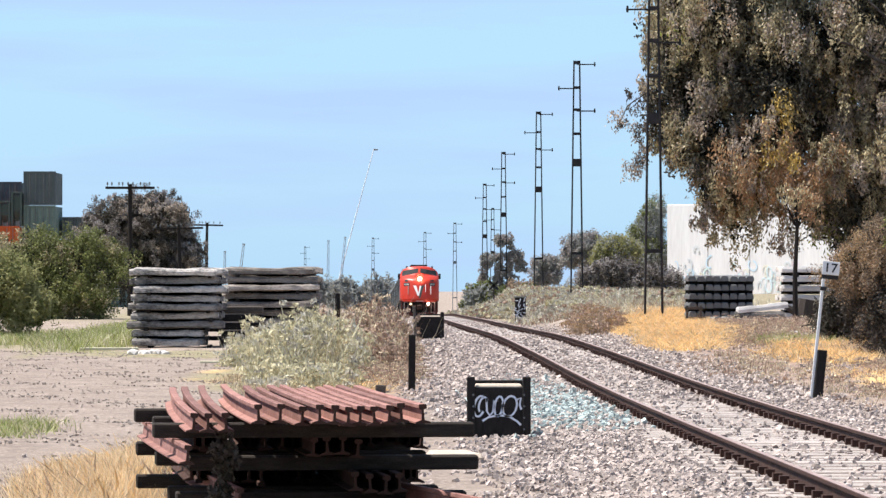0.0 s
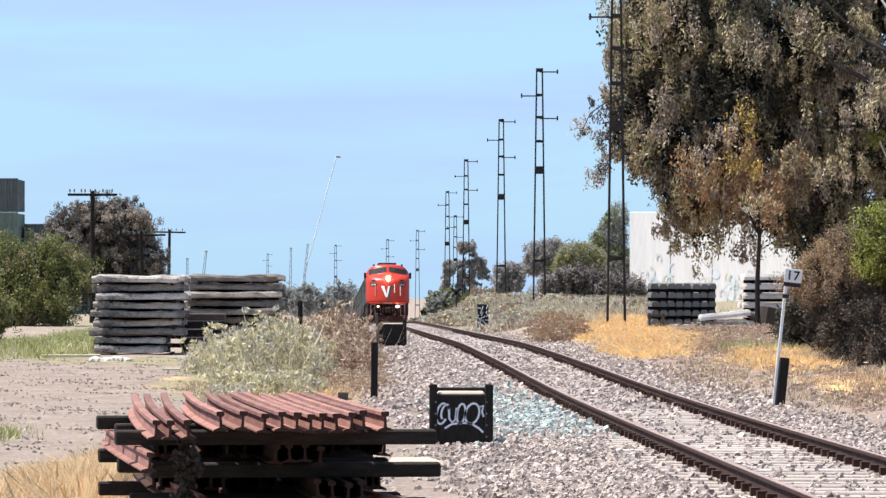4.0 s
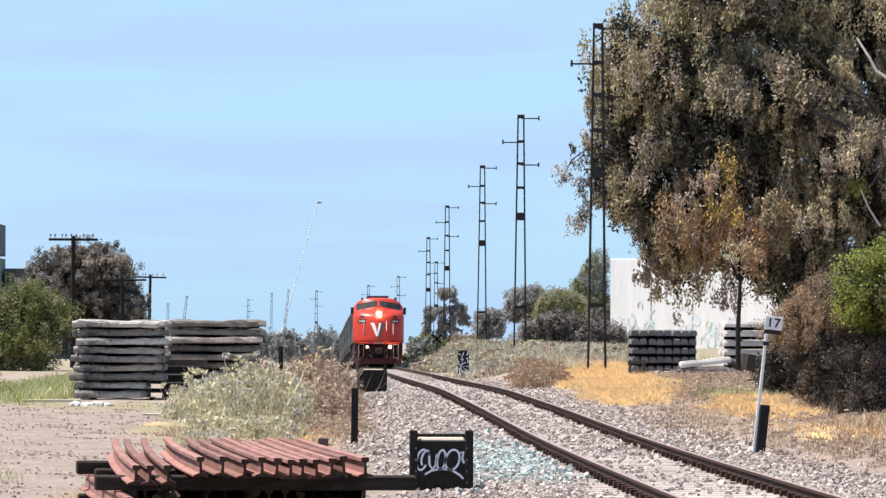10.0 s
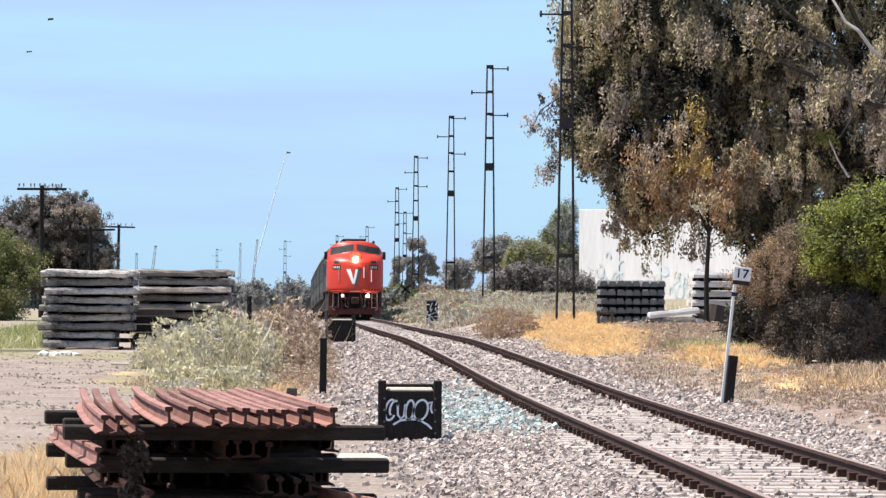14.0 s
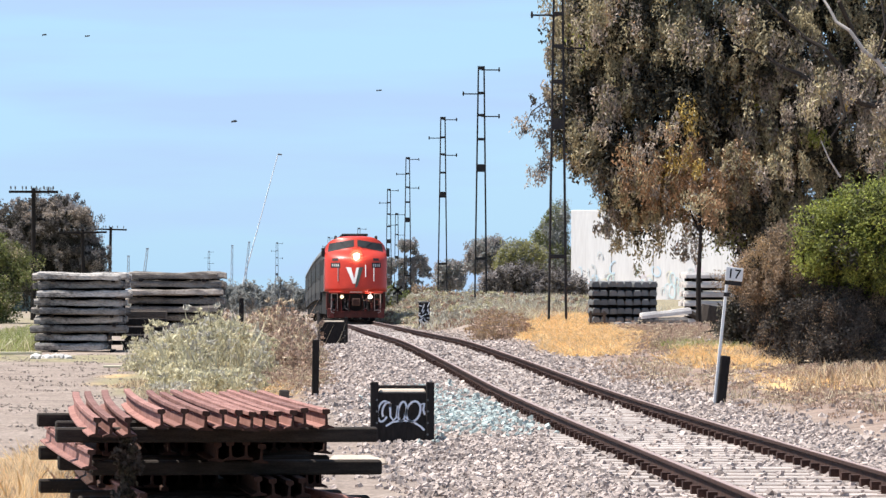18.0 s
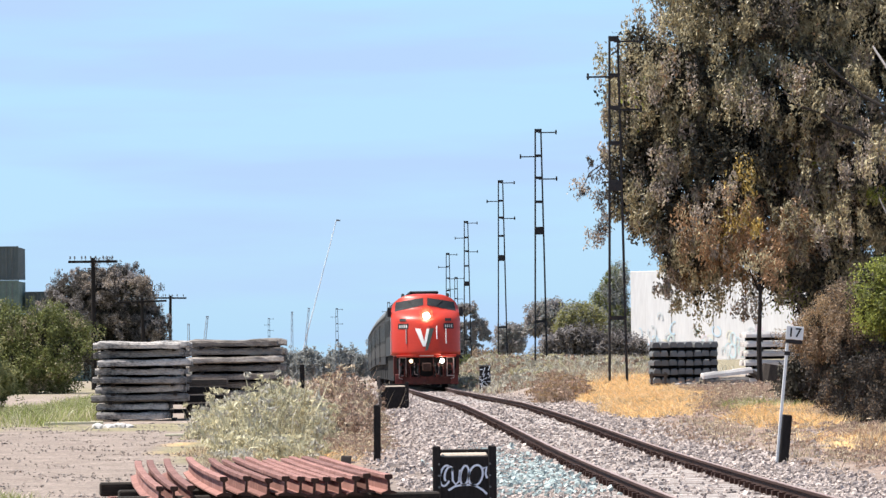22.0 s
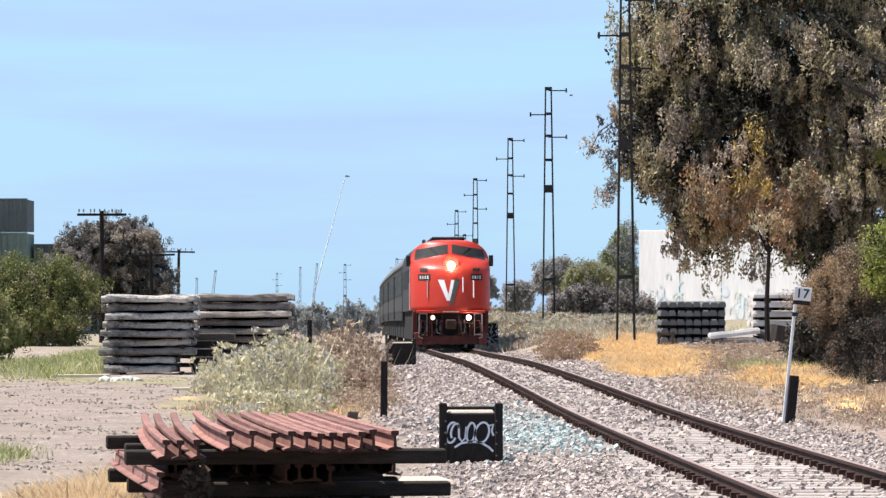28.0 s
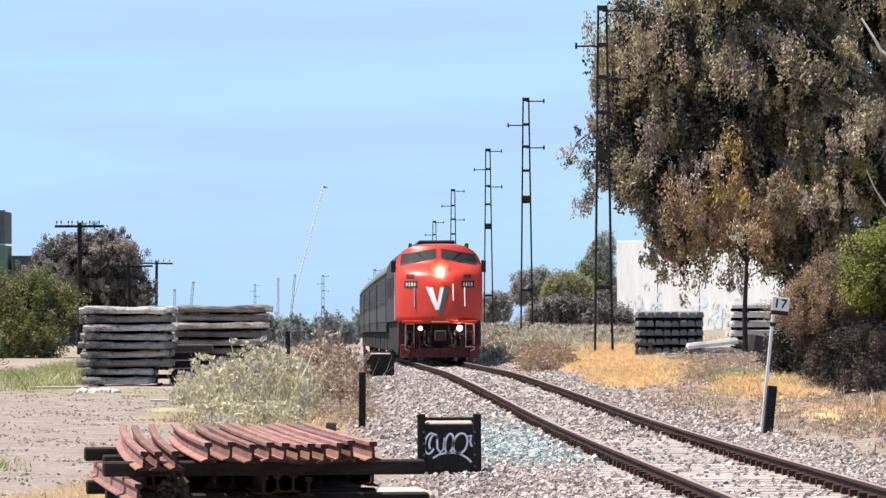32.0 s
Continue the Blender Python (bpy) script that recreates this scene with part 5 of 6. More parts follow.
BALLAST = "loose grey-pink ballast stones round the track"
stones("ballast", BALLAST, np.concatenate([strewn(27, 45, -4.2, 3.2, 200, 1, 0.94), strewn(45, 62, -4.4, 3.2, 150, 2, 0.9)]), 0.062, STONE, 3)
stones("ballast", BALLAST, np.concatenate([strewn(62, 90, -4.4, 3.4, 80, 4, 0.75), strewn(90, 130, -4.6, 3.2, 34, 5, 0.6), strewn(130, 190, -3.2, 3.2, 8, 6, 0.5)]), 0.075, STONE, 7)


def blue_patch():
    r = np.random.default_rng(12)
    n = 1500
    y = r.normal(62, 5.5, n)
    x = 1.55 - 0.028 * (y - 62) + r.normal(0, 0.42, n)
    keep = (x - track_x(y) < -1.0) & (y > 51)
    x, y = x[keep], y[keep]
    stones("limewashed_ballast", "pale blue-white limewashed stones beside the line", np.stack([x, y, land(x, y) + 0.015], -1), 0.07, STONE_BLUE, 13)


blue_patch()
r_ = np.random.default_rng(21)
yy = r_.uniform(36, 112, 22000)
xx = r_.uniform(-9.5, -0.4, 22000) * (0.35 + yy / 110)
clod = ripple(xx, yy * 0.35, 0.9, 3.0) + 0.5 * ripple(xx, yy * 0.5, 0.3, 1.0) + r_.normal(0, 0.3, 22000) > 0.35
xx, yy = xx[clod], yy[clod]
stones("yard_gravel", "dry clods and small stones in the yard's dust", np.stack([xx, yy, land(xx, yy)], -1), 0.038, CLOD, 22)
yy = r_.uniform(50, 120, 900)
xx = track_x(yy) + r_.uniform(2.4, 7.0, 900)
stones("verge_gravel", "scattered stones on the dry verge", np.stack([xx, yy, land(xx, yy)], -1), 0.07, STONE, 23)


# ---- the pile of old rails in front ----
def rail_mesh(length, bend, sag):
    path = []
    n = 9
    for i in range(n + 1):
        u = i / n
        y = length * u
        p = np.array([bend * (u * u - u) * 4 * 0.25, y, sag * (2 * u - 1) ** 2 * (1 if u > 0.5 else 0.35) - sag])
        path.append((p, np.array([1.0, 0, 0]), np.array([0, 0, 1.0])))
    prof = [(x * 0.8, z * 0.88) for x, z in RAIL_PROFILE]
    v, f = sweep(path, prof)
    k = len(prof)
    bm = bmesh.new()
    vs = [bm.verts.new(q) for q in v]
    for q in f:
        bm.faces.new([vs[j] for j in q])
    # end faces get the darker rust, since the sun misses them
    for end in (list(reversed(range(k))), list(range(n * k, n * k + k))):
        bm.faces.new([vs[j] for j in end]).material_index = 1
    bmesh.ops.recalc_face_normals(bm, faces=bm.faces[:])
    return bm


def rail_pile():
    t = tagged(empty("rail_pile", pose(-0.93, 31.0, 0, 0, 0, 5.4)), "pile of old rusty rails in layers on timber bearers", "rail pile")
    r = random.Random(17)
    made = {}
    tops = [0.925, 0.655, 0.385, 0.115]
    places = (-0.87, -0.77, -0.63, -0.40, -0.25, -0.08, 0.035, 0.14, 0.24, 0.34, 0.445, 0.545, 0.64, 0.80)
    for layer, z in enumerate(tops):
        n = 14 if layer == 0 else 13
        for i in range(n):
            x = places[i] if layer == 0 else 0.05 + 0.11 * (i - 6) + (0.32 if layer > 1 else 0) if 6 <= i <= 9 else -0.8 + 1.8 * i / (n - 1) + r.uniform(-0.03, 0.03)
            key = (i % 4, "lit" if layer and 6 <= i <= 9 else "deep" if layer else "bent" if i < 5 else "plain")
            if key not in made:
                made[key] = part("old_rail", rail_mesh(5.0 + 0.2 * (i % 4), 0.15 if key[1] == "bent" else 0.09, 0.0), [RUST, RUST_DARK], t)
                ob = made[key]
            else:
                ob = new("old_rail", made[key].data)
                ob.parent = t
            front = r.uniform(-0.12, 0.12) if layer == 0 else 0.9 if 6 <= i <= 9 else r.choice([2.2, 2.7, 3.1])
            dz = -0.05 if layer == 0 and i < 3 else r.uniform(-0.01, 0.02)
            ob.matrix_basis = pose(x, front, z + dz + 0.012, 0.6 if layer == 0 and i < 3 else 0, r.uniform(-5, 5), r.uniform(-0.35, 0.35) + (0.3 + 1.5 * (i / 13 - 0.4) if layer == 0 else 0))
            # below the top layer the pile's shade is put into darker rust
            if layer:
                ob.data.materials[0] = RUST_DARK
    # rails added upside down to block the view through the lower layers
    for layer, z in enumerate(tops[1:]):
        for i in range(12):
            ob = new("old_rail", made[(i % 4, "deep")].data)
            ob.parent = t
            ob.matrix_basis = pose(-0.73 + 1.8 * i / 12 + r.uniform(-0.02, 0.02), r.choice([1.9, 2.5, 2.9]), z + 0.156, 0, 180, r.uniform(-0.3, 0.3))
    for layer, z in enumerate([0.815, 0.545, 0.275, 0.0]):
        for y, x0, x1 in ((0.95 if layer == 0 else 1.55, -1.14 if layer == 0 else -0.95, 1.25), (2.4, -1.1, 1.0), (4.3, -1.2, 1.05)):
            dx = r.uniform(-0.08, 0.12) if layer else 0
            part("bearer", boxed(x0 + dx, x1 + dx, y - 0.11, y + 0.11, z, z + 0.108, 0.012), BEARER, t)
    # a few rails that stick out sideways lower down
    for x, y, z, yaw in ((-0.92, -0.1, 0.66, 2.0), (-0.52, 0.5, 0.32, 3.0), (1.25, -1.3, 0.30, 9.0)):
        ob = new("old_rail", made[(1, "plain")].data)
        ob.parent = t
        ob.matrix_basis = pose(x, y, z, 0, 5, yaw)
    return t


rail_pile()
vine = tagged(empty("dry_creeper", Matrix.Translation((-1.60, 31.55, 0.0))), "dry thistle creeper hanging on the rail pile", "plant")
part("stalk", rod(rod(bmesh.new(), (0.02, 0, -0.02), (-0.05, 0, 0.5), 0.008), (-0.05, 0, 0.5), (0.0, 0.02, 0.93), 0.006), WEED_BROWN, vine)
# dark leaf colours stand for the shade below the top rails
crown_part("leaves", vine, [(0, 0, 0.72, 0.09, 0.06, 0.2), (-0.03, 0, 0.35, 0.06, 0.05, 0.25)], 46, 5, 0.03, (0.05, 0.028), [LEAF_SHADE, LEAF_INNER], 111, 0.4, hollow=0.1)
part_slab = tagged(part("concrete_slab", boxed(-0.24, 0.24, -0.6, 0.6, 0, 0.09, 0.04), CONCRETE_TAN), "flat tan concrete slab lying on the gravel", "slab")
part_slab.matrix_world = pose(0.13, 46.4, ground_at(0.13, 46.4) + 0.005, 0, 0, 8)


# ---- trackside boxes with raised side posts ----
def side_box(name, label, x, y, z, w, h, scrawl=False):
    t = tagged(empty(name, Matrix.Translation((x, y, z))), label, "trackside box")
    for s in (-1, 1):
        part("side_post", boxed(s * w / 2 - 0.05, s * w / 2 + 0.05, -0.02, 0.10, -0.03, h, 0.012), TIMBER_DARK, t)
        for k in range(4):
            part("bolt", rod(bmesh.new(), (s * (w / 2 - 0.03), -0.03, 0.12 + 0.14 * k), (s * (w / 2 - 0.03), -0.018, 0.12 + 0.14 * k), 0.014), CONCRETE_DARK, t)
    part("front_panel", boxed(-w / 2 + 0.04, w / 2 - 0.04, 0.0, 0.06, -0.03, h - 0.13, 0.008), TIMBER_DARK, t)
    part("infill", boxed(-w / 2 + 0.05, w / 2 - 0.05, 0.065, 0.75, -0.03, h - 0.10, 0.02), CONCRETE_TAN, t, "pale tan rubble fill")
    part("rear_panel", boxed(-w / 2 - 0.04, w / 2 + 0.04, 0.755, 0.81, -0.03, h - 0.06, 0.01), TIMBER_DARK, t)
    if scrawl:
        def stroke(points):
            # one flat ribbon of paint that follows the points
            bm = bmesh.new()
            rows = []
            for k, p in enumerate(points):
                a, b = points[max(0, k - 1)], points[min(len(points) - 1, k + 1)]
                ln = math.hypot(b[0] - a[0], b[1] - a[1]) or 1.0
                nx, nz = -(b[1] - a[1]) / ln * 0.0125, (b[0] - a[0]) / ln * 0.0125
                rows.append([bm.verts.new((p[0] + s * nx, dy, p[1] + s * nz)) for s, dy in ((1, -0.001), (1, -0.008), (-1, -0.008), (-1, -0.001))])
            for a, b in zip(rows, rows[1:]):
                for j in range(4):
                    bm.faces.new((a[j], a[(j + 1) % 4], b[(j + 1) % 4], b[j]))
            bm.faces.new(rows[0])
            bm.faces.new(list(reversed(rows[-1])))
            bmesh.ops.recalc_face_normals(bm, faces=bm.faces[:])
            part("spray_stroke", bm, SPRAY, t)

        def loop(cx, cz, rx, rz, a0, a1, n=16, tilt=0.0):
            return [(cx + rx * math.cos(radians(a0 + (a1 - a0) * i / n)) + tilt * math.sin(radians(a0 + (a1 - a0) * i / n)), cz + rz * math.sin(radians(a0 + (a1 - a0) * i / n))) for i in range(n + 1)]

        stroke(loop(-0.235, 0.40, 0.065, 0.125, 60, 330, tilt=0.02))
        stroke(loop(-0.195, 0.42, 0.045, 0.09, 20, 250, tilt=0.02))
        stroke([(-0.15, 0.50), (-0.145, 0.34), (-0.11, 0.29), (-0.07, 0.33), (-0.055, 0.47)])
        stroke(loop(0.00, 0.40, 0.05, 0.12, -150, 210, tilt=0.015))
        stroke(loop(0.135, 0.40, 0.085, 0.125, 0, 360, tilt=0.02))
        stroke([(0.22, 0.48), (0.27, 0.50), (0.255, 0.42), (0.275, 0.36)])
        stroke([(-0.2, 0.22), (-0.12, 0.27), (0.0, 0.29), (0.12, 0.28), (0.22, 0.22), (0.27, 0.17)])
    return t


side_box("trackside_box", "black timber trackside box with white sprayed scrawl", 0.68, 52.4, 0.0, 0.68, 0.76, True)
side_box("trackside_box", "black timber trackside box beside the line", -0.38, 116, ground_at(-0.38, 116) - 0.01, 0.72, 0.76)
side_box("trackside_box", "small dark trackside box with pale top", -2.1, 186, ground_at(-2.1, 186), 0.50, 0.42)


def stake(name, label, x, y, h, w, mat, lean=0.0, category="post"):
    t = part(name, boxed(-w / 2, w / 2, -w / 2, w / 2, -0.15, h, 0.012), mat)
    t.matrix_world = pose(x, y, ground_at(x, y), 0, lean, 0)
    return tagged(t, label, category)


stake("timber_post", "short black timber post in the gravel", -0.54, 74, 0.97, 0.12, TIMBER_DARK, 0.5)
stake("timber_post", "pale weathered post beside the trackside box", -0.72, 112, 0.95, 0.07, TIMBER, -2)
stake("timber_post", "black timber post standing in dry weeds", -2.38, 97, 1.55, 0.11, TIMBER_DARK)
stake("timber_stump", "low sawn timber stump in the gravel", -1.03, 70.5, 0.17, 0.17, TIMBER, 3, "stump")
stake("timber_post", "short dark post beside the dry weeds", -0.9, 104, 0.6, 0.09, TIMBER_DARK)


# ---- stacks of concrete sleepers ----
def sleeper_bm(length, worn=False, seed=0):
    """A concrete sleeper along x: chamfered, lower in the middle; worn ones are chipped and uneven."""
    bm = bmesh.new()
    r = random.Random(seed)
    rings = []
    for u in (-0.5, -0.47, -0.38, -0.29, -0.2, -0.1, 0.1, 0.2, 0.28, 0.37, 0.47, 0.5) if worn else (-0.5, -0.47, -0.2, -0.1, 0.1, 0.2, 0.47, 0.5):
        low = 0.018 if abs(u) < 0.15 else 0.025 if abs(u) > 0.48 else 0
        prof = [(-0.125, 0), (0.125, 0), (0.125, 0.10), (0.088, 0.195 - low), (-0.088, 0.195 - low), (-0.125, 0.10)]
        if worn:
            prof = [(y + r.uniform(-0.014, 0.014), z + r.uniform(-0.012, 0.012)) for y, z in ((-0.13, 0.015), (0.13, 0.015), (0.13, 0.125), (0.10, 0.180 - low), (-0.10, 0.180 - low), (-0.13, 0.125))]
        rings.append([bm.verts.new((u * length, y, z)) for y, z in prof])
    for a, b in zip(rings, rings[1:]):
        for i in range(6):
            bm.faces.new((a[i], a[(i + 1) % 6], b[(i + 1) % 6], b[i]))
    bm.faces.new(rings[0])
    bm.faces.new(rings[-1])
    bmesh.ops.recalc_face_normals(bm, faces=bm.faces[:])
    return bm


def sleeper_stack(label, x, y, z, layers, deep, turn, mat, length=2.5, gap=0.058, pitch=0.29, seed=1, short=0):
    t = tagged(empty("sleeper_stack", pose(x, y, z, 0, 0, turn)), label, "sleeper stack")
    r = random.Random(seed)
    first = {}
    for k in range(layers):
        for j in range(deep):
            worn = mat in (CONCRETE, TIMBER_GREY)
            v = r.randrange(4) if worn else 0
            if v not in first:
                first[v] = ob = part("concrete_sleeper", sleeper_bm(length, worn, 7 * seed + v), mat, t)
            else:
                ob = new("concrete_sleeper", first[v].data)
                ob.parent = t
            cut = (0.72 + r.uniform(0, 0.06)) if k < short else r.uniform(0.86, 1.04) if worn else 1.0
            dx = r.uniform(-0.1, 0.1) - (1 - cut) * length * (0.42 if k < short else 0.2)
            ob.matrix_basis = pose(dx if worn else 0.4 * dx, j * pitch + (r.uniform(-0.14, 0.08) + (0.07 if k % 2 else 0) if worn else r.uniform(-0.008, 0.008)), 0.06 + k * (0.20 + gap), r.uniform(-11, 8) if worn else r.uniform(-2, 2), r.uniform(-1.3, 1.3) if worn else r.uniform(-0.4, 0.4), r.uniform(-3.6, 3.6) if worn else r.uniform(-1, 1)) @ Matrix.Diagonal((cut, 1, 1, 1))
        if k:
            # dark board added to close the gap, standing for its black shade
            part("gap_shade_board", boxed(-0.46 * length, 0.46 * length, deep * pitch * 0.5, deep * pitch * 0.5 + 0.1, k * (0.20 + gap) - 0.05, k * (0.20 + gap) + 0.065), TIMBER_DARK, t)
        for s in (-0.32, 0.33):
            q = s * length + r.uniform(-0.06, 0.06)
            part("spacer", boxed(q - 0.05, q + 0.05, -0.12, deep * pitch - 0.15, k * (0.20 + gap) + 0.02 - gap, k * (0.20 + gap) + 0.061), TIMBER_DARK, t)
    return t


sleeper_stack("tall stack of weathered concrete sleepers on the flat", -7.1, 115, -0.01, 9, 7, 1.5, CONCRETE, 2.5, 0.036, seed=2, short=2)
sleeper_stack("long stack of weathered grey timber sleepers behind the weeds", -4.95, 121.5, 0.0, 9, 8, -3.0, TIMBER_GREY, 2.75, 0.037, seed=4)
sleeper_stack("neat stack of new grey concrete sleepers seen end on", 10.1, 142.5, ground_at(10.1, 142.5) + 0.12, 5, 8, 90.0, CONCRETE_DARK, 2.5, 0.095, 0.27, seed=6)
sleeper_stack("stack of pale concrete sleepers under the gum tree", 12.9, 147, ground_at(13, 147), 6, 6, 4.0, CONCRETE_PALE, 2.6, 0.12, seed=8)
t = tagged(empty("timber_sleeper_stack", pose(-5.55, 117.2, 0)), "low dark stack of old timber sleepers", "sleeper stack")
for k in range(5):
    for j in range(3):
        part("timber_sleeper", boxed(-0.55 + 0.04 * (k % 2), 0.62, j * 0.3, j * 0.3 + 0.24, k * 0.225, k * 0.225 + 0.18, 0.02), TIMBER if k == 4 else TIMBER_DARK, t)


def lone_sleeper(label, x, y, lift, turn, mat, length=2.0, tip=0.0):
    ob = part("concrete_sleeper", sleeper_bm(length), mat)
    ob.matrix_world = pose(x, y, ground_at(x, y) + lift, 0, tip, turn)
    return tagged(ob, label, "concrete sleeper")


lone_sleeper("pale concrete sleeper fallen against the stack", 10.3, 138.5, 0.42, 14, CONCRETE_PALE, 1.7, -6)
lone_sleeper("concrete sleeper lying in the straw", 10.6, 139.5, 0.02, -8, CONCRETE, 2.3)
lone_sleeper("short broken concrete sleeper in the straw", 9.0, 139, 0.02, 60, CONCRETE, 1.3)
lone_sleeper("half buried concrete sleeper under the pale one", 10.2, 138.4, 0.20, 4, CONCRETE, 1.6)
ob = tagged(part("tree_stump", rod(rod(rod(bmesh.new(), (0, 0, -0.1), (0.1, 0, 0.5), 0.28, 0.18, 9), (0.05, 0, 0.2), (0.5, 0.1, 0.45), 0.12, 0.05), (-0.1, 0, 0.2), (-0.45, 0, 0.4), 0.1, 0.04), BARK_DARK), "dark uprooted tree stump beside the sleepers", "stump")
ob.matrix_world = pose(11.75, 140.5, ground_at(11.75, 140.5)) @ Matrix.Scale(1.5, 4)
# a small timber frame at the end of the new sleepers and the foot of the old stack
t = tagged(empty("timber_trestle", Matrix.Translation((8.15, 139.5, ground_at(8.15, 139.5)))), "low trestle of grey timber beside the sleepers", "trestle")
for sx in (-0.22, 0.22):
    part("post", boxed(sx - 0.04, sx + 0.04, -0.04, 0.04, -0.1, 0.55), TIMBER, t)
part("rail", boxed(-0.3, 0.3, -0.1, -0.042, 0.42, 0.5), TIMBER, t)
part("rail", boxed(-0.3, 0.3, -0.1, -0.042, 0.08, 0.16), TIMBER, t)
r = random.Random(31)
for k in range(7):
    bm = bmesh.new()
    x0, y0 = 9.4 + r.uniform(-1.4, 1.8), 112 + r.uniform(-9, 14)
    a, ln = r.uniform(0, 6.28), r.uniform(0.5, 1.1)
    p = Vector((0, 0, 0.05))
    for j in range(4):
        q = p + Vector((math.cos(a) * ln / 4, math.sin(a) * ln / 4, r.uniform(-0.04, 0.09)))
        rod(bm, p, q, 0.03 - 0.005 * j, 0.025 - 0.005 * j, 6)
        a, p = a + r.uniform(-0.5, 0.5), q
    ob = tagged(part("fallen_branch", bm, BARK_PALE if k % 2 else BARK_DARK), "bleached fallen branch on the dry verge" if k % 2 else "dark fallen branch on the dry verge", "branch", "fallen branches")
    ob.matrix_world = pose(x0, y0, ground_at(x0, y0))
ob = tagged(part("plank", boxed(-0.75, 0.75, -0.1, 0.1, 0, 0.07, 0.008), TIMBER_PALE), "pale weathered plank lying on the ground", "plank")
ob.matrix_world = pose(-8.55, 110, ground_at(-8.55, 110) + 0.04, 0, 0, 3)
ob = tagged(part("plank", boxed(-0.26, 0.26, -0.12, 0.12, 0, 0.05, 0.008), TIMBER_PALE), "short pale board lying in the dust", "plank")
ob.matrix_world = pose(-5.05, 94, ground_at(-5.05, 94) + 0.02, 0, 0, -5)
r = random.Random(9)
for k in range(9):
    bm = bmesh.new()
    bmesh.ops.create_icosphere(bm, subdivisions=1, radius=0.13)
    for v in bm.verts:
        v.co = Vector((v.co.x * 1.4, v.co.y, v.co.z * 0.7)) * r.uniform(0.7, 1.2)
    ob = tagged(part("rubble_lump", bm, CONCRETE_PALE), "white lump of broken concrete on the dust", "rubble", "rubble heap")
    x, y = -7.35 + r.uniform(-0.45, 0.45), 106 + r.uniform(-1.5, 1.5)
    ob.matrix_world = pose(x, y, ground_at(x, y) + 0.04, 0, 0, r.uniform(0, 180))


# ---- distance marker, cabinet and crossing sign ----
def distance_marker():
    x, y = 5.52, 64.0
    t = tagged(empty("distance_marker", pose(x, y, ground_at(x, y) - 0.02, 0, 5.9, 0)), "leaning white marker post with a numbered plate", "marker post")
    part("stub_post", boxed(-0.01, 0.13, -0.06, 0.07, -0.1, 0.74, 0.012), TIMBER_DARK, t, "charred black timber stub")
    part("pole", boxed(-0.058, -0.014, -0.022, 0.022, -0.1, 2.0, 0.006), PAINT_WHITE, t, "thin white painted pole")
    part("bracket", boxed(-0.07, 0.02, -0.04, -0.031, 1.62, 1.68), STEEL_BLACK, t)
    plate = part("plate", boxed(-0.075, 0.185, -0.055, -0.042, 1.865, 2.065, 0.004), PAINT_WHITE, t)
    part("plate_backing", boxed(-0.07, 0.18, -0.040, -0.033, 1.80, 1.86), STEEL_BLACK, t)
    for ch, cx in (("1", 0.0), ("7", 0.105)):
        cu = bpy.data.curves.new("numeral", "FONT")
        cu.body, cu.size, cu.extrude, cu.align_x = ch, 0.19, 0.002, "CENTER"
        cu.offset = 0.003
        cu.materials.append(PAINT_BLACK)
        ob = new("numeral", cu)
        ob.parent = plate
        ob.matrix_basis = pose(cx, -0.059, 1.905, 90, 0, 0)


distance_marker()


def cabinet():
    x, y = 3.10, 172.0
    t = tagged(empty("signal_cabinet", Matrix.Translation((x, y, ground_at(x, y) - 0.02))), "grey trackside signal cabinet covered in scribbles", "cabinet")
    part("body", boxed(-0.22, 0.22, 0, 0.4, 0, 1.08, 0.02), STEEL_BLACK, t)
    part("cap", boxed(-0.25, 0.25, -0.03, 0.43, 1.085, 1.13, 0.01), CONCRETE_DARK, t)
    part("door", boxed(-0.19, 0.19, -0.02, -0.002, 0.1, 1.0, 0.005), STEEL_BLACK, t)
    rr = random.Random(4)
    for k in range(30):
        a = (rr.uniform(-0.17, 0.17), rr.uniform(0.15, 0.95))
        b = (a[0] + rr.uniform(-0.15, 0.15), a[1] + rr.uniform(-0.2, 0.2))
        part("spray_stroke", rod(bmesh.new(), (a[0], -0.026, a[1]), (b[0], -0.026, b[1]), 0.018, 0.018, 6), SPRAY, t)


cabinet()
x, y = 3.43, 290.0
t = tagged(empty("crossing_sign", Matrix.Translation((x, y, ground_at(x, y)))), "black crossbuck sign on a thin post", "crossing sign")
zc = 1.083 - ground_at(x, y)
part("post", rod(bmesh.new(), (0, 0, -0.2), (0, 0, zc), 0.05), STEEL_BLACK, t)
for a in (42, -42):
    part("blade", boxed(-0.42, 0.42, -0.09, -0.06 + 0.004 * (a > 0), -0.08, 0.08, turn=pose(0, 0, zc, 0, a, 0)), STEEL_BLACK, t)


# ---- the train ----
def outline(w, top, shoulder, bottom, n=10, power=2.3):
    """Half section from the sill up the side and round the roof to the crown: (x, z)."""
    pts = [(w, bottom), (w, (bottom + shoulder) / 2), (w, shoulder)]
    for i in range(1, n + 1):
        a = math.pi / 2 * i / n
        pts.append((w * math.cos(a) ** (2 / power), shoulder + (top - shoulder) * math.sin(a) ** (2 / power)))
    return pts


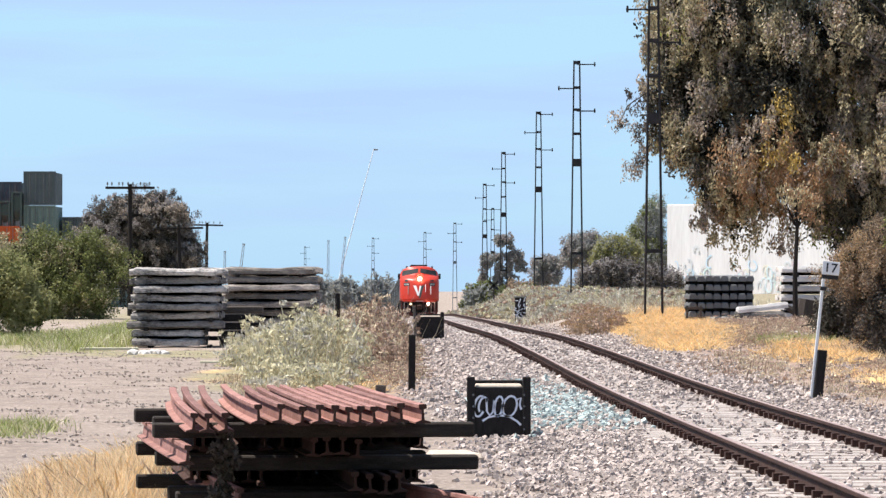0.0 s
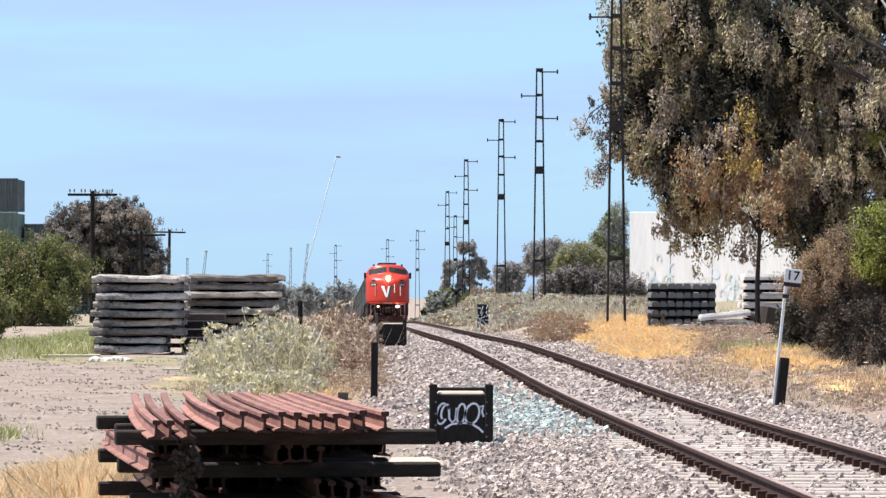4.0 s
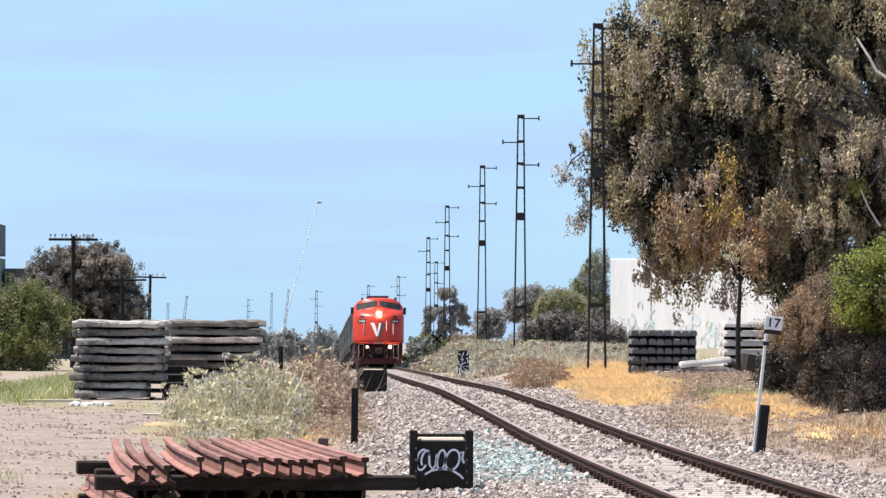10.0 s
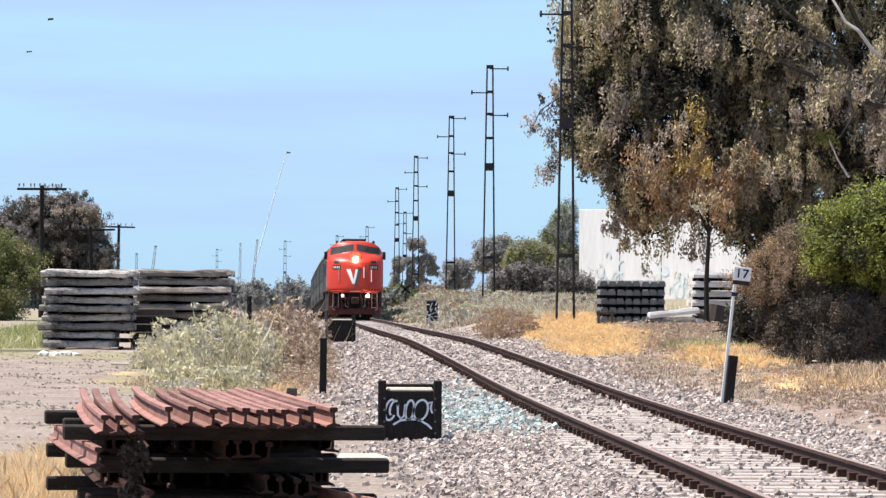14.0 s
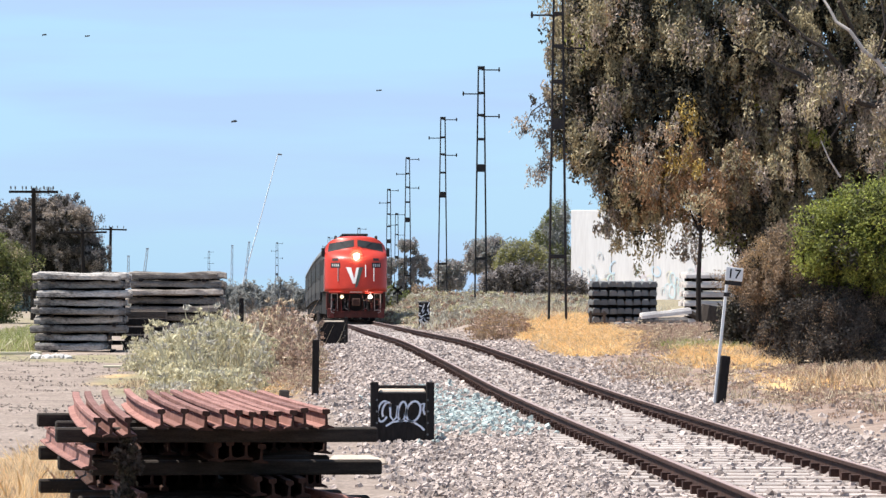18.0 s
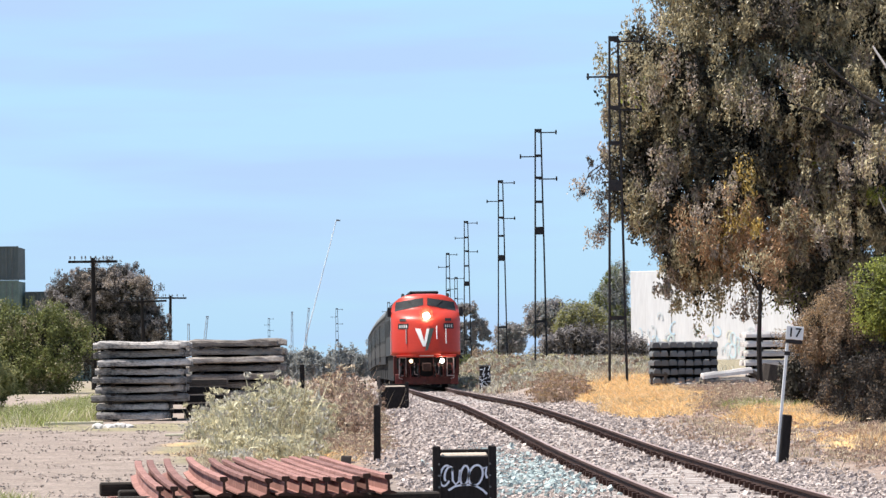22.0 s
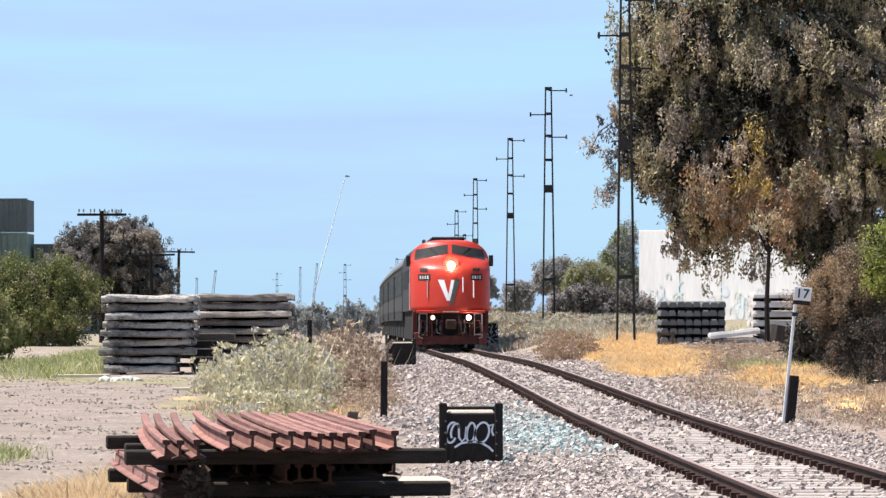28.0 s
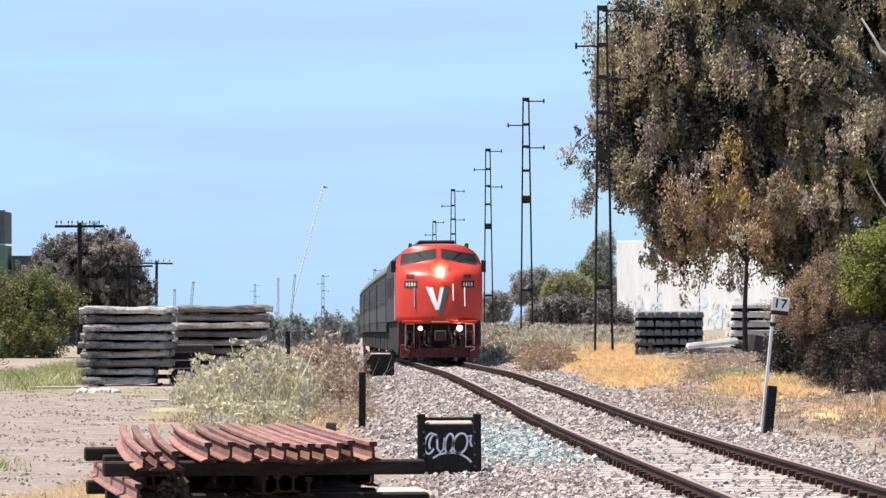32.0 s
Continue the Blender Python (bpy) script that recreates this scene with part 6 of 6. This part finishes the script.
def shell(section, y0, y1, front=None):
    """A closed tube of a mirrored section from y0 to y1. front: depth of the leading edge by (x, z)."""
    ring = section + [(-x, z) for x, z in reversed(section[:-1])]
    bm = bmesh.new()
    a = [bm.verts.new((x, y0 + (front(x, z) if front else 0), z)) for x, z in ring]
    b = [bm.verts.new((x, y1, z)) for x, z in ring]
    n = len(ring)
    for i in range(n - 1):
        bm.faces.new((a[i], a[i + 1], b[i + 1], b[i]))
    bm.faces.new((a[-1], a[0], b[0], b[-1]))
    bm.faces.new(b)
    if not front:
        bm.faces.new(list(reversed(a)))
    bmesh.ops.recalc_face_normals(bm, faces=bm.faces[:])
    return bm


SIDE = outline(1.485, 4.12, 3.22, 1.42, 12, 2.5)


def half_width(z):
    for (x0, z0), (x1, z1) in zip(SIDE, SIDE[1:]):
        if z0 <= z <= z1:
            return x0 + (x1 - x0) * (z - z0) / max(1e-6, z1 - z0)
    return SIDE[-1][0]


def nose(x, z):
    """Depth of the rounded front behind its foremost point."""
    w = max(0.05, half_width(min(z, 4.11)))
    q = min(1.0, abs(x) / 1.5)
    plan = 1.28 * (1 - math.sqrt(max(0.0, 1 - (0.97 * q) ** 1.95)))
    if z < 2.9:
        up = 0.34 * (max(0.0, z - 1.42) / 1.48) ** 1.4
    elif z < 3.42:
        k = (z - 2.9) / 0.52
        up = 0.34 + 0.17 * k + 0.60 * k * k
    elif z < 4.02:
        up = 1.11 + 0.42 * (z - 3.42) / 0.6
    else:
        up = 1.53 + 2.2 * ((z - 4.02) / 0.10) ** 2 * 0.5
    return plan + up


def on_nose(corners, proud, nx=8, nz=5, thick=0.02):
    """A plate that follows the nose; corners (x, z): bottom left, bottom right, top right, top left."""
    bm = bmesh.new()
    layers = []
    for off in (-proud, -proud + thick):
        grid = []
        for j in range(nz + 1):
            v = j / nz
            row = []
            for i in range(nx + 1):
                u = i / nx
                x = (1 - v) * ((1 - u) * corners[0][0] + u * corners[1][0]) + v * ((1 - u) * corners[3][0] + u * corners[2][0])
                z = (1 - v) * ((1 - u) * corners[0][1] + u * corners[1][1]) + v * ((1 - u) * corners[3][1] + u * corners[2][1])
                row.append(bm.verts.new((x, nose(x, z) + off, z)))
            grid.append(row)
        layers.append(grid)
    a, b = layers
    for j in range(nz):
        for i in range(nx):
            bm.faces.new((a[j][i], a[j][i + 1], a[j + 1][i + 1], a[j + 1][i]))
            bm.faces.new((b[j][i], b[j + 1][i], b[j + 1][i + 1], b[j][i + 1]))
    rim = [(0, i) for i in range(nx)] + [(j, nx) for j in range(nz)] + [(nz, i) for i in range(nx, 0, -1)] + [(j, 0) for j in range(nz, 0, -1)]
    for (j0, i0), (j1, i1) in zip(rim, rim[1:] + rim[:1]):
        bm.faces.new((a[j0][i0], b[j0][i0], b[j1][i1], a[j1][i1]))
    bmesh.ops.recalc_face_normals(bm, faces=bm.faces[:])
    return bm


def disc(x, z, r, proud, thick=0.05):
    y = nose(x, z)
    return rod(bmesh.new(), (x, y - proud, z), (x, y - proud + thick, z), r, r, 20)


def wheelset_bm():
    bm = bmesh.new()
    rod(bm, (-0.95, 0, 0), (0.95, 0, 0), 0.08, 0.08, 10)
    for s in (-1, 1):
        rod(bm, (s * 0.80, 0, 0), (s * 0.93, 0, 0), 0.5, 0.49, 24)
        rod(bm, (s * 0.77, 0, 0), (s * 0.80, 0, 0), 0.53, 0.53, 24)
        for k in range(5):
            a = 2 * math.pi * k / 5
            box(bm, s * 0.93, s * 0.94, 0.2 * math.cos(a) - 0.05, 0.2 * math.cos(a) + 0.05, 0.2 * math.sin(a) - 0.05, 0.2 * math.sin(a) + 0.05)
    return bm


WHEELSETS = []


def bogie(parent, y, axles, vehicle):
    b = part("bogie", boxed(-0.9, 0.9, -0.2, 0.2, 0.45, 0.75, 0.03), UNDER_BLACK, parent)
    b.matrix_basis = pose(0, y, 0)
    half = 0.9 + 0.5 * (axles - 1)
    for s in (-1, 1):
        bm = boxed(s * 1.06 - 0.07, s * 1.06 + 0.07, -half - 0.3, half + 0.3, 0.48, 0.72, 0.02)
        for k in range(axles):
            yy = (k - (axles - 1) / 2) * (1.75 if axles == 3 else 2.4)
            box(bm, s * 1.06 - 0.12, s * 1.06 + 0.12, yy - 0.16, yy + 0.16, 0.34, 0.62, 0.02)
        part("side_frame", bm, UNDER_BLACK, b)
    for k in range(axles):
        yy = (k - (axles - 1) / 2) * (1.75 if axles == 3 else 2.4)
        w = part("wheelset", wheelset_bm(), STEEL_BLACK, b)
        WHEELSETS.append((w, yy))
    return b


def locomotive():
    t = tagged(empty("locomotive"), "orange-red streamlined diesel locomotive with lit headlamps", "locomotive")
    body = part("body", shell(SIDE, 0, 18.4, nose), [PAINT_GREY], t, "charcoal grey body side")
    # the rounded front
    bm = bmesh.new()
    zs = [1.42 + (2.9 - 1.42) * i / 8 for i in range(9)] + [2.9 + 0.52 * i / 6 for i in range(1, 7)] + [3.42 + 0.6 * i / 6 for i in range(1, 7)] + [4.05, 4.075, 4.095, 4.112]
    rows = []
    for z in zs:
        w = half_width(z)
        rows.append([bm.verts.new((w * u, nose(w * u, z) - 0.004, z)) for u in [math.sin(math.pi / 2 * k / 12) for k in range(-12, 13)]])
    for a, b in zip(rows, rows[1:]):
        for i in range(24):
            bm.faces.new((a[i], a[i + 1], b[i + 1], b[i]))
    for f in bm.faces:
        f.smooth = True
    bmesh.ops.recalc_face_normals(bm, faces=bm.faces[:])
    g = bmesh.ops.solidify(bm, geom=bm.faces[:], thickness=0.03)
    part("nose", bm, ORANGE, t, "glossy orange-red rounded nose")
    # orange cab flank behind the nose
    for s in (-1, 1):
        part("cab_flank", boxed(s * 1.488 - 0.012, s * 1.488 + 0.012, 1.3, 3.2, 1.45, 3.0), ORANGE, t)
        part("cab_window", boxed(s * 1.502 - 0.006, s * 1.502 + 0.006, 2.0, 2.9, 2.5, 3.0), GLASS_DARK, t)
        for k in range(5):
            part("side_grille", boxed(s * 1.492 - 0.012, s * 1.492 + 0.012, 5.0 + 2.4 * k, 6.6 + 2.4 * k, 2.3, 3.0), PAINT_BLACK, t)
        part("mirror", boxed(s * 1.555 - 0.085, s * 1.555 + 0.085, 1.55, 1.63, 3.10, 3.52, 0.02), PAINT_BLACK, t)
    for s in (-1, 1):
        c = [(s * 0.085, 3.60), (s * 1.33, 3.33), (s * 1.27, 3.73), (s * 0.085, 3.92)]
        if s < 0:
            c = [c[1], c[0], c[3], c[2]]
        win = part("windscreen", on_nose(c, 0.02), GLASS_DARK, t)
        part("wiper", rod(bmesh.new(), (s * 0.5, nose(s * 0.5, 3.6) - 0.045, 3.58), (s * 0.75, nose(s * 0.75, 3.8) - 0.045, 3.8), 0.012), PAINT_BLACK, win)
    part("headlamp_housing", disc(0.02, 3.22, 0.30, 0.14, 0.5), ORANGE, t)
    for z in (3.12, 3.33):
        part("headlamp", disc(0.02, z, 0.135, 0.165 + (0.10 if z < 3.2 else 0.0), 0.03), LAMP_GLOW, t, "lit headlamp")
    # chevron: white arm and dark arm
    part("chevron_arm", on_nose([(-0.15, 1.80), (-0.03, 1.80), (-0.24, 2.57), (-0.48, 2.59)], 0.014, 3, 6, 0.012), PAINT_WHITE, t, "white arm of the chevron")
    part("chevron_arm", on_nose([(-0.13, 1.82), (-0.04, 1.80), (0.17, 2.57), (0.02, 2.57)], 0.0145, 3, 6, 0.012), PAINT_WHITE, t, "white arm of the chevron")
    part("chevron_arm", on_nose([(-0.06, 1.60), (0.06, 1.66), (0.35, 2.60), (0.14, 2.57)], 0.0155, 3, 6, 0.012), BOTTLE_GREY, t, "dark grey-green arm of the chevron")
    for s in (-1, 1):
        x = s * 0.98
        part("number_box", on_nose([(x - 0.22, 2.56), (x + 0.22, 2.56), (x + 0.22, 2.80), (x - 0.22, 2.80)], 0.02, 4, 2, 0.02), PAINT_BLACK, t)
        for k in range(4):
            xx = x - 0.14 + 0.09 * k
            part("number_bar", on_nose([(xx - 0.025, 2.62), (xx + 0.025, 2.62), (xx + 0.025, 2.74), (xx - 0.025, 2.74)], 0.03, 1, 1, 0.009), CONCRETE_PALE, t)
        part("marker_lamp", on_nose([(x - 0.15, 2.90), (x + 0.12, 2.90), (x + 0.12, 3.02), (x - 0.15, 3.02)], 0.03, 3, 1, 0.03), PAINT_BLACK, t)
        for xx, z0, z1 in ((s * 0.86, 1.92, 2.56), (s * 0.46, 2.12, 2.68)):
            if s < 0 and abs(xx) < 0.6:
                continue
            part("grab_rail", rod(bmesh.new(), (xx, nose(xx, z0) - 0.05, z0), (xx, nose(xx, z1) - 0.05, z1), 0.022), PAINT_WHITE if s > 0 else GRIMY_WHITE, t)
        part("ditch_lamp", rod(bmesh.new(), (s * 0.67, 0.06, 1.17), (s * 0.67, 0.16, 1.17), 0.085 if s > 0 else 0.07, 0.085, 18), DITCH_GLOW if s > 0 else DIM_GLOW, t, "lit lower lamp")
        part("ditch_lamp_housing", rod(bmesh.new(), (s * 0.67, 0.165, 1.17), (s * 0.67, 0.5, 1.17), 0.12, 0.10, 18), PAINT_BLACK, t)
        lad = part("step_ladder", boxed(s * 1.02 - 0.15, s * 1.02 - 0.12, 0.30, 0.36, 0.50, 1.34), GRIMY_WHITE, t)
        part("ladder_rail", boxed(s * 1.02 + 0.12, s * 1.02 + 0.15, 0.30, 0.36, 0.50, 1.34), GRIMY_WHITE, lad)
        for k in range(4):
            part("tread", boxed(s * 1.02 - 0.12, s * 1.02 + 0.12, 0.28, 0.44, 0.52 + 0.26 * k, 0.56 + 0.26 * k), GRIMY_WHITE if k in (0, 3) else MAROON, lad)
        part("buffer_hose", rod(rod(bmesh.new(), (s * 0.36, 0.16, 1.0), (s * 0.40, 0.04, 0.7), 0.03), (s * 0.40, 0.04, 0.7), (s * 0.30, 0.1, 0.5), 0.03), PAINT_BLACK, t)
        part("side_skirt", boxed(s * 1.30 - 0.12, s * 1.30 + 0.12, 0.62, 1.5, 0.55, 1.415, 0.03), MAROON, t)
    part("anticlimber", boxed(-1.28, 1.28, 0.10, 0.6, 1.34, 1.44, 0.02), ORANGE, t, "orange-red sill above the buffer beam")
    part("sill_plate", boxed(-0.30, 0.30, 0.05, 0.098, 1.38, 1.47), PAINT_WHITE, t)
    part("buffer_beam", boxed(-1.28, 1.28, 0.36, 0.60, 0.85, 1.335, 0.02), UNDER_BLACK, t)
    part("pilot", boxed(-1.2, 1.2, 0.46, 0.58, 0.30, 0.845, 0.02), UNDER_BLACK, t, "black pilot plate under the buffer beam")
    for s in (-1, 1):
        # the plough: a plate each side, swept back from the middle
        part("plough", boxed(0.0, 1.12, -0.03, 0.03, 0.17, 0.50, 0.015, turn=pose(0, 0.20, 0, 0, 0, 14) if s > 0 else pose(0, 0.20, 0, 0, 0, 166)), MAROON, t, "grimy red swept-back plough plate")
        for k, (px, z0, z1, m) in enumerate(((1.18, 0.45, 1.30, GRIMY_WHITE), (0.80, 0.55, 1.25, MAROON), (0.52, 0.62, 1.10, GRIMY_WHITE), (0.30, 0.55, 1.28, MAROON))):
            bm = rod(bmesh.new(), (s * px, 0.30, z0), (s * px, 0.27, z1), 0.02, 0.02, 6)
            rod(bm, (s * px, 0.30, z0), (s * (px - 0.14), 0.33, z0 - 0.05), 0.02, 0.02, 6)
            part("brake_pipe", bm, m, t)
    # a raised black plate stands for the dark hollow round the coupler
    part("recess_shade_plate", boxed(-0.62, 0.62, 0.40, 0.455, 0.42, 0.845, 0.02), UNDER_BLACK, t)
    rh = random.Random(3)
    for k in range(9):
        x0 = (-1.12, -0.95, -0.72, -0.55, -0.34, 0.34, 0.52, 0.7, 1.1)[k]
        x1, z1 = x0 + rh.uniform(-0.1, 0.1), rh.uniform(0.42, 0.6)
        bm = bmesh.new()
        limb(bm, [Vector((x0, 0.34, 1.0)), Vector((x0 + 0.02, 0.22, 0.8)), Vector((x1, 0.2, z1)), Vector((x1 + 0.12, 0.3, z1 + 0.06))], 0.03, 0.026, 6)
        part("air_hose", bm, (PAINT_BLACK, MAROON, GRIMY_RED)[k % 3], t)
        part("hose_cock", boxed(x0 - 0.05, x0 + 0.05, 0.26, 0.36, 0.98, 1.08, 0.01), (GRIMY_RED, PAINT_BLACK)[k % 2], t)
    for s in (-1, 1):
        part("pilot_wing", boxed(s * 1.2 - 0.16, s * 1.2 + 0.16, 0.36, 0.455, 0.16, 0.62, 0.02), GRIMY_RED, t)
        part("cab_door_pillar", boxed(s * 1.503 - 0.006, s * 1.503 + 0.006, 1.36, 1.62, 1.46, 3.1), PAINT_WHITE, t, "white painted door pillar")
    part("coupler", box(boxed(-0.14, 0.14, -0.12, 0.5, 0.78, 1.06, 0.03), -0.2, 0.2, -0.22, -0.1, 0.74, 1.1, 0.04), RUST_DARK, t)
    part("pilot_lip", boxed(-0.2, 0.2, 0.34, 0.398, 0.26, 0.40, 0.01), ORANGE, t)
    part("uncoupling_bar", rod(bmesh.new(), (-0.85, 0.2, 0.98), (0.85, 0.2, 0.98), 0.015), RUST_DARK, t)
    part("underframe", boxed(-1.3, 1.3, 0.7, 18.2, 0.95, 1.415), PAINT_BLACK, t)
    part("fuel_tank", boxed(-1.25, 1.25, 6.2, 12.2, 0.30, 0.945, 0.08), UNDER_BLACK, t)
    for s in (-1, 1):
        # added black plate that stands for the shade along the underframe
        part("bogie_guard", boxed(s * 1.36 - 0.03, s * 1.36 + 0.03, 1.7, 18.2, 0.32, 1.414, 0.02), UNDER_BLACK, t)
    part("roof_hatch", boxed(-0.66, 0.62, 2.6, 16.5, 4.10, 4.23, 0.04), PAINT_BLACK, t, "black roof hatches")
    for x in (-0.95, 1.0):
        part("horn", rod(bmesh.new(), (x, 2.6, 3.86), (x, 2.2, 4.06), 0.05, 0.075), PAINT_BLACK, t)
    bogie(t, 3.2, 3, 0)
    bogie(t, 15.2, 3, 0)
    return t


def carriage():
    sec = outline(1.47, 4.05, 3.3, 1.05, 10)
    t = tagged(empty("carriage"), "dark grey passenger carriage with a lighter roof", "carriage", "carriages of the train")
    part("body", shell([p for p in sec if p[1] <= 3.31] + [(0.0, 3.32)], 0, 22.4), COACH_SIDE, t)
    part("roof", shell([(1.44, 3.30)] + [p for p in sec if p[1] > 3.31], 0.02, 22.38), COACH_ROOF, t)
    for s in (-1, 1):
        part("waist_band", boxed(s * 1.476 - 0.008, s * 1.476 + 0.008, 0.1, 22.3, 1.45, 2.05), COACH_BAND, t)
        for k in range(9):
            y = 2.4 + 2.05 * k
            w = part("window", boxed(s * 1.476 - 0.008, s * 1.476 + 0.008, y, y + 1.5, 2.2, 2.95), COACH_GLASS, t)
            part("window_frame", boxed(s * 1.47 - 0.008, s * 1.47 + 0.008, y - 0.06, y + 1.56, 2.14, 3.01), COACH_BAND, w)
        for y in (0.6, 21.0):
            part("door", boxed(s * 1.484 - 0.01, s * 1.484 + 0.01, y, y + 0.85, 1.1, 3.1), PAINT_BLACK, t)
        part("gutter", boxed(s * 1.48 - 0.02, s * 1.48 + 0.02, 0, 22.4, 3.28, 3.33), COACH_BAND, t)
    for k in range(5):
        part("roof_vent", boxed(-0.3, 0.3, 2 + 4.2 * k, 3.4 + 4.2 * k, 4.0, 4.16, 0.04), COACH_ROOF, t)
    part("gangway", boxed(-0.55, 0.55, -0.35, -0.003, 1.2, 3.3, 0.05), PAINT_BLACK, t)
    part("underframe", boxed(-1.2, 1.2, 0.3, 22.1, 0.85, 1.045), PAINT_BLACK, t)
    for s in (-1, 1):
        for y0, y1, z0 in ((5.6, 7.7, 0.42), (12.8, 16.4, 0.48)):
            part("equipment_box", boxed(s * 1.05 - 0.3, s * 1.05 + 0.3, y0, y1, z0 - 0.1, 0.845, 0.03), UNDER_BLACK, t)
        # added full-length black plate: the shadow under the carriage
        part("side_skirt", boxed(s * 1.30 - 0.03, s * 1.30 + 0.03, 0.4, 22.0, 0.30, 1.044, 0.02), UNDER_BLACK, t)
    part("equipment_box", boxed(-1.2, 1.2, 8, 12.5, 0.3, 0.845, 0.05), UNDER_BLACK, t)
    bogie(t, 3.4, 2, 1)
    bogie(t, 19.0, 2, 1)
    return t


LOCO = locomotive()
first = carriage()
CARRIAGES = [first] + [copy_thing(first, Matrix.Identity(4)) for _ in range(3)]


# ---- birds ----
def bird(wing):
    t = tagged(empty("bird"), "small dark bird in flight", "bird", "birds over the yard")
    bm = bmesh.new()
    bmesh.ops.create_icosphere(bm, subdivisions=2, radius=0.03, matrix=Matrix.Diagonal((2.3, 0.8, 0.7, 1)))
    rod(bm, (-0.05, 0, 0), (-0.11, 0, 0.005), 0.013, 0.026, 6)
    part("body", bm, PAINT_BLACK, t)
    for s in (-1, 1):
        bm = bmesh.new()
        top = [(0.04, 0, 0), (0.01, s * 0.08, wing * 0.4), (-0.04, s * 0.16, wing * 0.24), (-0.045, s * 0.07, wing * 0.3), (-0.04, 0, 0)]
        bm.faces.new([bm.verts.new(p) for p in top])
        bmesh.ops.solidify(bm, geom=bm.faces[:], thickness=0.012)
        part("wing", bm, PAINT_BLACK, t)
    return t


BIRDS = [bird(0.12), bird(0.05), bird(-0.06), bird(0.10), bird(0.14)]
# seconds, sideways and upward slope of the sight line; out of view before and after
FLIGHTS = [
    (120.0, [(0, -0.2200, 0.1200), (14.6, -0.0637, 0.0553), (16.5, -0.0420, 0.0438), (17, -0.0367, 0.0408), (18, -0.0261, 0.0359), (19, -0.0282, 0.0536), (19.5, -0.0283, 0.0618), (20, -0.0182, 0.0741), (21, -0.0111, 0.0974), (32, 0.1000, 0.1300)]),
    (130.0, [(0, -0.2200, 0.1200), (14.6, -0.0689, 0.0487), (16.5, -0.0355, 0.0416), (17, -0.0189, 0.0408), (18, 0.0076, 0.0433), (19, -0.0150, 0.0520), (19.5, -0.0153, 0.0600), (20, -0.0004, 0.0695), (21, 0.0100, 0.0947), (32, 0.1000, 0.1300)]),
    (140.0, [(0, -0.2000, 0.1200), (15, -0.0768, 0.0579), (16.5, -0.0654, 0.0499), (17, -0.0499, 0.0495), (18, -0.0603, 0.0557), (19, -0.0580, 0.0650), (20, -0.0558, 0.0776), (21, -0.0532, 0.0974), (32, 0.0800, 0.1300)]),
    (150.0, [(0, -0.1000, 0.1300), (15, -0.0479, 0.0553), (16.5, -0.0538, 0.0424), (17, -0.0688, 0.0568), (18, -0.0703, 0.0559), (19, -0.0874, 0.0684), (20, -0.1032, 0.0829), (32, -0.2000, 0.1300)]),
    (215.0, [(0, 0.2000, 0.1200), (26.5, 0.0942, 0.0895), (27.7, 0.0455, 0.0553), (28, 0.0366, 0.0470), (28.3, 0.0442, 0.0632), (29, 0.0679, 0.0961), (32, 0.2000, 0.1300)]),
]


def motions():
    """The train along the rails with its wheels, and the birds."""
    def front(t):
        return 327.8 - 8.318 * t + 0.08293 * t * t

    def rest(y0, a, b):
        p = [Vector((float(track_x(y0 + d)), y0 + d, float(rail_z(y0 + d)))) for d in (a, b)]
        d = p[1] - p[0]
        turn = pose(0, 0, 0, math.degrees(math.atan2(d.z, math.hypot(d.x, d.y))), 0, math.degrees(math.atan2(-d.x, d.y)))
        return Matrix.Translation(p[0]) @ turn @ Matrix.Translation((0, -a, 0))

    times = [0.5 * i for i in range(65)]
    walk(LOCO, [(t, rest(front(t), 3.2, 15.2)) for t in times])
    for k, c in enumerate(CARRIAGES):
        walk(c, [(t, rest(front(t) + 18.9 + 22.9 * k, 3.4, 19.0)) for t in times])
    steps = [2 * i / 30 for i in range(481)]
    sets = [(w, y) for w, y in WHEELSETS]
    for c in CARRIAGES[1:]:
        own = [o for b in c.children if b.name.startswith("bogie") for o in b.children if o.name.startswith("wheelset")]
        model = [(o, y) for o, y in WHEELSETS if o.parent.parent == CARRIAGES[0]]
        sets += [(o, m[1]) for o, m in zip(own, model)]
    for w, y in sets:
        walk(w, [(t, pose(0, y, 0.5, math.degrees((327.8 - front(t)) / 0.5), 0, 0)) for t in steps])
    for b, (d, rows) in zip(BIRDS, FLIGHTS):
        walk(b, [(t, pose(d * sx, d, EYE + d * sz, 0, -8, 25 + 10 * math.sin(t))) for t, sx, sz in rows])


motions()
